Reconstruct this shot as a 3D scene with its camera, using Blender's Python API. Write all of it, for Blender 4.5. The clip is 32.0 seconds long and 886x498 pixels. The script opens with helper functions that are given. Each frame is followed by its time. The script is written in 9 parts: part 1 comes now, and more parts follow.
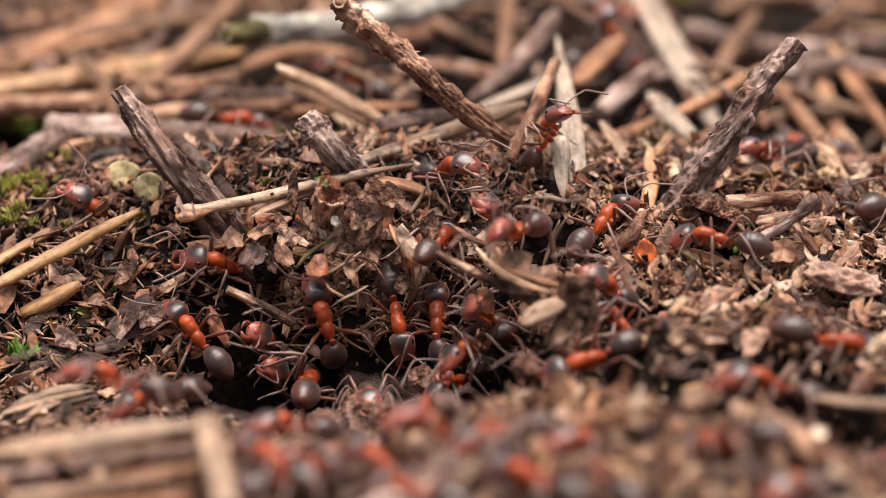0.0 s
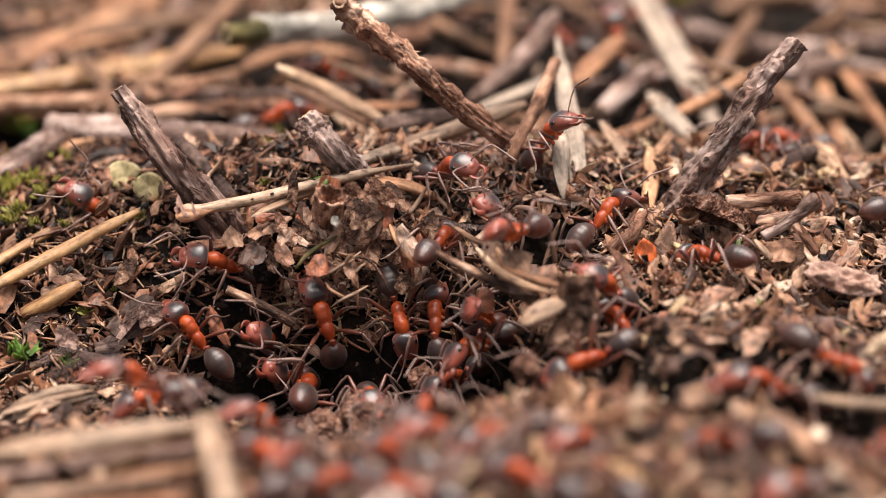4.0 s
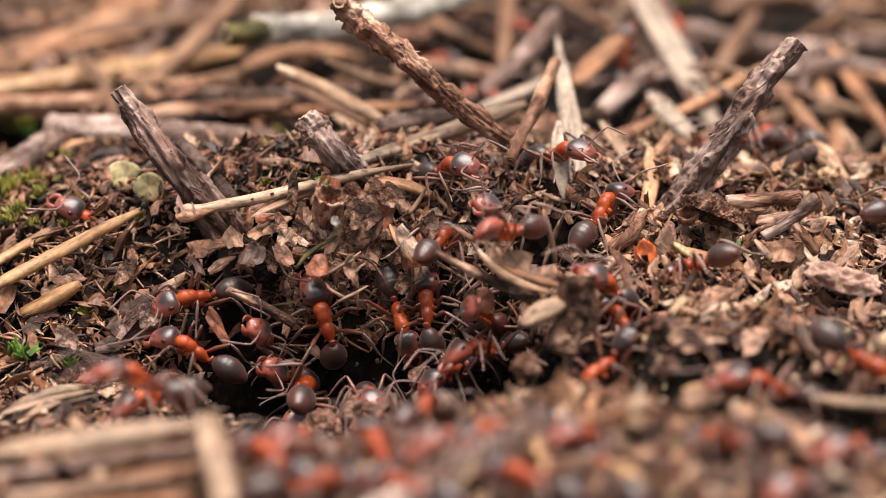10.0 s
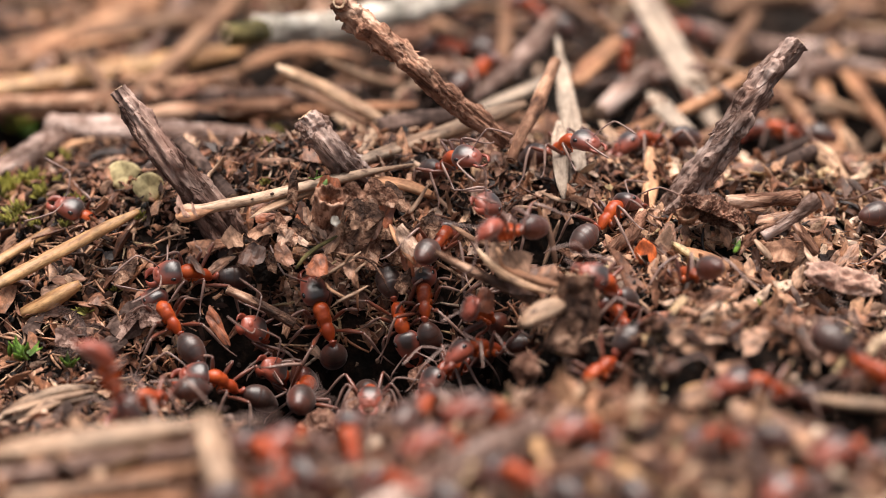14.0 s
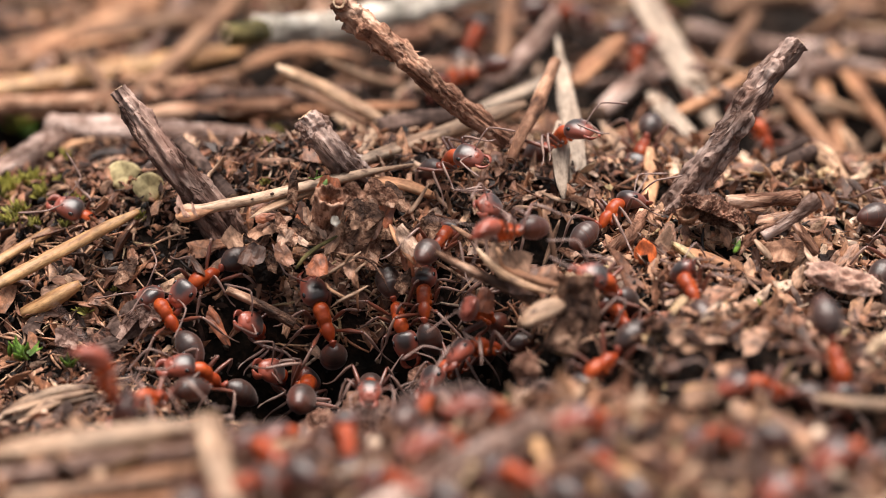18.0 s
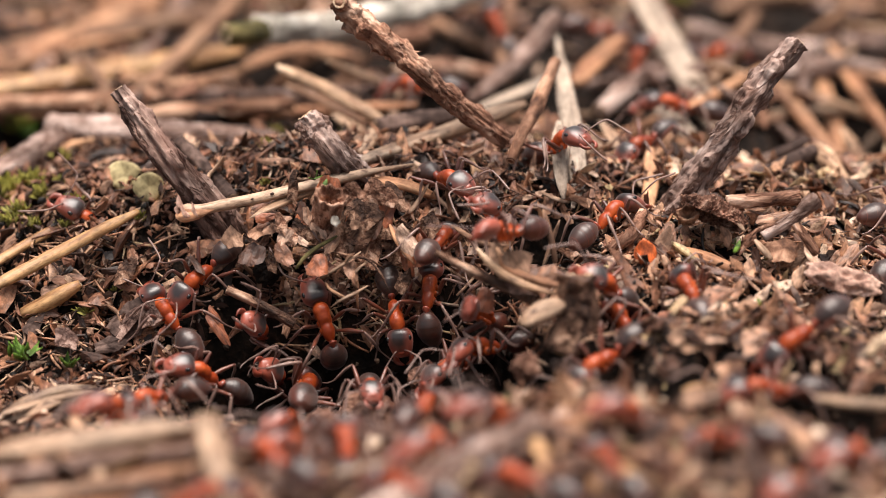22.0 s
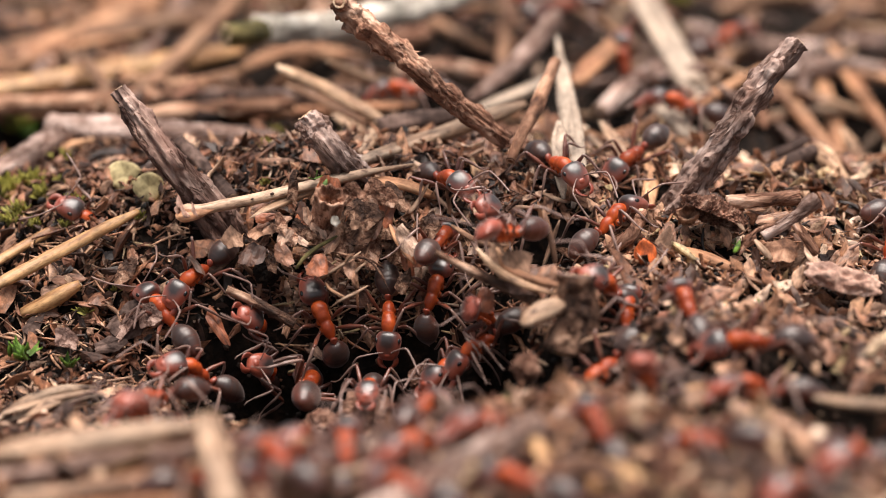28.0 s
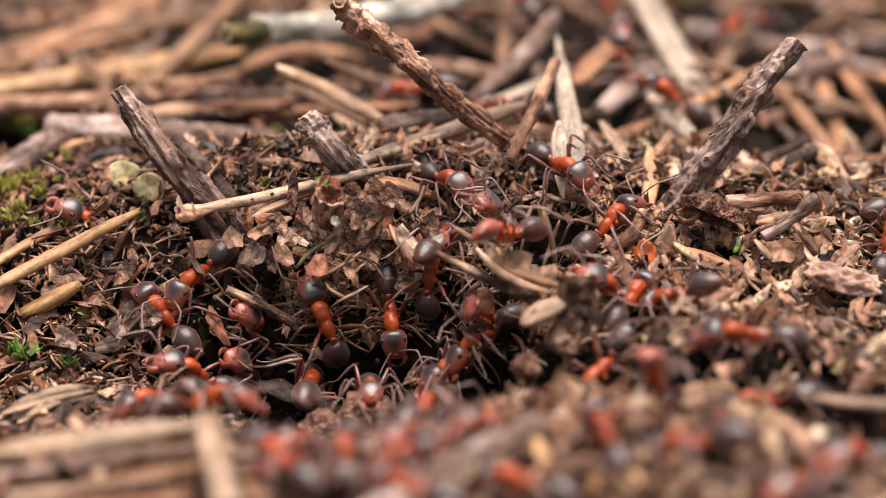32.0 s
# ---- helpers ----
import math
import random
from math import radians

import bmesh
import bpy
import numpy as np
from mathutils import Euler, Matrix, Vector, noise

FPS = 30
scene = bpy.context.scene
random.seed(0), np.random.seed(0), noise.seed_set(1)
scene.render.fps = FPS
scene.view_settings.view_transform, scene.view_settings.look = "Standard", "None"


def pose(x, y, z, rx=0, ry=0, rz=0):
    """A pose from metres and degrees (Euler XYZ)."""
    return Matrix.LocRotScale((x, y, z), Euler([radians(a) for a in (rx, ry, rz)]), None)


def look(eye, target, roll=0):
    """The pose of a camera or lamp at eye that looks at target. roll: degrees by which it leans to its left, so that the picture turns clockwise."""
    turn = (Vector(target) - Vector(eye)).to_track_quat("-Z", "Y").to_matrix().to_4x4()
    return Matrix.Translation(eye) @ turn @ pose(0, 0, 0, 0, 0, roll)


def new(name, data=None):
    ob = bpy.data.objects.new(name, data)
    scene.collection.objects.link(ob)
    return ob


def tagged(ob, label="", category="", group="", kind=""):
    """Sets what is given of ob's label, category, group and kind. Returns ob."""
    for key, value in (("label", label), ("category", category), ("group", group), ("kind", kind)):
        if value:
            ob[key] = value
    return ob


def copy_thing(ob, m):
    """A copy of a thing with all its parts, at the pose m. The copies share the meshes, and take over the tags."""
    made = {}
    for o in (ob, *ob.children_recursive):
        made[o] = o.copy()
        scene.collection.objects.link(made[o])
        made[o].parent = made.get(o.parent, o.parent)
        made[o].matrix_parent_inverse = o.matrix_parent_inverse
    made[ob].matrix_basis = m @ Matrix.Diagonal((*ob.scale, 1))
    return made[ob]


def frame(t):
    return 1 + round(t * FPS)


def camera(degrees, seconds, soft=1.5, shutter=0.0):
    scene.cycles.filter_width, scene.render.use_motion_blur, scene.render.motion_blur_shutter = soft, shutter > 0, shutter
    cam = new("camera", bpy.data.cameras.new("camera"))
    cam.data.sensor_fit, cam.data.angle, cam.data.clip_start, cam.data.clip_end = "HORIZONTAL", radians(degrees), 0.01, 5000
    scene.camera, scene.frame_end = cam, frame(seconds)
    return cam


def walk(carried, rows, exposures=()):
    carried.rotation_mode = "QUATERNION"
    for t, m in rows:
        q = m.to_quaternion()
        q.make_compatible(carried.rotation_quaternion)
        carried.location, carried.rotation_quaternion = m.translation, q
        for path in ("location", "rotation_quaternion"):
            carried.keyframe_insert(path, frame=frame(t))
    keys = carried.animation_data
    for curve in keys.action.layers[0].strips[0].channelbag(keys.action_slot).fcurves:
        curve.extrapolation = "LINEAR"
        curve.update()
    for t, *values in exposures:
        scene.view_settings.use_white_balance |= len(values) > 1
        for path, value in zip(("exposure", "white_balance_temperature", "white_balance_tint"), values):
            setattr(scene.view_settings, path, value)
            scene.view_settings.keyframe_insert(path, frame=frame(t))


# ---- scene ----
cam = camera(20.0, 32.0, soft=1.0)
STAND = look((0, -0.16689, 0.06743), (0, 0, 0))
walk(cam, [(0.0, STAND), (32.0, STAND)], exposures=[(0.0, 1.15), (1.0, 1.21), (2.5, 1.25), (6.0, 1.27), (32.0, 1.27)])
cam.data.dof.use_dof = True
cam.data.dof.focus_distance = 0.1797
cam.data.dof.aperture_fstop = 17.0

# ---- light: an overcast sky ----
SUN_UP, SUN_TURN = 85.0, 20.0
world = bpy.data.worlds.new("overcast")
world.use_nodes = True
scene.world = world
sky = world.node_tree.nodes.new("ShaderNodeTexSky")
sky.sky_type, sky.sun_disc = "NISHITA", False
sky.sun_elevation, sky.sun_rotation = radians(SUN_UP), radians(SUN_TURN)
sky.air_density, sky.dust_density, sky.ozone_density = 1.0, 1.0, 1.0
pale = world.node_tree.nodes.new("ShaderNodeHueSaturation")
pale.inputs["Saturation"].default_value = 0.28
world.node_tree.links.new(sky.outputs[0], pale.inputs["Color"])
world.node_tree.links.new(pale.outputs[0], world.node_tree.nodes["Background"].inputs[0])
world.node_tree.nodes["Background"].inputs[1].default_value = 0.05
sun = new("sun", bpy.data.lights.new("sun", "SUN"))
sun.data.energy, sun.data.angle, sun.data.color = 3.1, radians(48), (1.0, 0.9, 0.825)
sun_to = Vector((math.sin(radians(SUN_TURN)) * math.cos(radians(SUN_UP)), math.cos(radians(SUN_TURN)) * math.cos(radians(SUN_UP)), math.sin(radians(SUN_UP))))
sun.matrix_world = look(sun_to, (0, 0, 0))

# ---- materials ----
MM = 0.001


def nodes_of(name):
    m = bpy.data.materials.new(name)
    m.use_nodes = True
    t = m.node_tree
    return m, t, t.nodes["Principled BSDF"], t.links


def ramp(t, source, stops):
    r = t.nodes.new("ShaderNodeValToRGB")
    while len(r.color_ramp.elements) < len(stops):
        r.color_ramp.elements.new(0.5)
    for e, (p, col) in zip(r.color_ramp.elements, stops):
        e.position, e.color = p, (*col, 1)
    t.links.new(source, r.inputs[0])
    return r.outputs[0]


def tex_noise(t, scale, detail=5.0, rough=0.6, stretch=(1, 1, 1), distort=0.0):
    c = t.nodes.new("ShaderNodeTexCoord")
    mp = t.nodes.new("ShaderNodeMapping")
    mp.inputs["Scale"].default_value = stretch
    n = t.nodes.new("ShaderNodeTexNoise")
    n.inputs["Scale"].default_value, n.inputs["Detail"].default_value = scale, detail
    n.inputs["Roughness"].default_value, n.inputs["Distortion"].default_value = rough, distort
    t.links.new(c.outputs["Object"], mp.inputs[0])
    t.links.new(mp.outputs[0], n.inputs["Vector"])
    return n.outputs[0]


def mixed(t, a, b, how="MULTIPLY", fac=1.0):
    x = t.nodes.new("ShaderNodeMix")
    x.data_type, x.blend_type = "RGBA", how
    if isinstance(fac, float):
        x.inputs[0].default_value = fac
    else:
        t.links.new(fac, x.inputs[0])
    for k, v in ((6, a), (7, b)):
        if isinstance(v, tuple):
            x.inputs[k].default_value = (*v, 1)
        else:
            t.links.new(v, x.inputs[k])
    return x.outputs[2]


def bumped(t, shader, height, strength, mm):
    b = t.nodes.new("ShaderNodeBump")
    b.inputs["Strength"].default_value, b.inputs["Distance"].default_value = strength, mm * MM
    t.links.new(height, b.inputs["Height"])
    t.links.new(b.outputs[0], shader.inputs["Normal"])


def weathered(name, stops, rough=0.85, grain=900, stretch=(1, 1, 1), bump=0.12, blotch=160, vary="", tint=0.5, gloss=0.3, crack=0.0, fleck=0.0):
    """Dead plant matter: grain along it, blotches over it, pieces that differ."""
    m, t, sh, ln = nodes_of(name)
    fine = tex_noise(t, grain, 6, 0.65, stretch)
    big = tex_noise(t, blotch, 4, 0.6)
    col = ramp(t, fine, stops)
    col = mixed(t, col, ramp(t, big, [(0.3, (1 - tint,) * 3), (0.65, (1.15, 1.1, 1.05))]))
    speck = tex_noise(t, grain * 3.3, 4, 0.7, (1, 1, max(stretch[2], 0.35)))
    col = mixed(t, col, ramp(t, speck, [(0.34, (0.55, 0.51, 0.49)), (0.5, (0.98, 0.98, 0.98)), (0.66, (1.22, 1.22, 1.22))]))
    if vary:
        if vary == "island":
            src = t.nodes.new("ShaderNodeNewGeometry").outputs["Random Per Island"]
        else:
            src = t.nodes.new("ShaderNodeObjectInfo").outputs["Random"]
        col = mixed(t, col, ramp(t, src, [(0.0, (0.45, 0.42, 0.42)), (0.4, (0.85, 0.8, 0.78)), (0.7, (1.1, 0.95, 0.85)), (1.0, (1.5, 1.4, 1.3))]))
    if fleck:
        col = mixed(t, col, ramp(t, tex_noise(t, fleck, 2, 0.5, (1, 1, 0.3)), [(0.33, (0.26, 0.19, 0.17)), (0.385, (1.0, 1.0, 1.0))]))
    relief = fine
    if crack:
        split = ramp(t, tex_noise(t, crack, 5, 0.6, stretch, 0.6), [(0.43, (1.02, 1.02, 1.02)), (0.475, (0.62, 0.52, 0.48)), (0.495, (0.55, 0.45, 0.41)), (0.525, (1.18, 1.18, 1.18)), (0.6, (1.05, 1.05, 1.05))])
        col = mixed(t, col, split)
        relief = mixed(t, fine, split)
    ln.new(col, sh.inputs["Base Color"])
    sh.inputs["Roughness"].default_value = rough
    sh.inputs["Specular IOR Level"].default_value = gloss
    bumped(t, sh, relief, 0.9, bump)
    return m


def litter_paint(name, stops, rough=0.55, bump=0.06, gloss=0.5, source="island"):
    """Scraps whose colour differs from piece to piece, with a grain of their own."""
    m, t, sh, ln = nodes_of(name)
    if source == "island":
        src = t.nodes.new("ShaderNodeNewGeometry").outputs["Random Per Island"]
    else:
        src = t.nodes.new("ShaderNodeObjectInfo").outputs["Random"]
    col = ramp(t, src, stops)
    fine = tex_noise(t, 2600, 6, 0.75, (1, 0.4, 1))
    mid = tex_noise(t, 700, 4, 0.65)
    col = mixed(t, col, ramp(t, fine, [(0.34, (0.3, 0.26, 0.24)), (0.5, (1, 1, 1)), (0.68, (1.6, 1.55, 1.5))]))
    col = mixed(t, col, ramp(t, mid, [(0.36, (0.4, 0.36, 0.34)), (0.56, (1.1, 1.1, 1.1))]))
    ln.new(col, sh.inputs["Base Color"])
    sh.inputs["Roughness"].default_value = rough
    sh.inputs["Specular IOR Level"].default_value = gloss
    bumped(t, sh, fine, 0.8, bump)
    return m


# darker than real humus: shade of the pit and litter gaps is painted in
SOIL_SHADED = weathered("soil", [(0.3, (0.004, 0.0025, 0.002)), (0.5, (0.009, 0.0055, 0.0036)), (0.72, (0.042, 0.023, 0.015))], 0.8, 1300, bump=0.3, blotch=220, gloss=0.15)
BARK_GREY = weathered("bark_grey", [(0.32, (0.13, 0.075, 0.058)), (0.45, (0.26, 0.172, 0.142)), (0.57, (0.38, 0.275, 0.24)), (0.72, (0.6, 0.49, 0.45))], 0.75, 620, (1, 1, 0.4), bump=0.45, crack=700)
BARK_BROWN = weathered("bark_brown", [(0.32, (0.1, 0.047, 0.03)), (0.45, (0.3, 0.15, 0.095)), (0.57, (0.5, 0.3, 0.21)), (0.72, (0.75, 0.56, 0.45))], 0.75, 620, (1, 1, 0.4), bump=0.45, crack=800)
BARK_DUSK = weathered("bark_dusk", [(0.33, (0.07, 0.036, 0.028)), (0.47, (0.17, 0.098, 0.079)), (0.6, (0.32, 0.215, 0.18)), (0.74, (0.6, 0.47, 0.42))], 0.7, 620, (1, 1, 0.3), bump=0.5, crack=700)
BARK_UMBER = weathered("bark_umber", [(0.34, (0.022, 0.011, 0.008)), (0.47, (0.1, 0.05, 0.031)), (0.6, (0.26, 0.15, 0.1)), (0.74, (0.56, 0.4, 0.3))], 0.75, 620, (1, 1, 0.5), bump=0.5, crack=800)
BARK_DARK = weathered("bark_dark", [(0.3, (0.028, 0.018, 0.016)), (0.5, (0.085, 0.056, 0.048)), (0.75, (0.2, 0.14, 0.12))], 0.8, 800, bump=0.12, gloss=0.15)
BARK_PALE = weathered("bark_pale", [(0.3, (0.16, 0.15, 0.12)), (0.48, (0.45, 0.42, 0.37)), (0.7, (0.75, 0.72, 0.66))], 0.8, 420, bump=0.15, blotch=240, tint=0.6)
BARK_TAN = weathered("bark_tan", [(0.34, (0.04, 0.0167, 0.0099)), (0.46, (0.17, 0.0791, 0.045)), (0.57, (0.35, 0.195, 0.126)), (0.72, (0.58, 0.391, 0.279))], 0.8, 420, (1, 1, 0.5), bump=0.4)
CREAM = weathered("cream_straw", [(0.32, (0.17, 0.095, 0.056)), (0.44, (0.34, 0.22, 0.145)), (0.58, (0.47, 0.335, 0.24)), (0.75, (0.62, 0.49, 0.38))], 0.6, 900, (1, 1, 0.06), bump=0.14, blotch=260, tint=0.3, gloss=0.35, fleck=1700)
CLOD = weathered("clod", [(0.34, (0.06, 0.028, 0.019)), (0.48, (0.2, 0.1, 0.07)), (0.6, (0.34, 0.2, 0.145)), (0.75, (0.6, 0.44, 0.35))], 0.9, 1500, bump=0.3, blotch=400, gloss=0.2)
MOSSY_END = weathered("mossy_bark", [(0.3, (0.03, 0.03, 0.012)), (0.5, (0.1, 0.085, 0.03)), (0.75, (0.24, 0.2, 0.09))], 0.9, 700, bump=0.15)
STRAW = weathered("straw", [(0.33, (0.1, 0.05, 0.027)), (0.43, (0.3, 0.195, 0.125)), (0.55, (0.5, 0.37, 0.26)), (0.7, (0.71, 0.59, 0.47))], 0.6, 1100, (1, 1, 0.08), bump=0.16, blotch=420, vary="object", tint=0.55, gloss=0.35, fleck=1700)
STRAW_PALE = weathered("pale_straw", [(0.33, (0.11, 0.053, 0.033)), (0.43, (0.29, 0.175, 0.117)), (0.55, (0.45, 0.3, 0.21)), (0.7, (0.64, 0.48, 0.37))], 0.65, 900, (1, 1, 0.08), bump=0.16, blotch=220, tint=0.45, gloss=0.35, fleck=1700)
STRAW_DULL = weathered("dull_straw", [(0.3, (0.1, 0.045, 0.024)), (0.45, (0.29, 0.157, 0.093)), (0.6, (0.46, 0.287, 0.18)), (0.75, (0.64, 0.475, 0.345))], 0.7, 900, (1, 1, 0.08), bump=0.16, blotch=260, vary="object", tint=0.5)
NEEDLE = weathered("needle_skin", [(0.32, (0.16, 0.06, 0.025)), (0.43, (0.4, 0.21, 0.09)), (0.58, (0.56, 0.34, 0.16)), (0.75, (0.7, 0.48, 0.26))], 0.5, 900, (1, 1, 0.12), bump=0.1, blotch=500, tint=0.4, gloss=0.45)
PALE_WOOD = weathered("pale_wood", [(0.34, (0.1, 0.072, 0.056)), (0.43, (0.33, 0.26, 0.205)), (0.57, (0.54, 0.44, 0.355)), (0.75, (0.7, 0.61, 0.52))], 0.7, 1100, (1, 1, 0.04), bump=0.2, blotch=200, tint=0.4)
PALE_FLAKE = weathered("pale_flake", [(0.3, (0.07, 0.035, 0.022)), (0.5, (0.25, 0.145, 0.096)), (0.7, (0.46, 0.31, 0.225))], 0.8, 800, (1, 0.3, 1), bump=0.3, blotch=400, tint=0.6)
BROKEN = weathered("broken_wood", [(0.3, (0.2, 0.12, 0.07)), (0.5, (0.5, 0.36, 0.24)), (0.7, (0.75, 0.6, 0.45))], 0.85, 1500, bump=0.1)
SCRAP = litter_paint("bark_scraps", [(0.0, (0.0092, 0.00428, 0.00331)), (0.28, (0.09, 0.036, 0.019)), (0.5, (0.24, 0.098, 0.048)), (0.75, (0.39, 0.187, 0.1)), (1.0, (0.6, 0.4, 0.265))])
SCRAP_DARK = litter_paint("dark_scraps", [(0.0, (0.014, 0.0064, 0.0042)), (0.28, (0.058, 0.024, 0.0145)), (0.52, (0.18, 0.075, 0.044)), (0.8, (0.33, 0.165, 0.103)), (1.0, (0.54, 0.375, 0.275))], 0.6, gloss=0.25)
SCRAP_TAN = litter_paint("tan_scraps", [(0.0, (0.02, 0.01, 0.007)), (0.24, (0.15, 0.062, 0.032)), (0.46, (0.36, 0.178, 0.092)), (0.68, (0.52, 0.315, 0.19)), (0.8, (0.46, 0.35, 0.18)), (0.88, (0.57, 0.395, 0.27)), (1.0, (0.7, 0.54, 0.41))], 0.6)
FLAKE = litter_paint("flakes", [(0.0, (0.08, 0.037, 0.024)), (0.4, (0.24, 0.108, 0.062)), (0.75, (0.4, 0.225, 0.145)), (1.0, (0.58, 0.41, 0.31))], source="object")
CRUMB = litter_paint("crumbs", [(0.0, (0.006, 0.004, 0.003)), (0.5, (0.02, 0.012, 0.008)), (0.85, (0.1, 0.055, 0.034)), (1.0, (0.3, 0.2, 0.13))], 0.75)
RED_FLAKE = litter_paint("red_flake", [(0.0, (0.2, 0.062, 0.028)), (1.0, (0.36, 0.118, 0.052))], 0.5, source="object")
HUSK = weathered("husk", [(0.32, (0.22, 0.11, 0.08)), (0.46, (0.44, 0.26, 0.2)), (0.6, (0.58, 0.39, 0.31)), (0.75, (0.7, 0.53, 0.45))], 0.65, 900, (1, 0.3, 1), bump=0.2, blotch=500, tint=0.4)
PETAL = litter_paint("bud_scales", [(0.0, (0.16, 0.07, 0.04)), (0.3, (0.34, 0.16, 0.09)), (0.6, (0.5, 0.29, 0.18)), (1.0, (0.64, 0.46, 0.34))], 0.55, bump=0.03, source="object")
BUD_RED = litter_paint("bud_red", [(0.0, (0.6, 0.13, 0.035)), (1.0, (0.66, 0.15, 0.04))], 0.4, source="object")
LEAF = weathered("yellow_leaf", [(0.3, (0.34, 0.27, 0.13)), (0.5, (0.5, 0.42, 0.22)), (0.75, (0.66, 0.57, 0.35))], 0.7, 500, bump=0.15, blotch=260, tint=0.5)
MOSS = litter_paint("moss", [(0.0, (0.03, 0.07, 0.01)), (0.5, (0.09, 0.2, 0.02)), (1.0, (0.24, 0.34, 0.06))], 0.6)
MOSS_DULL = litter_paint("dull_moss", [(0.0, (0.07, 0.07, 0.012)), (0.5, (0.22, 0.21, 0.03)), (1.0, (0.42, 0.38, 0.09))], 0.7)


def chitin(name, low, high, rough, gloss, under=None, sheen=0.0, coat=0.0, vary=0.0, plates=False, mask=None):
    """Insect shell: greyish down over a smooth shell, darker smudges, a ruddier underside; plates: pale hems; mask: the colour of a dark brow over the shell's own."""
    m, t, sh, ln = nodes_of(name)
    big = tex_noise(t, 900, 3, 0.55)
    fine = tex_noise(t, 8000, 3, 0.6, (1, 0.35, 1))
    col = ramp(t, big, [(0.36, low), (0.6, high)])
    if vary:
        col = mixed(t, col, ramp(t, t.nodes.new("ShaderNodeObjectInfo").outputs["Random"], [(0.0, (1 - vary,) * 3), (0.6, (1.0, 1.0, 1.0))]))
    sep = t.nodes.new("ShaderNodeSeparateXYZ")
    ln.new(t.nodes.new("ShaderNodeTexCoord").outputs["Object"], sep.inputs[0])

    def maths(how, a, b):
        n = t.nodes.new("ShaderNodeMath")
        n.operation = how
        for k, v in enumerate((a, b)):
            if isinstance(v, (int, float)):
                n.inputs[k].default_value = v
            else:
                ln.new(v, n.inputs[k])
        return n.outputs[0]

    if under:
        side = t.nodes.new("ShaderNodeMapRange")
        side.inputs["From Min"].default_value, side.inputs["From Max"].default_value = -0.0007, 0.00045
        ln.new(sep.outputs[2], side.inputs["Value"])
        col = mixed(t, under, col, "MIX", side.outputs[0])
    if mask:
        brow = maths("SUBTRACT", sep.outputs[2], maths("MULTIPLY", maths("ABSOLUTE", sep.outputs[0], 0), 0.62))
        brow = maths("SUBTRACT", brow, maths("MULTIPLY", sep.outputs[1], 0.4))
        brow = maths("ADD", brow, maths("MULTIPLY", maths("SUBTRACT", big, 0.5), 0.0007))
        edge = t.nodes.new("ShaderNodeMapRange")
        edge.inputs["From Min"].default_value, edge.inputs["From Max"].default_value = -0.00066, 0.00024
        ln.new(brow, edge.inputs["Value"])
        col = mixed(t, col, mask, "MIX", edge.outputs[0])
    if plates:
        run = maths("FRACT", maths("ADD", maths("MULTIPLY", sep.outputs[1], -4.2 / 0.00245), 0.35), 0)
        col = mixed(t, col, ramp(t, run, [(0.0, (0.5, 0.46, 0.46)), (0.06, (1, 1, 1)), (0.92, (1, 1, 1)), (0.975, (2.8, 2.3, 2.1)), (1.0, (0.5, 0.46, 0.46))]))
    ln.new(col, sh.inputs["Base Color"])
    ln.new(ramp(t, fine, [(0.3, (rough * 0.8,) * 3), (0.7, (rough * 1.25,) * 3)]), sh.inputs["Roughness"])
    sh.inputs["Specular IOR Level"].default_value = gloss
    sh.inputs["Coat Weight"].default_value, sh.inputs["Coat Roughness"].default_value = coat, 0.3
    sh.inputs["Sheen Weight"].default_value, sh.inputs["Sheen Roughness"].default_value = sheen, 0.45
    sh.inputs["Sheen Tint"].default_value = (1.0, 0.94, 0.93, 1)
    bumped(t, sh, fine, 0.4, 0.02)
    return m


ANT_RED = chitin("ant_red", (0.3, 0.04, 0.008), (0.67, 0.12, 0.019), 0.4, 0.4, None, 0.02, 0.0, 0.4)
ANT_HEAD = chitin("ant_head", (0.2, 0.038, 0.02), (0.42, 0.085, 0.042), 0.38, 0.9, None, 0.2, 0.0, 0.4, mask=(0.02, 0.011, 0.01))
ANT_FACE = chitin("ant_face", (0.16, 0.028, 0.014), (0.33, 0.06, 0.026), 0.38, 0.8, None, 0.04, 0.0)
ANT_GASTER = chitin("ant_gaster", (0.016, 0.0066, 0.0048), (0.05, 0.019, 0.012), 0.42, 0.75, (0.12, 0.022, 0.008), 0.14, 0.0, plates=True)
ANT_LEG = chitin("ant_leg", (0.06, 0.018, 0.011), (0.17, 0.045, 0.022), 0.36, 0.8, None, 0.05, 0.0)
ANT_SHIN = chitin("ant_shin", (0.11, 0.055, 0.042), (0.32, 0.2, 0.16), 0.36, 0.7, None, 0.05, 0.0)
ANT_FEELER = chitin("ant_feeler", (0.14, 0.08, 0.064), (0.32, 0.2, 0.165), 0.42, 0.7, None, 0.1)
ANT_EYE = chitin("ant_eye", (0.006, 0.006, 0.007), (0.012, 0.012, 0.013), 0.2, 0.7)


# ---- meshes, in millimetres ----
def mesh_of(name, verts, faces, material, smooth=True):
    me = bpy.data.meshes.new(name)
    me.from_pydata((np.asarray(verts, float) * MM).tolist(), [], faces)
    if smooth:
        me.polygons.foreach_set("use_smooth", np.ones(len(me.polygons), bool))
    me.materials.append(material)
    me.update()
    return me


def part(name, me, parent, at=None, label=""):
    ob = new(name, me)
    ob.parent = parent
    if at is not None:
        ob.matrix_basis = at
    return tagged(ob, label)


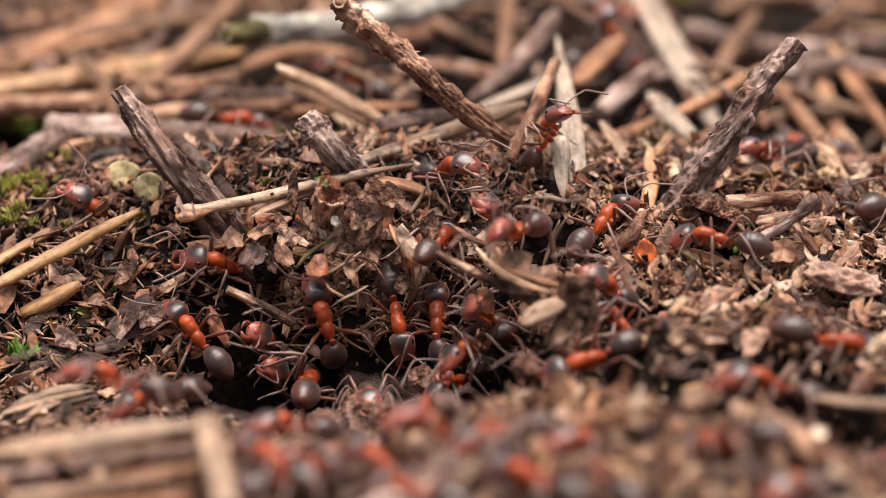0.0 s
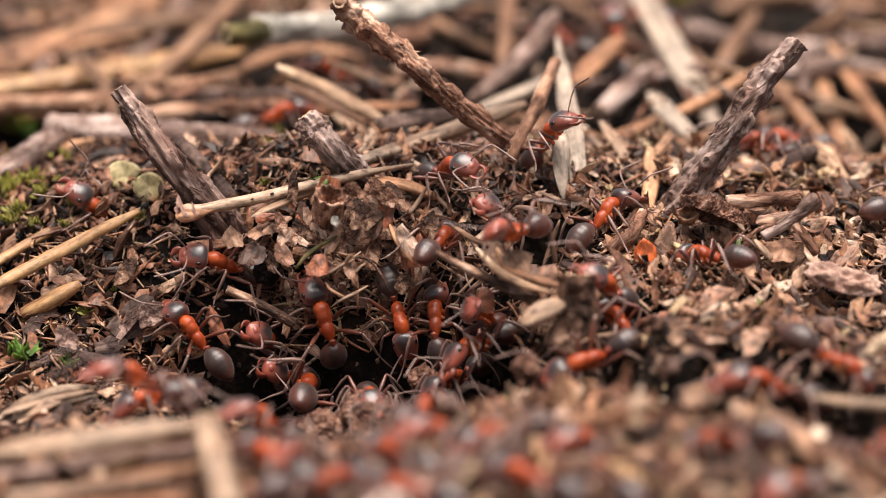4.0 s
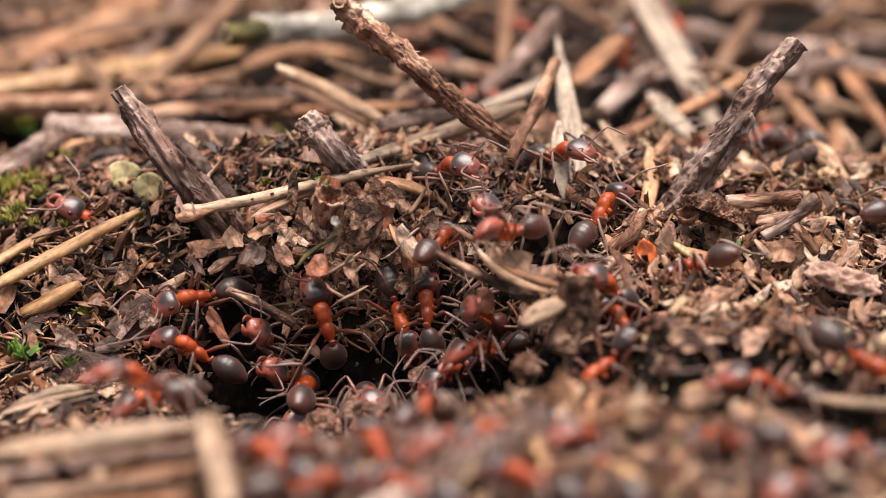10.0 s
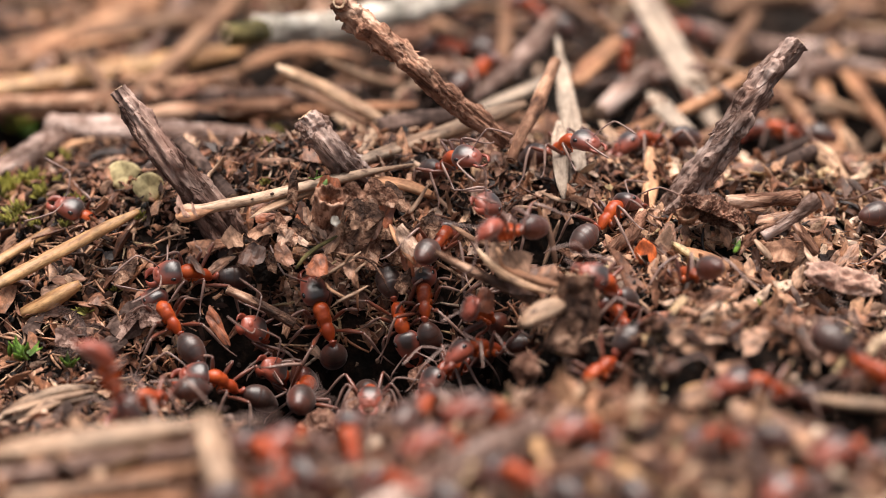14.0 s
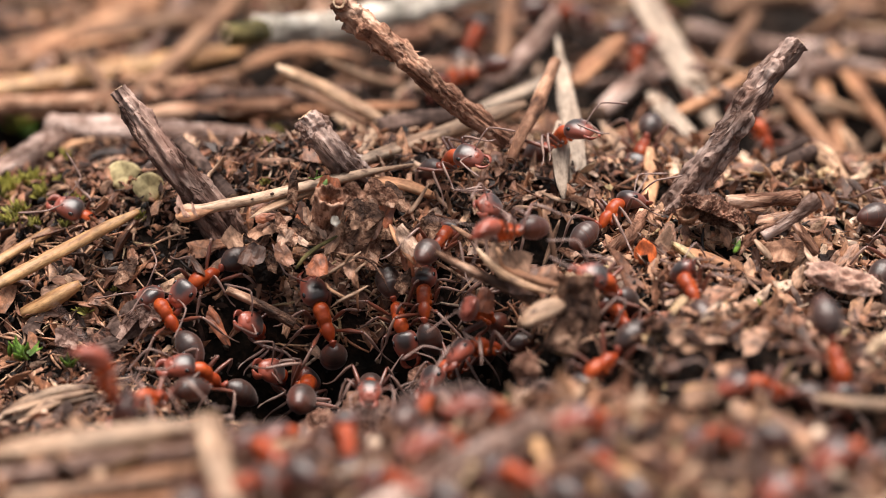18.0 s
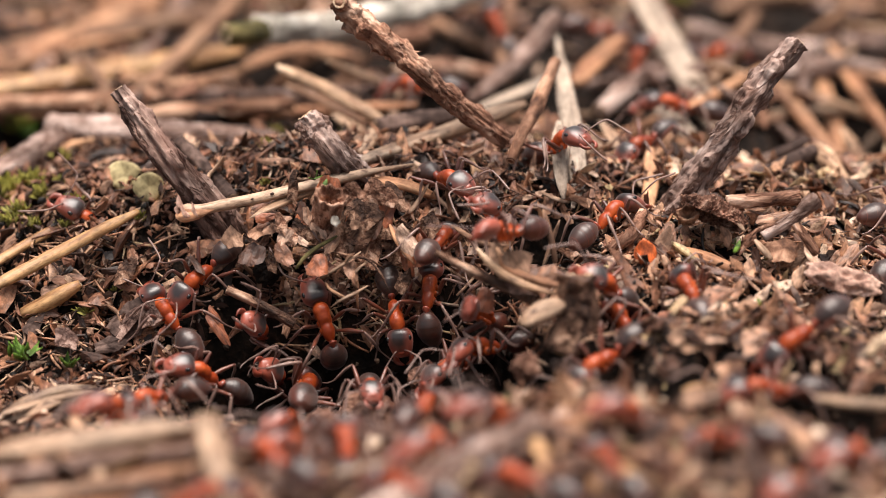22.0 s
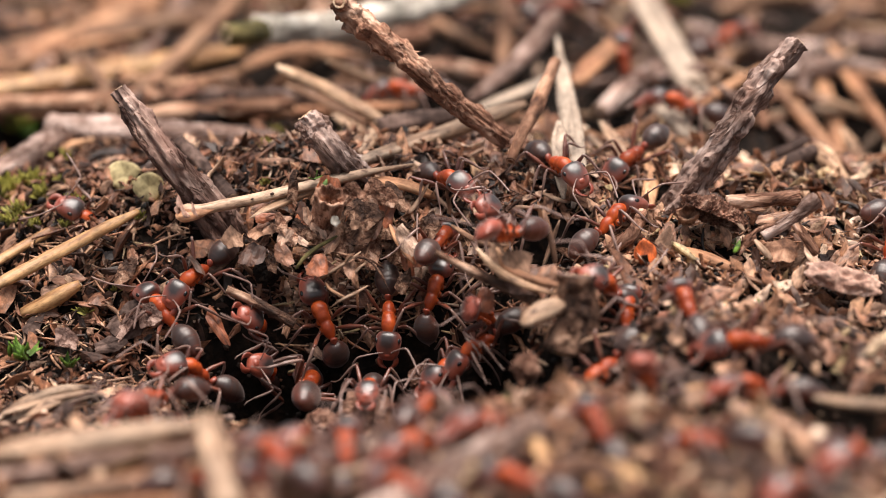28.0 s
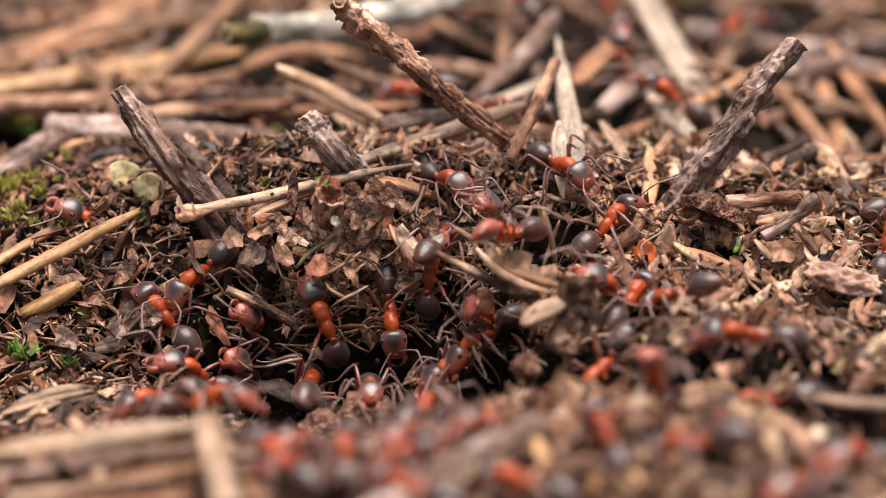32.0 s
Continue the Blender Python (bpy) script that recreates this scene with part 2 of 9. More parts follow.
def thing(name, me, label, category, group="", kind="", at=None):
    ob = new(name, me)
    if at is not None:
        ob.matrix_basis = at
    return tagged(ob, label, category, group, kind)


def mpose(x, y, z, rx=0, ry=0, rz=0):
    return pose(x * MM, y * MM, z * MM, rx, ry, rz)


def frames_along(pts, wide=None):
    """Tangent and two sideways axes at each point of a line; wide: the way that a flat thing faces."""
    pts = [Vector(p) for p in pts]
    tans = [(pts[min(i + 1, len(pts) - 1)] - pts[max(i - 1, 0)]).normalized() for i in range(len(pts))]
    side = tans[0].cross(Vector(wide)).normalized() if wide else tans[0].orthogonal().normalized()
    out = []
    for p, tn in zip(pts, tans):
        side = (side - tn * side.dot(tn)).normalized()
        out.append((p, tn, side, tn.cross(side)))
    return out


def spline(ctrl, n):
    """n points with radius on a smooth line through (x, y, z, r) controls."""
    c = [np.array(p, float) for p in ctrl]
    c = [2 * c[0] - c[1]] + c + [2 * c[-1] - c[-2]]
    segs = len(c) - 3
    out = []
    for k in range(n):
        s = k / (n - 1) * segs
        i = min(int(s), segs - 1)
        u = s - i
        p0, p1, p2, p3 = c[i:i + 4]
        out.append(0.5 * (2 * p1 + (p2 - p0) * u + (2 * p0 - 5 * p1 + 4 * p2 - p3) * u * u + (3 * p1 - p0 - 3 * p2 + p3) * u ** 3))
    return out


def tube(rows, around, flat=1.0, warp=None, caps=True, wide=None):
    """Skin round rows of (x, y, z, r)."""
    verts, faces = [], []
    fr = frames_along([r[:3] for r in rows], wide)
    for k, (p, tn, a, b) in enumerate(fr):
        for j in range(around):
            w = 2 * math.pi * j / around
            r = rows[k][3]
            if warp:
                r *= warp(k, w, p)
            verts.append(p + a * (r * math.cos(w)) + b * (r * flat * math.sin(w)))
    for k in range(len(rows) - 1):
        for j in range(around):
            j2 = (j + 1) % around
            faces.append((k * around + j, k * around + j2, (k + 1) * around + j2, (k + 1) * around + j))
    if caps:
        faces.append(tuple(range(around))[::-1])
        faces.append(tuple(range((len(rows) - 1) * around, len(rows) * around)))
    return verts, faces


def scrap(rng, size, thick=0.12, long=1.5, sides=6, curl=0.2):
    """One bark flake: a torn outline, domed across, bent and twisted along, with its thickness."""
    top = []
    bend, twist = rng.gauss(0, 0.3), rng.gauss(0, 0.22)
    for i in range(sides):
        w = 2 * math.pi * (i + rng.uniform(-0.35, 0.35)) / sides
        r = size * rng.uniform(0.4, 1.2)
        x, y = r * math.cos(w), r * math.sin(w) * long
        top.append((x, y, -curl * x * x / size + bend * y * y / (size * long) + twist * x * y / size + rng.uniform(-0.06, 0.06) * size))
    t = size * thick
    v = [(0, 0, t * 1.1)] + [(x * 0.55, y * 0.55, z * 0.3 + t + rng.uniform(-0.06, 0.1) * size) for x, y, z in top] + [(x, y, z + t * 0.7) for x, y, z in top] + [(x * 0.96, y * 0.96, z - t * 0.4) for x, y, z in top]
    f = []
    for i in range(sides):
        j = (i + 1) % sides
        f += [(0, 1 + i, 1 + j), (1 + i, 1 + sides + i, 1 + sides + j, 1 + j), (1 + sides + i, 1 + 2 * sides + i, 1 + 2 * sides + j, 1 + sides + j)]
    f.append(tuple(range(3 * sides, 2 * sides, -1)))
    return v, f


# ---- the ground: one sheet, a nest mound with a pit ----
SWELLS = np.array([
    (1.0, 0.9, -0.8, 1.3, 1.0, 0.2),
    (-0.4, 0.4, -0.0, 2.6, -1.1, -0.4),
    (-1.9, 0.1, -4.3, -1.0, 0.3, 1.5),
    (-4.0, 0.4, 0.2, 4.2, -0.8, 0.4),
    (-3.4, -1.5, -9.1, 1.1, -1.9, -1.3),
    (-0.5, 4.2, 3.8, 1.3, 1.2, 0.9),
    (0.1, -1.4, 3.3, 1.1, 0.4, 0.4),
    (0.5, 0.2, -2.6, -1.4, 0.4, -0.7),
    (-0.4, 1.7, 2.1, 1.9, 1.1, -0.3),
    (-0.0, -0.4, -0.4, -0.2, 0.0, 0.1),
    (0.2, 0.1, 0.1, 0.2, 0.1, 0.1),
    (0.0, 0.4, 0.7, 0.6, 0.2, 0.0),
    (-0.1, 0.1, 0.3, 0.4, 0.2, -0.1),
    (-0.2, -0.1, -0.1, -0.0, 0.0, -0.2),
    (-3.1, -1.5, -4.3, -4.6, -1.8, -3.1),
])
SWELL_X, SWELL_Y = np.arange(-40, 41, 16.0), np.arange(-36, 78, 8.0)


# the nest's pit and the small hollows of the litter: centre, half widths, depth
PITS = ((-4.8, -8.6, 9.0, 5.8, 22.0), (-6.3, -11.4, 4.0, 2.2, -15.0), (-5.5, -19.5, 5.0, 5.0, 2.4), (25.0, -22.6, 2.6, 1.8, 7.0), (16.6, -24.3, 2.4, 1.4, 6.0), (21.5, -33.4, 1.8, 1.4, 5.0), (7.2, -33.5, 2.0, 1.5, 5.0), (-5.6, -31.1, 1.8, 1.5, 5.0), (-2.5, -25.0, 1.8, 1.4, 5.0), (2.0, -16.5, 5.0, 2.6, 6.0), (27.4, -6.5, 2.6, 1.3, 3.0), (19.6, -1.6, 2.4, 1.0, 4.0), (-12.5, -5.6, 5.0, 4.2, 12.0), (7.4, -16.2, 3.0, 1.8, 7.0), (29.0, -31.0, 4.0, 2.6, 6.0), (12.5, -9.5, 3.0, 2.4, 6.0), (8.0, 0.5, 2.6, 2.2, 5.0), (15.0, 5.0, 2.2, 1.6, 4.0), (9.5, -17.0, 3.6, 2.4, 5.0), (25.5, -26.0, 3.5, 2.4, 5.0), (18.3, -18.9, 3.4, 2.2, 5.0), (23.5, -17.2, 3.0, 2.0, 5.0), (15.9, -25.8, 2.6, 2.0, 5.0), (6.7, -13.0, 2.6, 2.0, 5.0), (13.3, -20.6, 2.8, 2.0, 5.0), (22.7, -23.9, 3.0, 2.2, 5.0), (21.7, -7.2, 2.0, 1.5, 3.0), (28.9, -11.6, 2.4, 1.8, 4.0), (11.1, -14.7, 2.2, 1.8, 4.0), (3.1, 33.6, 5.0, 8.0, 6.0), (24.3, 19.3, 4.0, 5.0, 2.5), (31.2, 24.2, 4.0, 6.0, 6.0), (-34.4, 24.8, 4.0, 5.0, 5.0), (12.3, 28.8, 4.0, 6.0, 2.5), (25.9, 47.3, 6.0, 9.0, 7.0), (35.4, 33.4, 4.0, 7.0, 6.0), (-14.7, 37.5, 5.0, 6.0, 5.0))


def ground_z(x, y):
    """Height of the smooth ground in mm (arrays allowed)."""
    x, y = np.asarray(x, float), np.asarray(y, float)
    z = -1.3583 + 0.03489 * np.clip(y, -400, 400)
    for j, b in enumerate(SWELL_Y):
        gy = np.exp(-((y - b) / 7.5) ** 2 / 2)
        for i, a in enumerate(SWELL_X):
            z = z + SWELLS[j][i] * np.exp(-((x - a) / 13.0) ** 2 / 2) * gy
    for a, b, rx, ry, deep in PITS:
        z = z - deep * np.exp(-((((x - a) / rx) ** 2 + ((y - b) / ry) ** 2) ** 2))
    return z


TABLE = ground_z(*np.meshgrid(np.arange(-120, 121, 1.0), np.arange(-120, 121, 1.0)))


def height(x, y):
    """The same height from a table, for single places."""
    x, y = min(max(x, -119), 119) + 120, min(max(y, -119), 119) + 120
    i, j = int(x), int(y)
    u, v = x - i, y - j
    return float((TABLE[j, i] * (1 - u) + TABLE[j, i + 1] * u) * (1 - v) + (TABLE[j + 1, i] * (1 - u) + TABLE[j + 1, i + 1] * u) * v)


def ground_normal(x, y, e=1.5):
    return Vector((height(x - e, y) - height(x + e, y), height(x, y - e) - height(x, y + e), 2 * e)).normalized()


def build_ground():
    far = 110 * 1.35 ** np.arange(1, 40)
    xs = np.concatenate((-far[::-1], np.arange(-110, -48, 3.0), np.arange(-48, 48.1, 0.32), np.arange(51, 111, 3.0), far))
    ys = np.concatenate((-far[::-1], np.arange(-110, -40, 3.0), np.arange(-40, 72, 0.34), np.arange(72, 111, 2.0), far))
    gx, gy = np.meshgrid(xs, ys)
    z = ground_z(gx, gy)
    rough = np.zeros(z.shape)
    near = (np.abs(gx) < 60) & (gy > -50) & (gy < 80)
    for j, i in np.argwhere(near):
        p = Vector((gx[j, i], gy[j, i], 0.0))
        rough[j, i] = 0.5 * noise.noise(p * 0.28) + 0.6 * noise.noise(p * 0.7) + 0.45 * noise.noise(p * 1.6) + 0.25 * noise.noise(p * 3.4)
    z = z + rough - 0.3
    h, w = z.shape
    idx = np.arange(h * w).reshape(h, w)
    quads = np.stack((idx[:-1, :-1], idx[:-1, 1:], idx[1:, 1:], idx[1:, :-1]), -1).reshape(-1, 4)
    # the soil colour also carries the shade of pit and gaps
    me = mesh_of("ground", np.stack((gx, gy, z), -1).reshape(-1, 3), quads.tolist(), SOIL_SHADED)
    return thing("ground", me, "dark brown forest soil of an ant mound with a pit, gap shade in its colour", "soil", kind="structure")


build_ground()

# ---- sticks, straw and needles ----
def broken_cap(row, tn, r, rng):
    """A torn end: a rim round a hollowed core."""
    p = Vector(row[:3])
    a = tn.orthogonal().normalized()
    b = tn.cross(a)
    v, f = [], []
    n = 14
    for rr, push in ((0.92, 0.02), (0.7, 0.1), (0.4, -0.25), (0.12, -0.1)):
        for j in range(n):
            w = 2 * math.pi * j / n
            q = r * rr * rng.uniform(0.9, 1.08)
            v.append(p + a * (q * math.cos(w)) + b * (q * math.sin(w)) + tn * (r * (push + rng.uniform(-0.12, 0.12))))
    for k in range(3):
        for j in range(n):
            j2 = (j + 1) % n
            f.append((k * n + j, k * n + j2, (k + 1) * n + j2, (k + 1) * n + j))
    f.append(tuple(range(3 * n, 4 * n)))
    return v, f


def laid_out(v, ctrl):
    """Points of a stick in its own space, its length along z, and the pose that lays it in place."""
    a, b = Vector(ctrl[0][:3]), Vector(ctrl[-1][:3])
    m = (b - a).to_track_quat("Z", "Y").to_matrix().to_4x4()
    m.translation = (a + b) / 2
    back = m.inverted()
    at = m.copy()
    at.translation = m.translation * MM
    return [back @ Vector(p) for p in v], at, back


def peg_relief(z, w, pegs, r, seed):
    """Height of the cushions of fallen needles that wind round a conifer twig, each with a scar on top."""
    gap, high, wide = pegs
    best, n0, reach = 0.0, int(z / gap), int(wide * 1.8 / gap) + 1
    for n in range(n0 - reach, n0 + reach + 2):
        chance = math.sin(n * 91.7 + seed * 13.3) * 0.5 + 0.5
        size = wide * (0.65 + 0.6 * chance)
        a = (z - n * gap - 0.5 * gap * math.sin(n * 37.1 + seed)) / (size * 1.25)
        b = ((w - n * 2.39996 - 0.5 * chance + math.pi) % (2 * math.pi) - math.pi) * r / size
        d = a * a + b * b
        if d < 1:
            h = high * (0.5 + 0.8 * chance) * ((1 - d) ** 0.6 * (1 - 0.35 * a))
            if d < 0.14:
                h -= 0.5 * high * (1 - d / 0.14) ** 0.5
            best = max(best, h)
    return best


def twig(name, ctrl, bark, label, seed, group="", rough=0.16, scales=0, knots=(), ends=(1, 1), end_paint=None, around=22, flat=1.0, step=0.3, category="twig", along=0.55, stubs=(), pegs=None, furrow=0.0):
    """A bark-covered stick along (x, y, z, r) controls, with torn ends and lifted bark scales; pegs: spacing, height and width of the needle cushions that wind round it."""
    rng = random.Random(seed)
    length = sum((Vector(a[:3]) - Vector(b[:3])).length for a, b in zip(ctrl, ctrl[1:]))
    rows = spline(ctrl, max(8, min(240, int(length / step))))
    off = Vector((seed * 3.7, seed * 1.3, 0))

    def warp(k, w, p):
        ring = Vector((math.cos(w) * 1.6, math.sin(w) * 1.6, k * length / len(rows) * along)) + off
        gaps, cells = noise.voronoi(Vector((ring.x * 1.15, ring.y * 1.15, ring.z * 0.9)) + 0.35 * noise.noise_vector(ring))
        plate = noise.noise(cells[0] * 7.3) + 0.5 * (ring.z * 0.9 - cells[0].z)
        edge = min(1.0, (gaps[1] - gaps[0]) * 4.5)
        long_way = Vector((ring.x * 1.7, ring.y * 1.7, ring.z * 0.55)) + 0.5 * noise.noise_vector(ring * 1.3)
        ridge = 0.5 - 1.6 * abs(noise.noise(long_way))
        split = max(0.0, 1 - abs(noise.noise(long_way * 1.4 + off)) * 9)
        q = 1 + rough * (0.8 * plate + 0.6 * (edge - 0.75) + 0.8 * ridge - 0.55 * split + 1.5 * noise.noise(ring * 0.8) + 0.4 * noise.noise(ring * 3.7) + 0.15 * noise.noise(ring * 8.0))
        if pegs:
            q += peg_relief(k * length / (len(rows) - 1), w, pegs, rows[k][3], seed)
        if furrow:
            q += furrow * (0.5 - 2.2 * abs(noise.noise(Vector((math.cos(w) * 1.9, math.sin(w) * 1.9, k * length / len(rows) * 0.16)) + off * 1.1 + 0.25 * noise.noise_vector(ring))))
        for at, size in knots:
            q += size * math.exp(-((k / (len(rows) - 1) - at) * length / (1.2 * ctrl[0][3] + 0.3)) ** 2)
        return q

    v, f = tube(rows, around, flat, warp)
    v, at, back = laid_out(v, ctrl)
    ob = thing(name, mesh_of(name, v, f, bark), label, category, group, at=at)
    fr = frames_along([r[:3] for r in rows])
    for end, k, sign in ((0, 0, -1), (1, -1, 1)):
        if ends[end]:
            cv, cf = broken_cap(rows[k], fr[k][1] * sign, rows[k][3], rng)
            part("broken_end", mesh_of("broken_end", [back @ Vector(q) for q in cv], cf, end_paint or BROKEN), ob, None, "pale broken end")
    for at_u, ox, oy, oz, reach, thick in stubs:
        p = fr[int(at_u * (len(rows) - 1))][0]
        way = Vector((ox, oy, oz)).normalized()
        line = [(*(p + way * (reach * u)), thick * (1.25 - 0.35 * u)) for u in (0.0, 0.4, 0.8, 1.0)]
        sv, sf = tube(spline(line, 14), 16, 1.0, lambda k, w, q: 1 + 0.25 * noise.noise(Vector((math.cos(w) * 2, math.sin(w) * 2, k * 0.4 + seed))))
        part("side_stub", mesh_of("side_stub", [back @ Vector(q) for q in sv], sf, bark), ob)
        cv, cf = broken_cap(line[-1], way, thick * 0.9, rng)
        part("broken_end", mesh_of("broken_end", [back @ Vector(q) for q in cv], cf, BROKEN), ob, None, "pale broken end")
    for _ in range(scales):
        k = rng.randrange(2, len(rows) - 2)
        p, tn, a, b = fr[k]
        w = rng.uniform(0, 2 * math.pi)
        out = a * math.cos(w) + b * math.sin(w)
        r = rows[k][3]
        sv, sf = scrap(rng, r * rng.uniform(0.25, 0.5), 0.16, rng.uniform(1.0, 2.0), 7, 0.3)
        side = out.cross(tn)
        tilt = rng.uniform(0.0, 0.5)
        m = Matrix((side, tn * math.cos(tilt) + out * math.sin(tilt), out * math.cos(tilt) - tn * math.sin(tilt))).transposed()
        sv = [back @ (m @ Vector(q) + p + out * (r * 1.04)) for q in sv]
        part("bark_scale", mesh_of("bark_scale", sv, sf, bark, False), ob)
    return ob


def needle(name, ctrl, paint, label, seed, group="", flat=0.6, around=10, taper=(0.5, 0.5), category="needle"):
    """A dry needle, grass stalk or splinter: half-round, grooved, with pointed or torn ends."""
    rng = random.Random(seed)
    length = sum((Vector(a[:3]) - Vector(b[:3])).length for a, b in zip(ctrl, ctrl[1:]))
    n = max(8, min(60, int(length / 0.5)))
    rows = spline(ctrl, n)
    for k, r in enumerate(rows):
        u = k / (n - 1)
        r[3] *= min(1, taper[0] + u * 6 * (1 - taper[0])) * min(1, taper[1] + (1 - u) * 6 * (1 - taper[1]))
    off = Vector((seed * 2.1, 0, seed))

    def warp(k, w, p):
        groove = 1 - 0.12 * max(0, math.cos(3 * w)) ** 4
        return groove * (1 + 0.1 * noise.noise(Vector((math.cos(w), math.sin(w), k * 0.3)) + off))

    v, f = tube(rows, around, flat, warp, wide=(0.05, -0.6, 0.8))
    v, at, back = laid_out(v, ctrl)
    ob = thing(name, mesh_of(name, v, f, paint), label, category, group, at=at)
    fr = frames_along([r[:3] for r in rows])
    for end, k, sign in ((0, 0, -1), (1, -1, 1)):
        if taper[end] >= 0.5 and rows[k][3] > 0.25:
            cv, cf = broken_cap(rows[k], fr[k][1] * sign, rows[k][3] * min(1, flat + 0.1), rng)
            part("torn_end", mesh_of("torn_end", [back @ Vector(q) for q in cv], cf, BROKEN), ob)
    return ob


twig("twig", [(-23.4, 5.2, 10.3, 0.49), (-21.9, 4.4, 8.2, 0.81), (-19.7, 3.3, 5.5, 0.98), (-17.6, 3.2, 2.7, 1.11), (-14.6, 2.6, -1.5, 1.28)], BARK_DUSK, "dark grey-brown barked twig leaning up, weathered tip", 1, "upright broken twigs", rough=0.16, scales=16, along=0.3, furrow=0.5, pegs=(1.1, 0.24, 0.6), step=0.09, around=56)
twig("twig", [(-9.9, 4.5, 8.5, 0.77), (-9.1, 4.1, 7.5, 1.02), (-8.1, 3.6, 6.2, 1.02), (-6.3, 4.7, 3.6, 1.23)], BARK_GREY, "short broken twig stub with grey-brown bark", 2, "upright broken twigs", scales=16, rough=0.24, furrow=0.3, pegs=(0.6, 0.2, 0.4), step=0.09, around=56)
twig("twig", [(-7.5, 5.8, 16.9, 0.57), (-6.0, 5.2, 15.4, 0.85), (-3.0, 5.2, 12.9, 0.71), (0.2, 6.0, 9.5, 0.69), (4.6, 6.6, 5.8, 0.66)], BARK_BROWN, "long brown twig with flaking bark and a knot", 3, "upright broken twigs", scales=34, rough=0.2, pegs=(0.5, 0.36, 0.46), furrow=0.14, knots=[(0.08, 0.2), (0.3, 0.15)], stubs=[(0.1, -0.2, -0.85, 0.45, 1.75, 0.55)], step=0.09, around=56)
twig("twig", [(25.7, 6.5, 13.4, 0.61), (23.2, 5.5, 11.0, 0.83), (20.6, 4.0, 7.2, 0.93), (18.1, 3.6, 3.5, 1.08), (16.3, 3.5, 0.6, 1.27)], BARK_GREY, "grey-brown twig with cracked flaking bark", 4, "upright broken twigs", scales=26, rough=0.2, along=0.45, pegs=(0.95, 0.46, 0.58), furrow=0.22, step=0.09, around=56)
twig("twig", [(-19.7, 9.5, 4.8, 0.55), (-17.7, 7.4, 3.6, 0.58), (-15.4, 4.1, 2.2, 0.62)], BARK_DARK, "thin dark twig beside a thicker one", 5, "")
twig("twig", [(8.5, 14.6, 9.4, 0.44), (7.7, 12.0, 8.4, 0.49), (6.7, 8.9, 7.3, 0.52), (5.6, 5.8, 6.4, 0.42), (4.9, 4.1, 5.2, 0.35)], BARK_TAN, "thin grey-tan twig standing slantwise", 6, "", rough=0.07, step=0.12, around=32)
twig("twig", [(-15.0, 27.9, 7.7, 1.23), (-10.4, 31.9, 6.8, 1.21), (-4.0, 37.1, 6.4, 1.24), (3.8, 45.8, 6.6, 1.39)], BARK_PALE, "pale lichen-grey branch with a mossy end", 7, "", ends=(0, 1), rough=0.14)
twig("twig", [(-17.4, 25.9, 8.0, 0.95), (-16.1, 26.9, 7.8, 1.00), (-14.4, 27.9, 7.7, 1.10)], MOSSY_END, "mossy olive-brown branch stump", 8, "", rough=0.14)
twig("twig", [(-31.3, 21.2, 1.7, 1.16), (-26.1, 20.6, 1.6, 1.25), (-20.2, 19.8, 1.6, 1.07), (-13.0, 18.0, 1.8, 0.88)], BARK_GREY, "grey-brown fallen twig lying flat", 9, "", rough=0.14)
twig("twig", [(-36.1, 11.0, 0.7, 1.03), (-32.5, 15.5, 1.1, 1.13), (-29.9, 19.0, 1.7, 1.15)], BARK_GREY, "grey-brown fallen twig on the ground", 10, "", rough=0.14)
twig("twig", [(-5.1, 13.7, 4.5, 0.60), (-1.9, 14.8, 4.6, 0.73), (0.9, 16.0, 4.8, 0.56)], BARK_DARK, "dark grey bark scrap lying across", 11, "", rough=0.2, flat=0.7)
STALK = needle("straw", [(-18.8, 0.1, 2.9, 0.40), (-18.2, 0.1, 3.0, 0.45), (-17.3, 0.1, 3.0, 0.40), (-15.5, 0.5, 3.2, 0.44), (-12.3, 1.4, 3.6, 0.44), (-6.7, 2.9, 4.5, 0.39), (-2.2, 5.1, 4.6, 0.22)], CREAM, "pale tan dry grass stalk with dark specks", 12, "", around=16, taper=(0.8, 0.4), flat=0.8)
for x, y, z, size in ((-13.6, 0.6, 3.6, 0.07), (-12.2, 1.02, 3.84, 0.1), (-8.8, 1.95, 4.34, 0.06)):
    part("dark_spot", mesh_of("dark_spot", *tube(spline([(-size * 1.6, 0, 0, size * 0.3), (-size * 0.6, 0, 0, size), (size * 0.6, 0, 0, size), (size * 1.6, 0, 0, size * 0.3)], 8), 10, 0.5), BARK_DARK), STALK, STALK.matrix_basis.inverted() @ mpose(x, y, z, 30, -14, 14), "small blackish mould spot")
needle("straw_sheath", [(-19.0, -0.5, 2.7, 0.42), (-18.4, -0.45, 2.75, 0.62), (-17.7, -0.4, 2.8, 0.5), (-16.3, -0.1, 3.05, 0.15)], STRAW_DULL, "pinkish frayed sheath round a straw's node", 312, "", flat=0.5, taper=(0.4, 0.2), category="straw")
needle("straw", [(-13.8, -0.1, 2.4, 0.20), (-11.5, 1.3, 3.1, 0.40), (-8.3, 2.7, 4.0, 0.37)], STRAW, "split tan straw end beside a longer stalk", 13, "", taper=(0.15, 0.6))
needle("straw", [(-7.2, 5.0, 4.4, 0.49), (-2.7, 8.4, 4.9, 0.63), (1.5, 11.8, 5.2, 0.72), (6.3, 15.3, 5.8, 0.69)], STRAW, "tan flat grass stalk on the ground", 14, "")
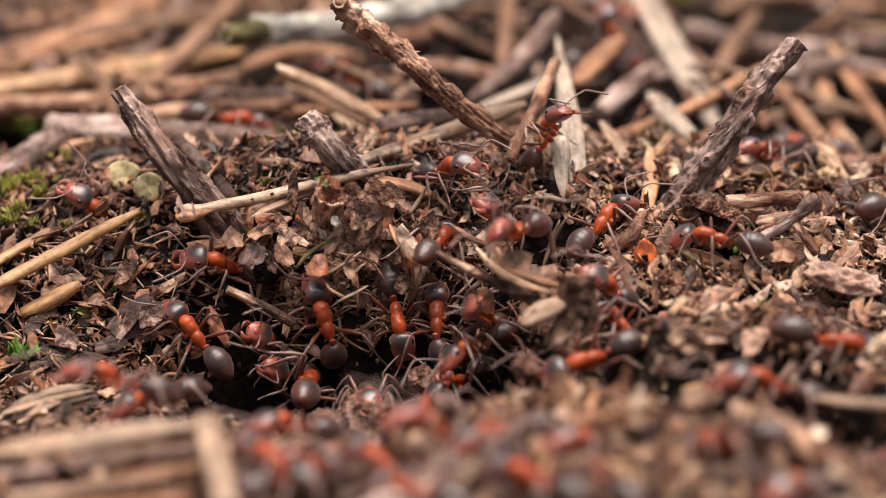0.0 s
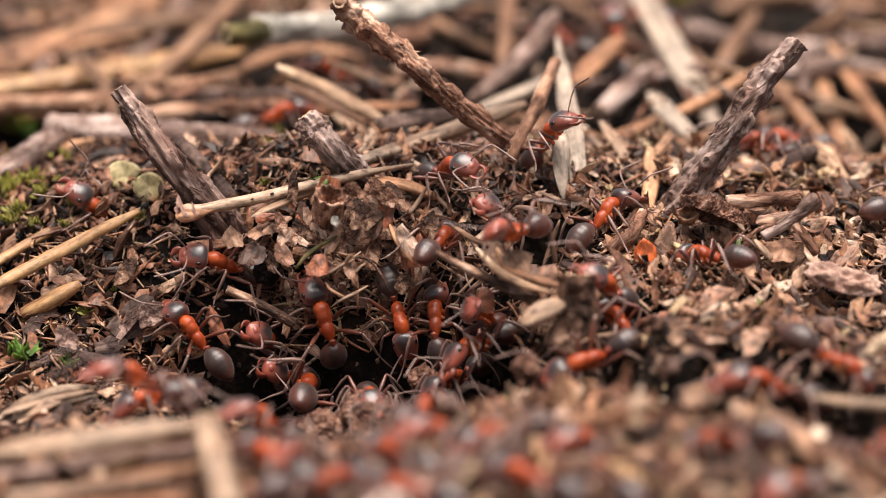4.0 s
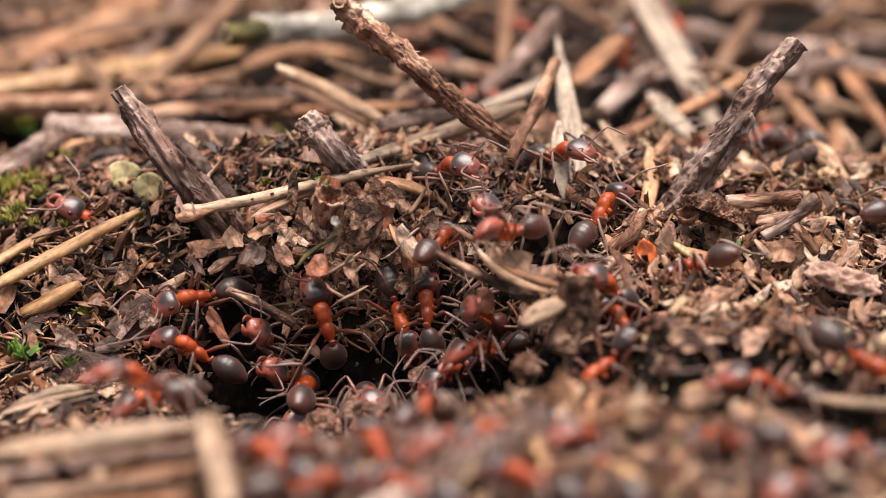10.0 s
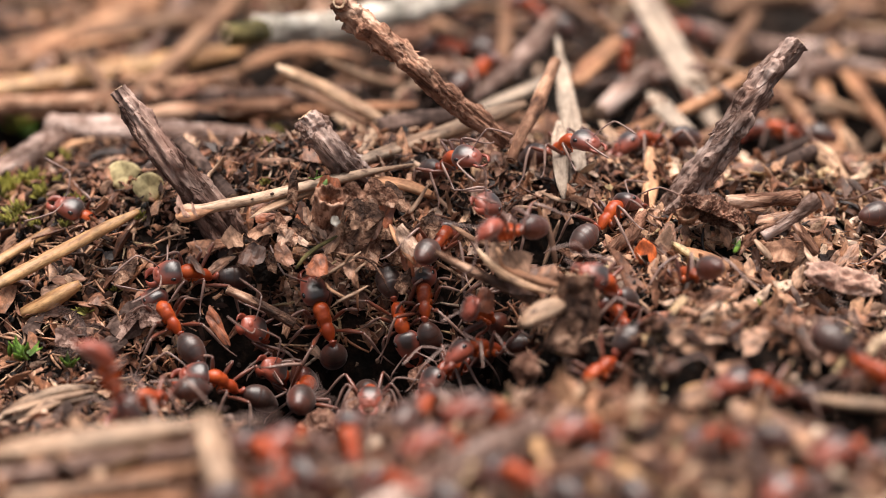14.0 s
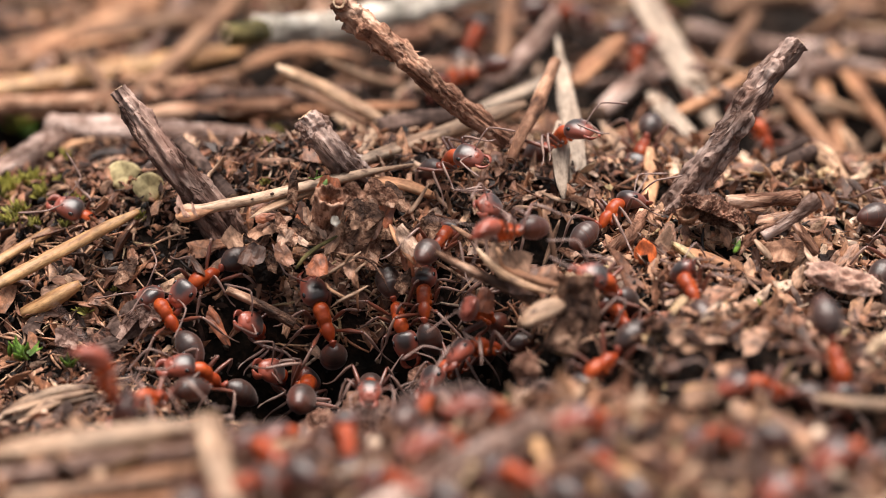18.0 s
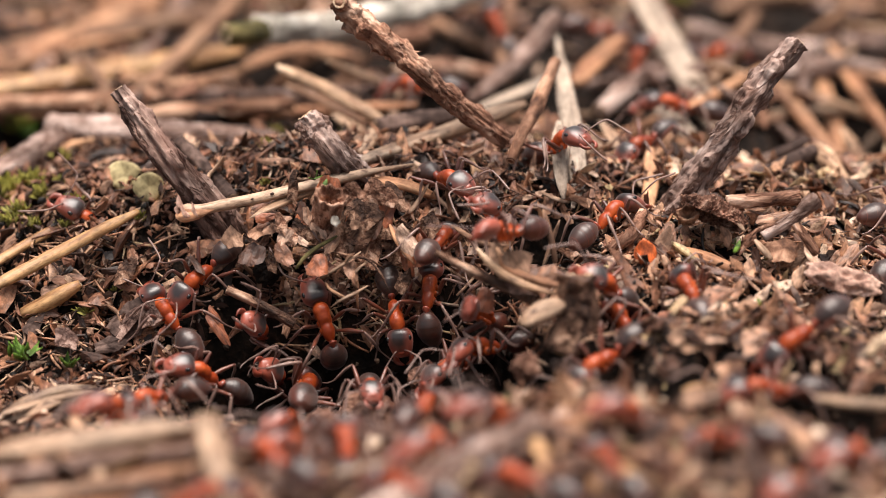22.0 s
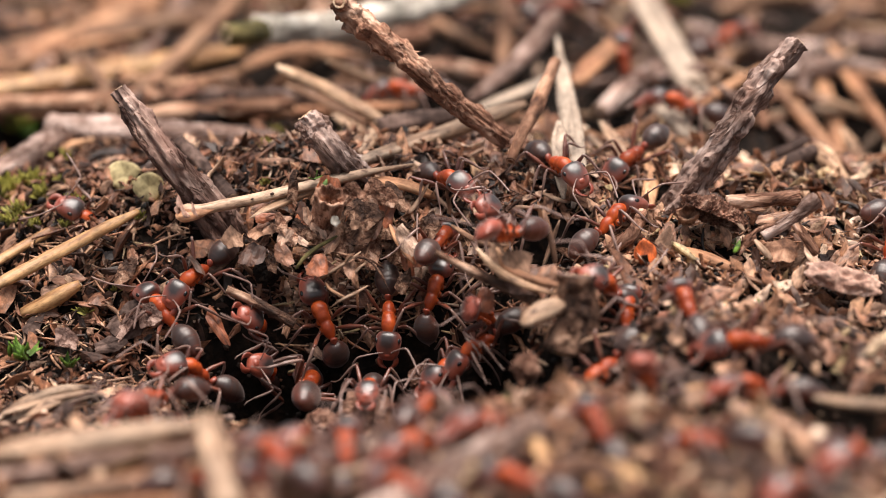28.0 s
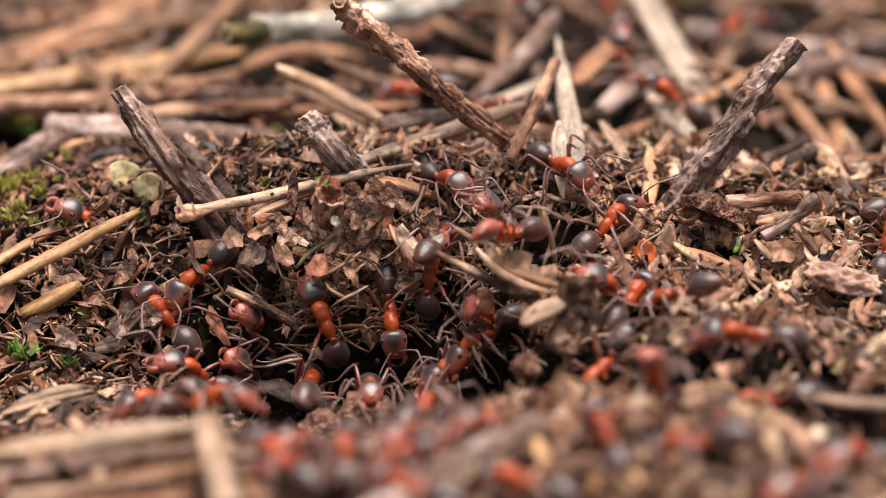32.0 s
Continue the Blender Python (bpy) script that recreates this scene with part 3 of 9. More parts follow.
needle("straw", [(-5.1, 3.7, 3.9, 0.45), (-2.6, 3.6, 3.5, 0.49), (-0.4, 4.0, 2.4, 0.37)], STRAW_DULL, "dull brown straw lying down", 15, "")
needle("needle", [(-32.6, -3.0, -2.1, 0.48), (-27.7, -0.1, -0.3, 0.53), (-21.9, 1.9, 2.2, 0.45)], NEEDLE, "dry yellow-brown pine needle", 16, "dry pine needles")
needle("needle", [(-33.1, 0.3, -1.8, 0.41), (-29.8, 3.0, -0.5, 0.41), (-26.3, 4.7, 0.8, 0.33)], NEEDLE, "dry yellow-brown pine needle", 17, "dry pine needles")
needle("needle", [(-30.2, -1.7, -4.3, 0.49), (-28.9, -1.5, -3.8, 0.61), (-27.5, -1.3, -3.1, 0.61), (-26.0, -0.9, -2.3, 0.49)], NEEDLE, "short pale stub of a dry stalk", 18, "dry pine needles", taper=(0.8, 0.6), flat=0.8)
needle("straw", [(-30.5, -12.7, -7.5, 0.27), (-29.2, -11.5, -7.0, 0.35), (-28.0, -10.8, -6.7, 0.47), (-26.2, -10.1, -6.4, 0.43), (-24.0, -9.2, -6.6, 0.27)], STRAW, "arched tan strip of fibrous wood", 19, "", flat=0.5)
needle("straw", [(-28.4, -12.6, -7.2, 0.19), (-27.2, -11.9, -6.8, 0.35), (-25.8, -10.8, -6.7, 0.27), (-24.7, -10.2, -6.6, 0.16)], CREAM, "thin pale fibre strip under an arched one", 319, "", flat=0.5)
needle("wood_splinter", [(-28.1, -16.9, -7.2, 0.19), (-27.2, -15.8, -7.1, 0.34), (-26.2, -14.7, -7.1, 0.19)], STRAW, "yellowish splinter beside the straw", 320, "", category="splinter")
needle("wood_splinter", [(-25.9, -15.9, -7.2, 0.23), (-25.0, -14.7, -7.1, 0.34), (-23.9, -13.6, -6.9, 0.23)], NEEDLE, "yellow-brown splinter beside the straw", 321, "", category="splinter")
needle("straw", [(-13.0, 20.2, 7.2, 0.53), (-9.0, 20.4, 5.2, 0.62), (-4.6, 18.6, 3.2, 0.66)], STRAW, "tan bent stalk on the ground", 20, "")
needle("straw", [(-4.8, 18.6, 3.4, 0.62), (-5.6, 9.2, 4.7, 0.55), (-6.6, 7.4, 4.3, 0.42)], STRAW, "tan bent stalk on the ground", 21, "")
needle("straw", [(-12.6, 24.4, 4.3, 0.41), (-10.1, 24.0, 3.3, 0.45), (-6.0, 21.3, 2.1, 0.45)], STRAW_DULL, "thin tan stalk on the ground", 22, "")
needle("wood_splinter", [(9.2, 27.8, 7.4, 0.32), (9.3, 20.0, 6.7, 0.58), (9.5, 13.1, 5.8, 0.90), (9.8, 8.4, 4.7, 0.75), (9.8, 5.0, 3.1, 0.58), (9.4, 3.0, 2.0, 0.29)], PALE_WOOD, "long pale split wood splinter with grey streaks", 23, "", category="splinter", flat=0.14, taper=(0.3, 0.5), around=14)
needle("wood_splinter", [(8.6, 10.1, 6.2, 0.34), (8.6, 7.1, 5.5, 0.75), (8.6, 4.9, 4.1, 0.58), (8.7, 3.0, 2.7, 0.29)], PALE_WOOD, "narrow pale wood splinter", 24, "", category="splinter", flat=0.2)
needle("straw", [(12.3, 18.6, 3.2, 0.35), (13.1, 13.3, 3.5, 0.56), (13.9, 9.8, 2.9, 0.47), (14.6, 6.4, 2.4, 0.29)], CREAM, "pale grass blade lying behind the crest", 25, "", flat=0.3)
twig("twig", [(21.1, 6.5, 2.1, 0.62), (24.5, 10.5, 2.0, 0.64), (28.2, 13.0, 2.8, 0.60)], BARK_DARK, "dark charred twig on the ground", 26, "", rough=0.06)
twig("twig", [(23.0, 15.3, 0.5, 0.44), (25.3, 16.6, 0.9, 0.44), (28.5, 18.0, 1.8, 0.48)], BARK_DARK, "dark thin twig on the ground", 27, "", rough=0.06)
needle("straw", [(27.1, 12.9, 2.5, 0.64), (28.8, 12.9, 2.6, 0.86), (30.2, 8.9, 1.4, 0.51), (31.7, 4.9, 0.8, 0.41)], STRAW, "pale tan bent stalk", 28, "")
twig("twig", [(20.4, 2.2, 2.8, 0.49), (23.0, 2.2, 2.9, 0.57), (25.7, 2.3, 3.1, 0.57)], BARK_BROWN, "short brown twig lying down", 29, "", rough=0.16, step=0.18)
twig("twig", [(22.7, -1.5, 1.5, 0.40), (24.3, -1.2, 2.5, 0.44), (25.3, -0.9, 3.1, 0.44), (26.0, -0.7, 3.7, 0.60), (26.5, -0.5, 4.0, 0.60)], BARK_GREY, "small grey twig with a knobbed broken end", 30, "", rough=0.16, step=0.1, around=32, end_paint=CREAM)
twig("twig", [(24.7, -1.1, 2.6, 0.32), (25.7, -1.5, 1.5, 0.36), (26.5, -2.0, 0.4, 0.32)], BARK_BROWN, "thin brown twig lying slantwise", 31, "", rough=0.16)
needle("needle", [(15.5, 10.3, 4.0, 0.55), (15.3, 6.8, 2.2, 0.63), (14.2, 1.1, 1.4, 0.53)], STRAW_DULL, "pinkish dry needle on the ground", 33, "dry pine needles")
needle("straw", [(11.4, 17.2, 2.6, 0.35), (12.9, 9.6, 3.0, 0.38), (14.9, 6.8, 2.0, 0.33)], STRAW, "thin tan stalk on the ground", 34, "")
twig("twig", [(14.3, 0.1, 2.8, 0.40), (13.3, -1.5, 1.7, 0.48), (11.8, -1.9, 0.6, 0.48)], BARK_BROWN, "short brown twig beside an ant", 35, "", rough=0.16)
needle("wood_splinter", [(17.1, -2.3, 0.7, 0.32), (19.1, -2.7, 0.2, 0.48), (20.9, -3.6, -0.4, 0.44)], STRAW_DULL, "split brown stalk piece in the litter", 36, "", category='splinter')
twig("twig", [(-0.5, -6.6, 2.4, 0.23), (2.9, -7.7, 1.0, 0.35), (6.4, -8.8, -0.4, 0.39)], BARK_UMBER, "thin grey-brown twig over the pit", 37, "", rough=0.12, step=0.18)
twig("twig", [(9.2, -9.9, 2.1, 1.15), (9.1, -10.7, 0.2, 1.15), (8.4, -11.9, -2.8, 1.45)], BARK_UMBER, "weathered upright stump of a stem", 38, "", rough=0.34, scales=12, step=0.16)
needle("straw", [(5.3, -13.0, -0.2, 0.53), (6.9, -11.7, 0.3, 0.84), (8.8, -10.6, 0.4, 0.38)], CREAM, "pale torn grass blade", 39, "")
needle("straw", [(3.7, -6.5, 2.7, 0.23), (4.7, -8.0, 1.6, 0.31), (8.3, -9.3, 0.9, 0.35)], STRAW_DULL, "brown thin stalk by the pit", 40, "")
needle("straw", [(7.0, -2.7, 4.1, 0.20), (7.5, -4.3, 2.6, 0.24), (7.9, -5.1, 0.6, 0.20)], STRAW_DULL, "thin dark rootlet on the ground", 41, "")
needle("straw", [(-27.8, -30.7, -1.3, 0.75), (-24.8, -30.5, -0.8, 0.89), (-20.0, -29.8, -0.4, 0.93), (-14.9, -29.1, 0.0, 0.86)], CREAM, "thick pale broken stalk lying across the litter", 42, "foreground straw", flat=0.85)
twig("twig", [(-27.3, -34.9, -1.0, 0.57), (-22.4, -32.7, -0.9, 0.64), (-14.9, -31.5, -0.4, 0.54)], BARK_GREY, "grey weathered stick lying under a stalk", 43, "foreground straw", rough=0.1)
needle("straw", [(-26.7, -37.2, -1.4, 0.53), (-20.8, -35.0, -1.2, 0.60), (-14.3, -33.6, -0.4, 0.50)], STRAW_DULL, "orange-brown stalk lying across the litter", 44, "foreground straw", flat=0.9)
needle("straw", [(-14.2, -31.5, 2.0, 0.74), (-13.9, -32.5, 1.0, 0.94), (-13.2, -35.0, 0.2, 0.96), (-12.3, -38.2, -1.0, 0.98)], CREAM, "pale stalk leaning on the litter", 45, "foreground straw", taper=(1, 1), flat=0.8)
needle("straw", [(-25.8, -32.8, -1.2, 0.27), (-21.5, -32.1, -0.6, 0.34), (-15.2, -31.3, -0.0, 0.27)], STRAW_DULL, "thin brown stalk between thicker ones", 46, "foreground straw", flat=0.9)
needle("straw", [(-27.1, -37.0, -0.8, 0.33), (-22.6, -35.9, -0.9, 0.40), (-16.1, -34.7, -0.5, 0.30)], STRAW_PALE, "thin dull stalk in the litter", 47, "foreground straw", flat=0.9)
needle("straw", [(-23.7, -38.2, -1.1, 0.39), (-18.5, -37.1, -1.0, 0.46), (-14.4, -37.0, -0.8, 0.33)], STRAW_DULL, "brown broken stalk in the litter", 48, "foreground straw", flat=0.9)
needle("straw", [(-12.5, -29.7, -1.5, 0.41), (-10.5, -29.6, -1.2, 0.48), (-8.1, -28.5, -1.1, 0.42)], STRAW, "tan stalk bit close by", 49, "foreground straw")
twig("twig", [(-4.7, -39.5, -1.1, 1.16), (0.0, -35.3, -0.2, 1.13), (5.6, -30.6, 0.8, 1.02)], BARK_GREY, "grey-tan weathered stick lying close by", 50, "", rough=0.1)
twig("twig", [(19.9, -28.9, 0.5, 0.58), (22.2, -31.9, -0.2, 0.85), (24.9, -37.4, -0.5, 0.82)], BARK_TAN, "brown twig lying slantwise", 51, "", rough=0.1)
twig("wood_chip", [(7.0, -27.9, 0.4, 0.42), (8.3, -29.7, -0.0, 0.65), (9.8, -31.5, -0.5, 0.58)], BARK_GREY, "grey-brown bark stick in the near litter", 52, "", rough=0.22, category='wood chip', flat=0.6)
needle("straw", [(23.3, -23.9, -0.4, 0.36), (25.6, -24.9, -0.3, 0.49), (28.6, -25.9, -0.2, 0.42)], STRAW, "tan flat strip close by", 53, "")
twig("wood_chip", [(4.8, -36.6, 0.1, 0.55), (8.4, -35.5, 0.7, 0.67), (10.9, -38.7, 0.1, 0.58)], BARK_TAN, "tan bark chip in the litter", 54, "", rough=0.22, category='wood chip', flat=0.6)
twig("wood_chip", [(12.9, -37.6, 0.2, 0.51), (16.6, -36.7, 0.5, 0.67), (19.4, -38.3, -0.1, 0.55)], BARK_UMBER, "brown bark chip in the litter", 55, "", rough=0.22, category='wood chip', flat=0.6)
twig("wood_chip", [(10.8, -27.0, -0.2, 0.45), (11.7, -26.9, 0.2, 0.98), (12.6, -27.3, 0.5, 0.56)], CREAM, "pale cream bark chunk close by", 56, "", rough=0.3, category='wood chip', flat=0.7, around=20)
twig("wood_chip", [(0.5, -31.3, -0.3, 0.45), (2.3, -30.2, -0.3, 0.62), (4.3, -31.7, 0.1, 0.44)], BARK_TAN, "pale tan bark chunk close by", 57, "", rough=0.3, category='wood chip', flat=0.7, around=20)
twig("wood_chip", [(6.7, -33.0, 0.3, 0.36), (8.3, -31.5, 0.5, 0.49), (9.8, -32.3, 0.5, 0.37)], BARK_TAN, "pale tan bark chunk close by", 58, "", rough=0.3, category='wood chip', flat=0.7, around=20)
twig("wood_chip", [(18.1, -25.9, -0.1, 0.63), (19.5, -28.8, 0.1, 0.83), (20.4, -32.8, 0.2, 0.67)], BARK_UMBER, "dark brown bark chunk close by", 59, "", rough=0.3, category='wood chip', flat=0.7, around=20)
twig("wood_chip", [(11.5, -33.9, 0.6, 0.40), (13.4, -35.0, 0.6, 0.56), (15.6, -33.7, 0.5, 0.40)], BARK_TAN, "pale tan bark chunk close by", 60, "", rough=0.3, category='wood chip', flat=0.7, around=20)
needle("straw", [(16.7, 49.9, 6.0, 1.11), (19.4, 35.9, 3.5, 1.34), (21.9, 22.7, 0.9, 1.08)], PALE_WOOD, "pale broad grass blade behind the mound", 61, "stalks behind the mound", flat=0.4)
needle("straw", [(17.0, 28.9, 2.1, 0.65), (18.1, 23.5, 2.0, 0.99), (19.9, 20.1, 1.1, 0.71)], PALE_WOOD, "pale stalk behind the mound", 62, "stalks behind the mound")
needle("straw", [(-38.7, 31.7, 1.2, 0.99), (-27.9, 35.7, 1.7, 1.15), (-17.5, 43.6, 1.2, 0.99)], NEEDLE, "tan stalk behind the mound", 63, "stalks behind the mound")
needle("straw", [(-25.8, 26.4, 2.0, 0.60), (-22.4, 38.7, 2.4, 0.82), (-17.5, 51.4, 4.5, 0.86)], STRAW_DULL, "brown stalk behind the mound", 64, "stalks behind the mound")
needle("straw", [(-40.4, 40.8, -0.6, 1.37), (-33.0, 44.8, 1.5, 1.49), (-24.1, 61.1, 1.7, 1.38)], STRAW_DULL, "brown stalk behind the mound", 65, "stalks behind the mound")
needle("straw", [(-42.6, 53.7, -0.5, 1.34), (-33.1, 56.2, 0.4, 1.36), (-25.1, 71.2, -0.0, 1.33)], STRAW_DULL, "brown stalk behind the mound", 66, "stalks behind the mound")
twig("twig", [(-38.3, 28.9, 0.9, 0.79), (-26.9, 27.2, 2.0, 0.83), (-16.6, 36.5, -0.4, 0.82)], BARK_TAN, "grey-brown stick behind the mound", 67, "stalks behind the mound", rough=0.08)
needle("straw", [(-29.0, 36.7, 1.3, 0.62), (-21.7, 30.8, 2.2, 0.65), (-16.8, 40.1, 0.4, 0.59)], STRAW_DULL, "brown stalk behind the mound", 68, "stalks behind the mound")
needle("straw", [(-2.5, 50.4, 2.7, 0.66), (1.3, 45.3, 2.1, 0.70), (5.0, 42.5, 1.0, 0.59)], STRAW_DULL, "orange-brown stalk behind the mound", 69, "stalks behind the mound")
needle("straw", [(6.1, 49.7, 5.5, 0.71), (5.4, 41.3, 3.4, 0.73), (4.8, 33.9, 1.2, 0.66)], STRAW_DULL, "brown upright stalk behind the mound", 70, "stalks behind the mound")
needle("straw", [(9.6, 37.2, 6.6, 0.76), (7.4, 34.1, 4.4, 0.85), (2.1, 27.7, 1.8, 0.74)], BARK_GREY, "grey bent stalk behind the mound", 71, "stalks behind the mound")
needle("straw", [(10.6, 27.3, 3.4, 0.78), (12.6, 30.8, 4.2, 0.93), (15.2, 35.4, 4.9, 0.76)], STRAW_DULL, "reddish-brown stalk behind the mound", 72, "stalks behind the mound")
twig("twig", [(21.5, 48.1, 1.5, 1.11), (31.3, 49.2, -0.9, 1.22), (40.6, 44.8, 1.5, 1.19)], BARK_GREY, "grey-brown stick far behind", 73, "stalks behind the mound", rough=0.08)
needle("straw", [(26.3, 33.5, 2.8, 0.66), (29.8, 27.0, 0.1, 0.74), (31.6, 6.7, 0.5, 0.54)], STRAW_DULL, "tan stalk far behind", 74, "stalks behind the mound")
needle("straw", [(33.9, 43.8, 1.6, 0.69), (35.4, 36.6, -0.2, 0.77), (37.5, 28.2, -2.3, 0.61)], STRAW_DULL, "reddish stalk far behind", 75, "stalks behind the mound")
needle("straw", [(32.4, 43.0, 0.3, 0.59), (32.9, 33.8, -1.8, 0.72), (31.8, 22.1, -4.0, 0.55)], STRAW_DULL, "brown stalk far behind", 76, "stalks behind the mound")
needle("straw", [(25.5, 57.4, 0.6, 1.05), (32.6, 60.4, 1.4, 1.17), (41.9, 52.6, 1.5, 1.03)], STRAW_DULL, "brown stalk far behind", 77, "stalks behind the mound")
needle("straw", [(-8.7, 22.5, 2.4, 0.36), (-6.4, 20.1, 1.8, 0.45), (-3.7, 18.0, 1.8, 0.35)], STRAW, "tan stalk on the ground behind the crest", 78, "")
needle("straw", [(-3.9, 27.3, 2.2, 0.41), (-2.1, 31.1, 2.1, 0.51), (0.3, 31.1, 2.1, 0.42)], STRAW_PALE, "tan stalk on the ground behind the crest", 79, "")
needle("straw", [(-17.8, 12.7, 4.7, 0.13), (-17.0, 11.2, 3.7, 0.38), (-15.4, 6.2, 3.4, 0.46)], STRAW_DULL, "pointed grey-brown leaf tip", 80, "", taper=(0.1, 1))
needle("straw", [(-41.1, 45.3, 0.1, 1.10), (-30.2, 46.3, 1.8, 1.20), (-18.6, 52.0, 2.5, 1.02)], STRAW_DULL, "brown stalk behind the mound", 81, "stalks behind the mound")
needle("straw", [(-32.4, 33.4, 1.3, 0.57), (-25.2, 37.5, 1.4, 0.67), (-18.9, 42.4, 0.9, 0.59)], STRAW, "tan stalk behind the mound", 82, "stalks behind the mound")
needle("straw", [(-38.1, 27.8, 0.1, 0.65), (-33.8, 29.9, 0.0, 0.75), (-27.7, 26.7, 1.9, 0.64)], STRAW_DULL, "brown stalk behind the mound", 83, "stalks behind the mound")
needle("straw", [(-17.1, 38.3, 1.3, 0.68), (-13.0, 42.6, 1.4, 0.79), (-7.0, 40.3, 1.6, 0.63)], STRAW_DULL, "brown stalk behind the mound", 84, "stalks behind the mound")
needle("straw", [(3.0, 25.6, 2.0, 0.46), (6.8, 29.0, 2.3, 0.56), (10.7, 33.5, 2.8, 0.47)], PALE_WOOD, "bleached stalk behind the mound", 85, "stalks behind the mound")
needle("straw", [(19.9, 20.3, 1.0, 0.54), (23.5, 24.4, 1.0, 0.59), (27.9, 27.2, 0.5, 0.55)], STRAW_DULL, "brown stalk behind the mound", 86, "stalks behind the mound")
needle("straw", [(32.6, 26.8, -0.3, 0.55), (33.6, 21.1, -1.2, 0.58), (34.6, 9.9, 1.1, 0.47)], STRAW, "tan stalk behind the mound", 87, "stalks behind the mound")
needle("straw", [(21.6, 29.5, 2.2, 0.56), (24.8, 41.7, 1.7, 0.69), (28.5, 52.6, 2.0, 0.67)], STRAW_DULL, "brown stalk behind the mound", 88, "stalks behind the mound")
twig("twig", [(-25.1, 23.6, 1.7, 0.72), (-19.3, 24.8, 2.0, 0.77), (-12.1, 25.9, 2.1, 0.69)], BARK_TAN, "grey stick behind the mound", 89, "stalks behind the mound", rough=0.1)
twig("twig", [(-4.0, 33.6, 2.3, 0.66), (0.3, 37.3, 1.6, 0.72), (5.5, 34.1, 1.6, 0.66)], BARK_BROWN, "brown stick behind the mound", 90, "stalks behind the mound", rough=0.1)
twig("twig", [(12.6, 25.4, 1.6, 0.73), (15.7, 31.1, 2.1, 0.84), (19.0, 36.5, 2.3, 0.72)], BARK_GREY, "grey stick behind the mound", 91, "stalks behind the mound", rough=0.1)
twig("twig", [(29.0, 39.0, 0.5, 0.87), (34.0, 40.2, 0.7, 0.98), (39.5, 37.9, 0.4, 0.87)], BARK_GREY, "grey stick behind the mound", 92, "stalks behind the mound", rough=0.1)
twig("twig", [(-11.4, 50.7, 2.6, 0.91), (-5.1, 44.0, 2.0, 0.99), (-1.2, 45.3, 2.1, 0.80)], BARK_BROWN, "brown stick behind the mound", 93, "stalks behind the mound", rough=0.1)
needle("straw", [(-10.4, -3.3, -0.2, 0.14), (-9.4, -2.9, 0.9, 0.17), (-7.5, -1.5, 1.6, 0.14)], MOSSY_END, "curved olive-brown stalk by the pit", 94, "")
twig("twig", [(-15.3, -2.9, -1.9, 0.32), (-13.0, -3.3, -2.9, 0.36), (-10.5, -3.8, -4.2, 0.32)], BARK_UMBER, "thin dull brown twig by the pit", 95, "", rough=0.12, step=0.18)
needle("straw", [(-3.8, -0.3, 2.0, 0.16), (-3.2, -1.7, 1.2, 0.22), (-2.0, -3.2, 0.1, 0.16)], STRAW_DULL, "thin reddish stalk at the pit's edge", 96, "")
needle("straw", [(0.6, -1.2, 2.3, 0.20), (2.6, -3.5, 1.9, 0.24), (4.6, -4.6, 2.1, 0.16)], STRAW_DULL, "thin brown stalk at the pit's edge", 97, "")
needle("straw", [(-6.9, -3.2, 0.1, 0.09), (-5.7, -3.0, 0.6, 0.11), (-4.5, -3.4, -0.3, 0.09), (-3.7, -4.0, -1.8, 0.07)], BARK_UMBER, "thin curved rootlet at the pit's edge", 98, "")
needle("stem", [(4.4, 2.7, 1.8, 0.15), (5.2, 2.3, 2.3, 0.19), (6.8, 1.7, 2.5, 0.12)], STRAW_PALE, "thin dry stem sticking out of the litter", 195, "thin stems", category='stem', around=8)
needle("stem", [(-13.6, 2.3, 0.0, 0.15), (-12.8, 2.3, 1.1, 0.19), (-12.6, 2.3, 2.6, 0.12)], STRAW_PALE, "thin dry stem sticking out of the litter", 196, "thin stems", category='stem', around=8)
needle("stem", [(0.4, 2.4, 1.1, 0.15), (0.5, 2.7, 2.1, 0.19), (0.2, 2.6, 3.5, 0.12)], STRAW_DULL, "thin dry stem sticking out of the litter", 197, "thin stems", category='stem', around=8)
needle("stem", [(-13.2, -0.3, -2.9, 0.15), (-13.4, -0.5, -2.0, 0.19), (-14.6, -0.6, -0.7, 0.12)], STRAW_DULL, "thin dry stem sticking out of the litter", 198, "thin stems", category='stem', around=8)
needle("stem", [(11.5, 0.2, 0.7, 0.15), (10.7, 0.5, 0.4, 0.19), (9.5, -0.0, 0.6, 0.12)], BARK_UMBER, "thin dry stem sticking out of the litter", 199, "thin stems", category='stem', around=8)
needle("stem", [(-10.2, 1.4, -1.0, 0.15), (-8.9, 0.9, -0.5, 0.19), (-9.9, 0.9, 1.1, 0.12)], BARK_UMBER, "thin dry stem sticking out of the litter", 200, "thin stems", category='stem', around=8)
needle("stem", [(-3.3, 2.5, 0.8, 0.15), (-2.0, 3.0, 2.2, 0.19), (-1.0, 3.0, 3.9, 0.12)], STRAW_PALE, "thin dry stem sticking out of the litter", 201, "thin stems", category='stem', around=8)
needle("stem", [(-5.0, 1.4, -0.6, 0.15), (-5.2, 2.0, 1.2, 0.19), (-5.6, 2.2, 3.2, 0.12)], STRAW_PALE, "thin dry stem sticking out of the litter", 202, "thin stems", category='stem', around=8)
needle("stem", [(1.6, 2.3, 1.3, 0.15), (-0.2, 3.0, 2.6, 0.19), (-0.6, 2.7, 3.5, 0.12)], STRAW_PALE, "thin dry stem sticking out of the litter", 203, "thin stems", category='stem', around=8)
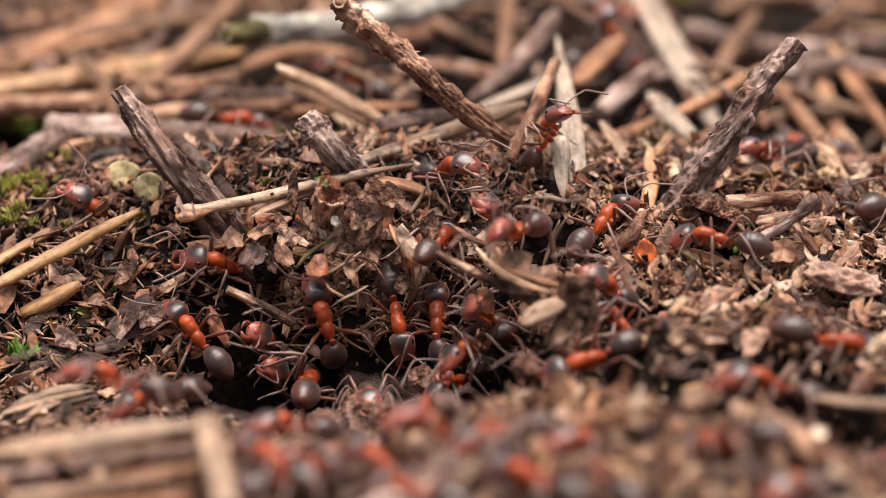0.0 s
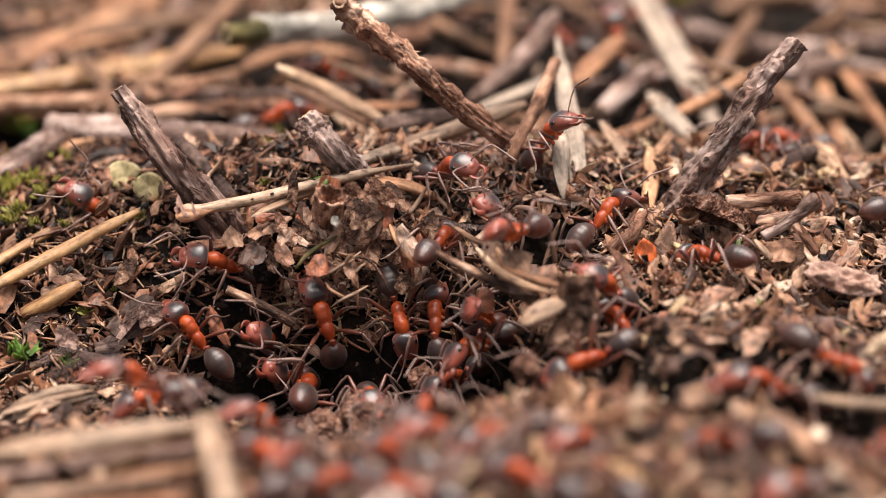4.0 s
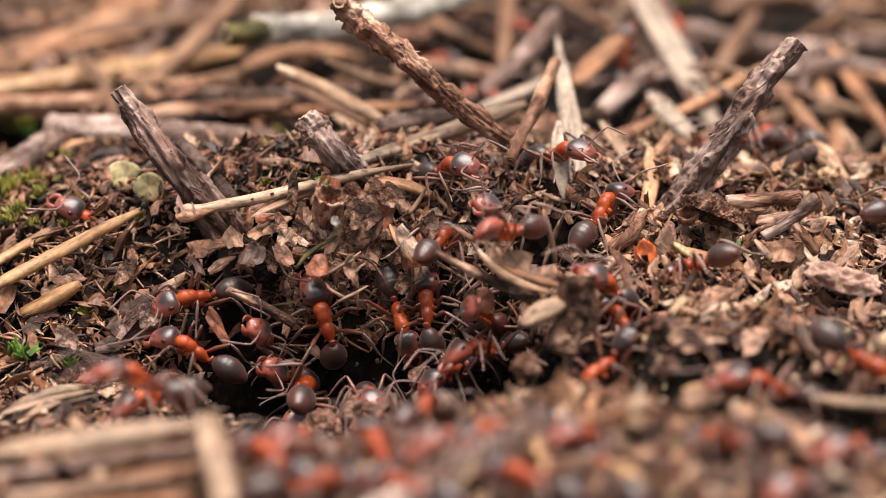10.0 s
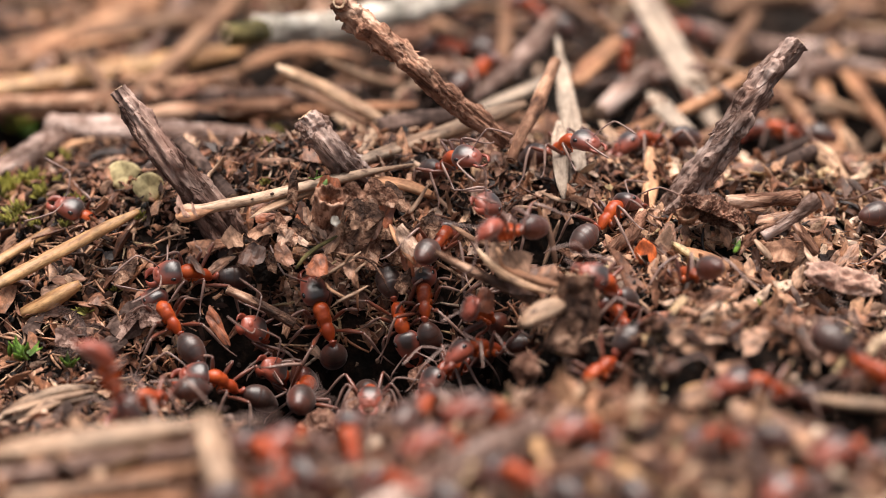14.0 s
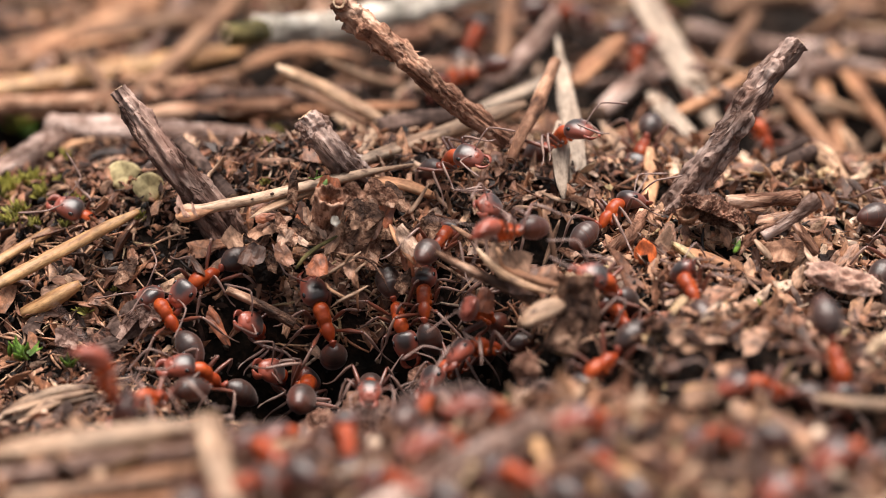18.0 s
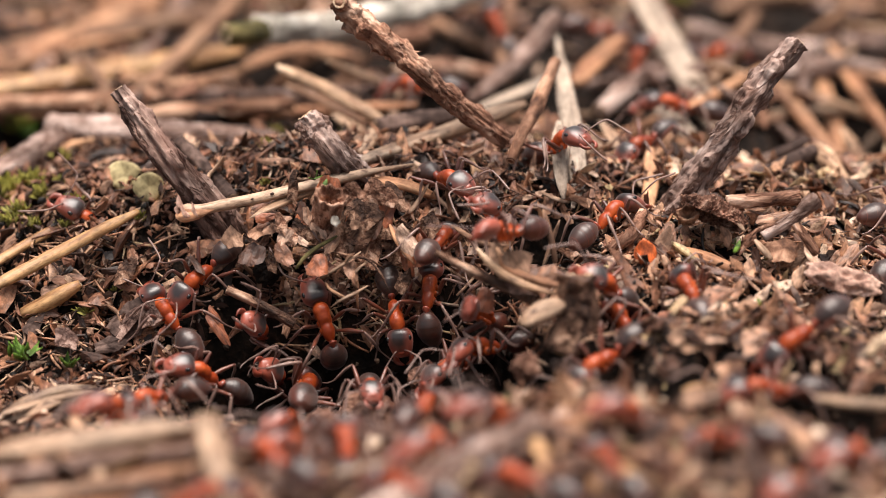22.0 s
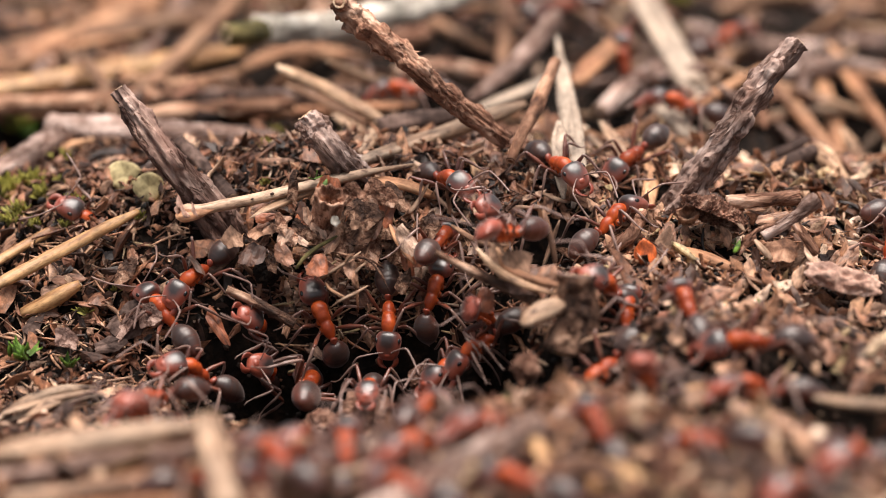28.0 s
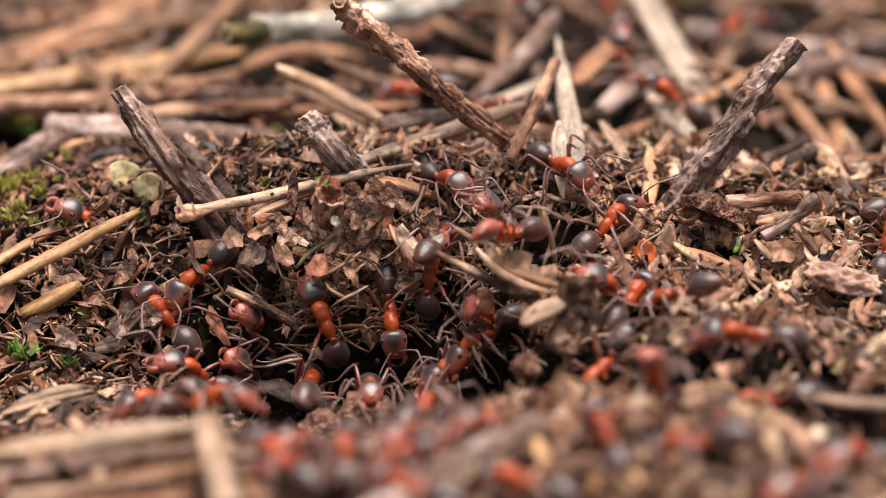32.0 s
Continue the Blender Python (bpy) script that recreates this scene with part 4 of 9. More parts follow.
needle("stem", [(-3.6, 1.3, -0.2, 0.15), (-4.6, 1.6, 0.9, 0.19), (-5.7, 1.5, 2.2, 0.12)], STRAW_DULL, "thin dry stem sticking out of the litter", 204, "thin stems", category='stem', around=8)
needle("stem", [(-2.7, 1.6, -0.1, 0.15), (-1.8, 1.4, 1.0, 0.19), (-0.8, 1.1, 1.9, 0.12)], STRAW_DULL, "thin dry stem sticking out of the litter", 205, "thin stems", category='stem', around=8)
needle("stem", [(-4.9, 1.6, -0.4, 0.15), (-4.9, 1.8, 1.1, 0.19), (-4.6, 1.8, 2.5, 0.12)], BARK_UMBER, "thin dry stem sticking out of the litter", 206, "thin stems", category='stem', around=8)
needle("stem", [(2.3, 3.4, 2.0, 0.15), (2.1, 3.9, 3.0, 0.19), (1.8, 3.8, 4.3, 0.12)], STRAW_PALE, "thin dry stem sticking out of the litter", 207, "thin stems", category='stem', around=8)
needle("stem", [(-9.5, 0.8, -1.3, 0.15), (-9.0, 0.5, -0.4, 0.19), (-7.3, -0.0, -0.1, 0.12)], BARK_UMBER, "thin dry stem sticking out of the litter", 208, "thin stems", category='stem', around=8)
needle("stem", [(7.5, 2.1, 0.3, 0.15), (7.1, 2.0, 1.6, 0.19), (6.8, 1.9, 2.9, 0.12)], STRAW_DULL, "thin dry stem sticking out of the litter", 209, "thin stems", category='stem', around=8)
needle("stem", [(-13.4, -1.1, -3.8, 0.15), (-13.1, -0.8, -2.2, 0.19), (-12.9, -0.7, -0.4, 0.12)], BARK_UMBER, "thin dry stem sticking out of the litter", 210, "thin stems", category='stem', around=8)
needle("stem", [(-1.3, 1.5, 0.1, 0.15), (-2.2, 1.5, 0.9, 0.19), (-3.3, 1.2, 1.9, 0.12)], BARK_UMBER, "thin dry stem sticking out of the litter", 211, "thin stems", category='stem', around=8)
needle("stem", [(-12.8, 2.4, 0.1, 0.15), (-13.3, 3.1, 2.1, 0.19), (-12.6, 3.1, 3.8, 0.12)], STRAW_DULL, "thin dry stem sticking out of the litter", 212, "thin stems", category='stem', around=8)
needle("stem", [(9.2, 3.6, 2.2, 0.15), (8.1, 3.4, 2.6, 0.19), (6.9, 3.0, 3.3, 0.12)], STRAW_PALE, "thin dry stem sticking out of the litter", 213, "thin stems", category='stem', around=8)
needle("stem", [(-10.7, 2.4, 0.5, 0.15), (-10.1, 2.4, 1.3, 0.19), (-9.8, 2.2, 2.4, 0.12)], STRAW_PALE, "thin dry stem sticking out of the litter", 214, "thin stems", category='stem', around=8)
needle("stem", [(15.8, -1.7, 0.2, 0.14), (16.2, -0.5, 0.7, 0.19), (15.6, -0.5, 2.2, 0.12)], BARK_UMBER, "thin dry stem sticking out of the litter", 215, "thin stems", category='stem', around=8)
needle("stem", [(-11.5, 1.7, -0.6, 0.15), (-11.6, 1.8, 0.7, 0.19), (-12.0, 1.8, 2.2, 0.12)], STRAW_PALE, "thin dry stem sticking out of the litter", 216, "thin stems", category='stem', around=8)
needle("stem", [(3.6, -1.2, -1.1, 0.15), (4.6, -0.3, 0.3, 0.19), (5.6, -0.2, 1.9, 0.12)], STRAW_DULL, "thin dry stem sticking out of the litter", 217, "thin stems", category='stem', around=8)
needle("stem", [(-7.5, 0.7, -1.6, 0.15), (-7.2, 1.2, 0.4, 0.19), (-5.9, 1.2, 2.0, 0.12)], BARK_UMBER, "thin dry stem sticking out of the litter", 218, "thin stems", category='stem', around=8)
needle("stem", [(-3.0, 2.2, 0.5, 0.15), (-1.3, 1.9, 1.3, 0.19), (-0.5, 1.7, 2.4, 0.12)], STRAW_PALE, "thin dry stem sticking out of the litter", 219, "thin stems", category='stem', around=8)
needle("stem", [(-13.5, 2.2, -0.0, 0.15), (-13.0, 2.2, 1.0, 0.19), (-13.6, 2.2, 2.5, 0.12)], STRAW_DULL, "thin dry stem sticking out of the litter", 220, "thin stems", category='stem', around=8)
needle("stem", [(7.2, 1.4, -2.2, 0.15), (7.8, 1.5, -0.3, 0.19), (8.4, 1.6, 1.6, 0.12)], STRAW_PALE, "thin dry stem sticking out of the litter", 221, "thin stems", category='stem', around=8)
needle("stem", [(-8.8, 1.7, -0.6, 0.15), (-8.6, 1.9, 0.9, 0.19), (-8.4, 1.9, 2.4, 0.12)], STRAW_DULL, "thin dry stem sticking out of the litter", 222, "thin stems", category='stem', around=8)
needle("stem", [(2.9, 1.8, 1.0, 0.15), (4.4, 2.1, 2.0, 0.19), (5.7, 1.9, 3.2, 0.12)], BARK_UMBER, "thin dry stem sticking out of the litter", 223, "thin stems", category='stem', around=8)
needle("stem", [(-0.5, 1.5, 0.2, 0.15), (-1.5, 1.5, 1.2, 0.19), (-1.9, 1.1, 1.9, 0.12)], STRAW_PALE, "thin dry stem sticking out of the litter", 224, "thin stems", category='stem', around=8)

twig("twig", [(24.5, -4.8, -1.3, 0.20), (25.5, -7.2, -1.9, 0.27), (26.8, -8.9, -2.0, 0.47), (28.8, -10.7, -2.4, 0.42)], BARK_DARK, "bent dark grey twig in pale litter", 322, "", rough=0.1, step=0.18)
needle("wood_splinter", [(16.9, -1.8, 0.8, 0.24), (18.8, -2.2, 0.3, 0.36), (20.0, -2.8, -0.0, 0.24)], STRAW_DULL, "brown wood splinter on bark litter", 323, "", category="splinter")
needle("straw", [(25.0, -6.0, -1.6, 0.20), (26.8, -7.2, -1.9, 0.23), (28.2, -8.3, -2.0, 0.16)], CREAM, "thin pale straw across the litter", 324, "")

needle("rootlet", [(-6.4, -1.8, -0.5, 0.08), (-6.1, -2.8, -1.3, 0.13), (-6.1, -3.3, -2.2, 0.12), (-6.0, -3.3, -3.5, 0.06)], STRAW_DULL, "thin frayed tan rootlet over the pit wall", 330, "frayed rootlets", category="rootlet", around=8)
needle("rootlet", [(-5.3, -3.4, -1.4, 0.08), (-6.2, -4.1, -1.7, 0.13), (-7.1, -4.5, -2.0, 0.12), (-8.0, -4.2, -2.8, 0.06)], CREAM, "thin frayed tan rootlet over the pit wall", 331, "frayed rootlets", category="rootlet", around=8)
needle("rootlet", [(-7.0, -2.7, -0.6, 0.08), (-6.4, -3.5, -0.8, 0.13), (-6.2, -3.9, -1.3, 0.12), (-5.8, -3.5, -1.8, 0.06)], BARK_TAN, "thin frayed tan rootlet over the pit wall", 332, "frayed rootlets", category="rootlet", around=8)
needle("rootlet", [(-8.3, -3.3, -1.2, 0.08), (-8.0, -4.0, -1.4, 0.13), (-7.1, -4.4, -1.8, 0.12), (-6.6, -4.0, -2.2, 0.06)], STRAW_DULL, "thin frayed tan rootlet over the pit wall", 333, "frayed rootlets", category="rootlet", around=8)
needle("rootlet", [(-5.8, -2.2, 0.7, 0.08), (-6.7, -3.0, 0.3, 0.13), (-8.0, -3.5, -0.4, 0.12), (-8.9, -3.2, -1.1, 0.06)], CREAM, "thin frayed tan rootlet over the pit wall", 334, "frayed rootlets", category="rootlet", around=8)
needle("rootlet", [(-5.2, -0.8, 0.8, 0.08), (-5.6, -1.8, -0.0, 0.13), (-6.4, -2.4, -0.9, 0.12), (-7.0, -2.3, -2.1, 0.06)], BARK_TAN, "thin frayed tan rootlet over the pit wall", 335, "frayed rootlets", category="rootlet", around=8)
needle("rootlet", [(-7.6, -2.8, -0.8, 0.08), (-7.1, -3.1, -0.1, 0.13), (-6.6, -3.0, 0.7, 0.12), (-6.2, -2.5, 0.7, 0.06)], STRAW_DULL, "thin frayed tan rootlet over the pit wall", 336, "frayed rootlets", category="rootlet", around=8)
needle("rootlet", [(-5.2, -2.1, 0.0, 0.08), (-5.9, -2.8, -0.3, 0.13), (-6.4, -3.2, -0.7, 0.12), (-6.9, -3.0, -1.4, 0.06)], CREAM, "thin frayed tan rootlet over the pit wall", 337, "frayed rootlets", category="rootlet", around=8)
needle("rootlet", [(-7.8, -1.4, 0.4, 0.08), (-6.4, -2.1, 0.3, 0.13), (-5.3, -2.4, 0.2, 0.12), (-4.2, -2.1, -0.6, 0.06)], BARK_TAN, "thin frayed tan rootlet over the pit wall", 338, "frayed rootlets", category="rootlet", around=8)
needle("wood_splinter", [(21.9, -2.9, 1.9, 0.16), (22.5, -3.4, 1.3, 0.28), (23.1, -3.8, 0.7, 0.20)], CREAM, "pale flat wood splinter in the litter", 360, "", flat=0.4, category="wood splinter")
needle("rootlet", [(20.9, -2.9, 0.7, 0.12), (21.4, -2.8, 1.6, 0.20), (21.9, -2.5, 2.3, 0.16), (22.8, -2.2, 2.6, 0.16), (23.6, -1.9, 2.7, 0.08)], BARK_BROWN, "red-brown knotty rootlet beside a grey twig", 361, "", flat=0.8, category="rootlet")
needle("stem", [(24.2, -6.0, -0.4, 0.20), (24.5, -6.8, -0.8, 0.23), (24.8, -7.7, -1.5, 0.19)], BARK_DARK, "short black stem piece in the litter", 362, "", flat=0.7, category="stem")
needle("wood_splinter", [(20.6, -0.6, 2.7, 0.12), (21.0, -1.0, 2.3, 0.20), (21.4, -1.4, 1.9, 0.12)], CREAM, "thin pale wood splinter standing in the litter", 363, "", flat=0.4, category="wood splinter")
needle("stem", [(27.9, -3.9, 1.0, 0.16), (28.1, -3.5, 1.4, 0.20), (28.3, -3.1, 1.8, 0.12)], STRAW_DULL, "short tan stem piece in the litter", 364, "", flat=0.6, category="stem")
needle("wood_splinter", [(-30.2, -12.3, -7.8, 0.25), (-26.9, -11.4, -7.0, 0.31), (-23.6, -10.7, -6.5, 0.22)], STRAW, "pale splintered wood strip on damp litter", 370, "", flat=0.5, category="wood splinter")
needle("wood_splinter", [(-30.0, -12.4, -7.1, 0.22), (-27.0, -11.3, -6.6, 0.27), (-24.0, -10.6, -6.2, 0.19)], CREAM, "pale splintered wood strip on damp litter", 371, "", flat=0.5, category="wood splinter")
needle("wood_splinter", [(-29.4, -12.9, -7.7, 0.18), (-26.8, -11.6, -7.3, 0.23), (-24.2, -10.9, -7.1, 0.16)], STRAW_PALE, "pale splintered wood strip on damp litter", 372, "", flat=0.5, category="wood splinter")
needle("wood_splinter", [(-27.8, -13.3, -7.7, 0.15), (-26.5, -11.8, -7.8, 0.19), (-25.0, -11.3, -7.9, 0.14)], STRAW, "pale splintered wood strip on damp litter", 373, "", flat=0.5, category="wood splinter")
needle("moss_sprig", [(-8.5, -0.7, 4.6, 0.16), (-8.4, -0.6, 5.0, 0.24), (-8.2, -0.3, 5.5, 0.08)], MOSS, "bright green moss blade standing beside a straw", 365, "", category="moss", flat=0.4, taper=(0.7, 0.1))
needle("moss_sprig", [(21.7, -10.5, -1.9, 0.15), (21.7, -9.5, -0.9, 0.27), (21.6, -8.7, -0.1, 0.12)], MOSS, "single yellow-green moss blade in bark litter", 345, "", category="moss", taper=(0.6, 0.1))
needle("moss_sprig", [(20.5, -2.9, 0.9, 0.16), (20.8, -2.7, 1.3, 0.20), (20.9, -2.5, 1.7, 0.08)], MOSS, "tiny green moss blade on the litter", 346, "", category="moss", taper=(0.6, 0.1))
needle("straw", [(2.3, -6.5, 2.7, 0.19), (3.7, -8.0, 1.7, 0.31), (5.6, -9.3, 1.1, 0.31), (7.7, -9.9, 0.7, 0.19)], STRAW, "brown dry stalk above the pit edge", 347, "")

needle("straw", [(5.4, -32.9, 1.2, 0.40), (6.2, -35.0, 0.2, 0.56), (7.2, -38.1, -0.8, 0.52)], NEEDLE, "orange-tan stalk slanting in the near litter", 350, "foreground straw", flat=0.8)
twig("wood_chip", [(14.1, -36.4, 0.6, 0.66), (15.1, -36.7, 0.0, 0.92), (16.2, -37.9, -0.4, 0.72)], CREAM, "pale beige wood chunk in the near litter", 351, "", rough=0.3, category="wood chip", flat=0.7, around=20)
twig("wood_chip", [(8.6, -36.7, -0.2, 0.59), (10.1, -36.5, 0.3, 0.82), (12.1, -37.7, 0.2, 0.65)], NEEDLE, "tan wood chunk in the near litter", 352, "", rough=0.3, category="wood chip", flat=0.7, around=20)
twig("twig", [(17.4, -33.5, 1.1, 0.50), (18.1, -35.5, 0.3, 0.60), (18.5, -38.0, -0.6, 0.55)], BARK_UMBER, "pinkish-brown stick in the near litter", 353, "", rough=0.12)
needle("straw", [(15.2, -22.8, -0.4, 0.21), (17.1, -22.2, -0.3, 0.32), (18.5, -22.8, -0.4, 0.18)], NEEDLE, "tan bark strip over a gap in the litter", 354, "")

# ---- flakes, clods and moss ----
def flake(name, label, category, group, paint, half, long, curl, thick, seed, at, petal=False):
    """A torn bark flake, curled across; petal: a smooth-edged bud scale or leaf lobe."""
    rng = random.Random(seed)
    n, rings = 26, 5
    # an angular outline: a few torn corners joined by nearly straight edges
    petal = petal or name == "leaf"
    if petal:
        edge = [1 + 0.25 * (rng.uniform(-0.14, 0.08) + 0.16 * noise.noise(Vector((math.cos(6.283 * j / n) * 2.2, math.sin(6.283 * j / n) * 2.2, seed)))) for j in range(n)]
    else:
        count = rng.randint(5, 7)
        corners = [(2 * math.pi * (c + rng.uniform(-0.32, 0.32)) / count, rng.uniform(0.72, 1.22)) for c in range(count)]
        spots = [Vector((r * math.cos(w), r * math.sin(w))) for w, r in corners]
        edge = []
        for j in range(n):
            way = Vector((math.cos(2 * math.pi * j / n), math.sin(2 * math.pi * j / n)))
            hits = []
            for a, b in zip(spots, spots[1:] + spots[:1]):
                d = b - a
                cross = way.x * d.y - way.y * d.x
                if abs(cross) > 1e-9:
                    far, along = (a.x * d.y - a.y * d.x) / cross, (a.x * way.y - a.y * way.x) / cross
                    if far > 0 and -1e-6 <= along <= 1 + 1e-6:
                        hits.append(far)
            edge.append((min(hits) if hits else 0.8) * (1 + rng.uniform(-0.07, 0.05)))
    v, f = [], []
    for side in (1, -1):
        for k in range(rings):
            q = (k + 0.35) / (rings - 0.65)
            for j in range(n):
                w = 2 * math.pi * j / n
                r = half * q * (edge[j] if k > 0 else 1)
                x, y = r * math.cos(w), r * math.sin(w) * long
                if petal and name != "leaf":
                    x *= 1 - 0.55 * (y / (half * long)) ** 2 * q
                z = -curl * x * x / half + (0.16 if petal else 0.2) * half * noise.noise(Vector((x / half * 1.6, y / half * 0.9, seed * 1.7))) + (0.03 if petal else 0.07) * half * noise.noise(Vector((x / half * 6, y / half * 1.5, seed * 1.7)))
                t = half * thick * (1.0 if k < rings - 1 else 0.45)
                v.append((x, y, z + side * t * 0.5))
    for side in (0, 1):
        o = side * rings * n
        for k in range(rings - 1):
            for j in range(n):
                j2 = (j + 1) % n
                q = (o + k * n + j, o + (k + 1) * n + j, o + (k + 1) * n + j2, o + k * n + j2)
                f.append(q if side == 0 else q[::-1])
        c = tuple(range(o, o + n))
        f.append(c if side == 0 else c[::-1])
    for j in range(n):
        j2 = (j + 1) % n
        a, b = (rings - 1) * n, (2 * rings - 1) * n
        f.append((a + j, b + j, b + j2, a + j2))
    return thing(name, mesh_of(name, v, f, paint, petal), label, category, group, at=at)


def clod(name, label, category, paint, radius, seed, at):
    """A crumbly lump of soil."""
    bm = bmesh.new()
    bmesh.ops.create_icosphere(bm, subdivisions=4, radius=1.0)
    off = Vector((seed * 1.9, seed * 0.7, 0))
    for p in bm.verts:
        d = p.co.normalized()
        p.co = d * radius * (1 + 0.35 * noise.noise(d * 1.3 + off) + 0.22 * noise.noise(d * 3.5 + off) + 0.14 * noise.noise(d * 8 + off) + 0.1 * noise.noise(d * 17 + off)) * MM
    me = bpy.data.meshes.new(name)
    bm.to_mesh(me)
    bm.free()
    me.materials.append(paint)
    return thing(name, me, label, category, at=at)


def moss(name, label, paint, radius, count, seed, at):
    """A sprig of pointed leaves round short stems, each leaf a part."""
    rng = random.Random(seed)
    base = tagged(new(name), label, "moss")
    base.matrix_basis = at
    v, f = [], []
    for k in range(7):
        u = k / 6
        w = 0.24 * math.sin(math.pi * min(0.98, u * 0.85 + 0.15)) * (1 - u) ** 0.4 + 0.01
        for s in (-1, 0, 1):
            v.append((s * w, u, 0.25 * u * u + 0.1 * abs(s)))
            v.append((s * w, u, 0.25 * u * u + 0.1 * abs(s) - 0.03))
    for k in range(6):
        for s in range(2):
            a, b = k * 6 + s * 2, (k + 1) * 6 + s * 2
            f += [(a, a + 2, b + 2, b), (a + 1, b + 1, b + 3, a + 3)]
        a, b = k * 6, (k + 1) * 6
        f += [(a, b, b + 1, a + 1), (a + 4, a + 5, b + 5, b + 4)]
    me = mesh_of("leaf", np.array(v) * radius, f, paint)
    for k in range(count):
        c = Vector((rng.gauss(0, 0.3), rng.gauss(0, 0.3), rng.uniform(0, 0.5))) * radius
        part("leaf", me, base, mpose(*c, rng.uniform(5, 75), rng.uniform(-25, 25), rng.uniform(0, 360)))
    return base



def bark_cup(name, label, paint, radius, deep, seed, at):
    """A hollow curl of bark: a torn rim round a hole, tapering below."""
    v, f = [], []
    n, rings = 48, 16
    off = Vector((seed * 2.3, seed * 0.9, 0))
    for side in (0, 1):
        for k in range(rings):
            u = k / (rings - 1)
            for j in range(n):
                w = 2 * math.pi * j / n
                c = Vector((math.cos(w), math.sin(w), 0))
                torn = 0.25 * noise.noise(c * 1.8 + off) + 0.2 * noise.noise(c * 5 + off)
                q = Vector((c.x * 1.6, c.y * 1.6, u * 3)) + off
                r = radius * (1.05 - 0.35 * u + 0.22 * noise.noise(q) + 0.16 * noise.noise(q * 2.6) + 0.1 * noise.noise(q * 6) - side * (0.2 + 0.5 * u))
                z = -deep * (u * (0.8 if side else 1.0)) + radius * torn * (1 - u)
                v.append((c.x * r, c.y * r * 0.75, z))
    for k in range(rings - 1):
        for j in range(n):
            j2 = (j + 1) % n
            f.append((k * n + j, (k + 1) * n + j, (k + 1) * n + j2, k * n + j2))
            o = rings * n
            f.append((o + k * n + j, o + k * n + j2, o + (k + 1) * n + j2, o + (k + 1) * n + j))
    for j in range(n):
        j2 = (j + 1) % n
        f.append((j, j2, rings * n + j2, rings * n + j))
    f += [tuple(range((2 * rings - 1) * n, 2 * rings * n)), tuple(range((rings - 1) * n, rings * n))[::-1]]
    return thing(name, mesh_of(name, v, f, paint), label, "bark knot", at=at)


def rolled_leaf(name, label, paint, length, radius, seed, at, arc=270, grit=0.0):
    """A withered leaf or bark sheet rolled up lengthwise, creased and torn, open along one side."""
    v, f = [], []
    n, rings = 44, 60
    off = Vector((seed * 1.7, seed * 0.6, seed))
    for side in (0, 1):
        for k in range(rings):
            u = k / (rings - 1)
            for j in range(n):
                w = math.radians(75 - arc / 2 + arc * j / (n - 1))
                p = Vector((u * 5, math.cos(w) * 1.4, math.sin(w) * 1.4)) + off
                ragged = 0.25 * noise.noise(Vector((math.cos(w) * 2.5, math.sin(w) * 2.5, seed + 9 * (u > 0.5))))
                r = radius * (math.sin(math.pi * (0.16 + 0.7 * u)) ** 0.6) * (1 + 0.3 * noise.noise(p) + 0.45 * (0.22 - abs(noise.noise(p * 1.1))) + 0.1 * (0.2 - abs(noise.noise(p * 3.1))) + grit * noise.noise(p * 8)) - side * 0.09
                v.append((length * (u - 0.5) * (1 + ragged), r * math.cos(w), r * math.sin(w)))
    o = rings * n
    for k in range(rings - 1):
        for j in range(n - 1):
            a = k * n + j
            f += [(a, a + 1, a + n + 1, a + n), (o + a, o + a + n, o + a + n + 1, o + a + 1)]
        a, b = k * n, k * n + n - 1
        f += [(a, a + n, o + a + n, o + a), (b, o + b, o + b + n, b + n)]
    for j in range(n - 1):
        a, b = j, (rings - 1) * n + j
        f += [(a, o + a, o + a + 1, a + 1), (b, b + 1, o + b + 1, o + b)]
    return thing(name, mesh_of(name, v, f, paint, not grit), label, "leaf" if name == "rolled_leaf" else "bark", at=at)


bark_cup("bark_knot", "hollow brown curl of bark under the straw", BARK_BROWN, 1.16, 3.00, 5, mpose(-7.9, -1.8, 4.8, 28, 12, 0))
rolled_leaf("bark_curl", "gnarled mottled curl of bark under a twig", CLOD, 4.6, 1.35, 5, mpose(19.1, -0.1, 2.5, -22, 20, -8), 190, 0.2)
bark_cup("bark_knot", "small hollow bark knot beside a twig", BARK_TAN, 0.75, 1.8, 9, mpose(17.4, -0.3, 2.9, 50, -10, 0))
flake("bark_flake", "dark brown torn bark flake", "bark flake", "bark flakes on the mound", BARK_UMBER, 1.25, 1.29, 0.25, 0.14, 99, mpose(-5.8, -0.4, 1.7, 52, 19, 9))
flake("bark_flake", "small white crumb of resin", "bark flake", "bark flakes on the mound", BARK_PALE, 0.36, 1.44, 0.25, 0.14, 100, mpose(-7.6, -3.0, 3.3, 68, 9, -4))
flake("bark_flake", "red-brown curled bark flake", "bark flake", "bark flakes on the mound", RED_FLAKE, 0.60, 2.00, 0.25, 0.14, 101, mpose(-8.8, -1.9, -0.7, 5, 43, -83))
flake("bark_flake", "orange-brown bark scrap on the litter", "bark flake", "bark flakes on the mound", FLAKE, 0.36, 2.78, 0.25, 0.14, 102, mpose(-12.6, -0.2, 2.1, 29, 40, -49))
flake("bark_flake", "brown upright bark scrap", "bark flake", "bark flakes on the mound", BARK_UMBER, 0.44, 3.00, 0.25, 0.14, 103, mpose(-10.7, 1.2, 4.3, 69, 12, 17))
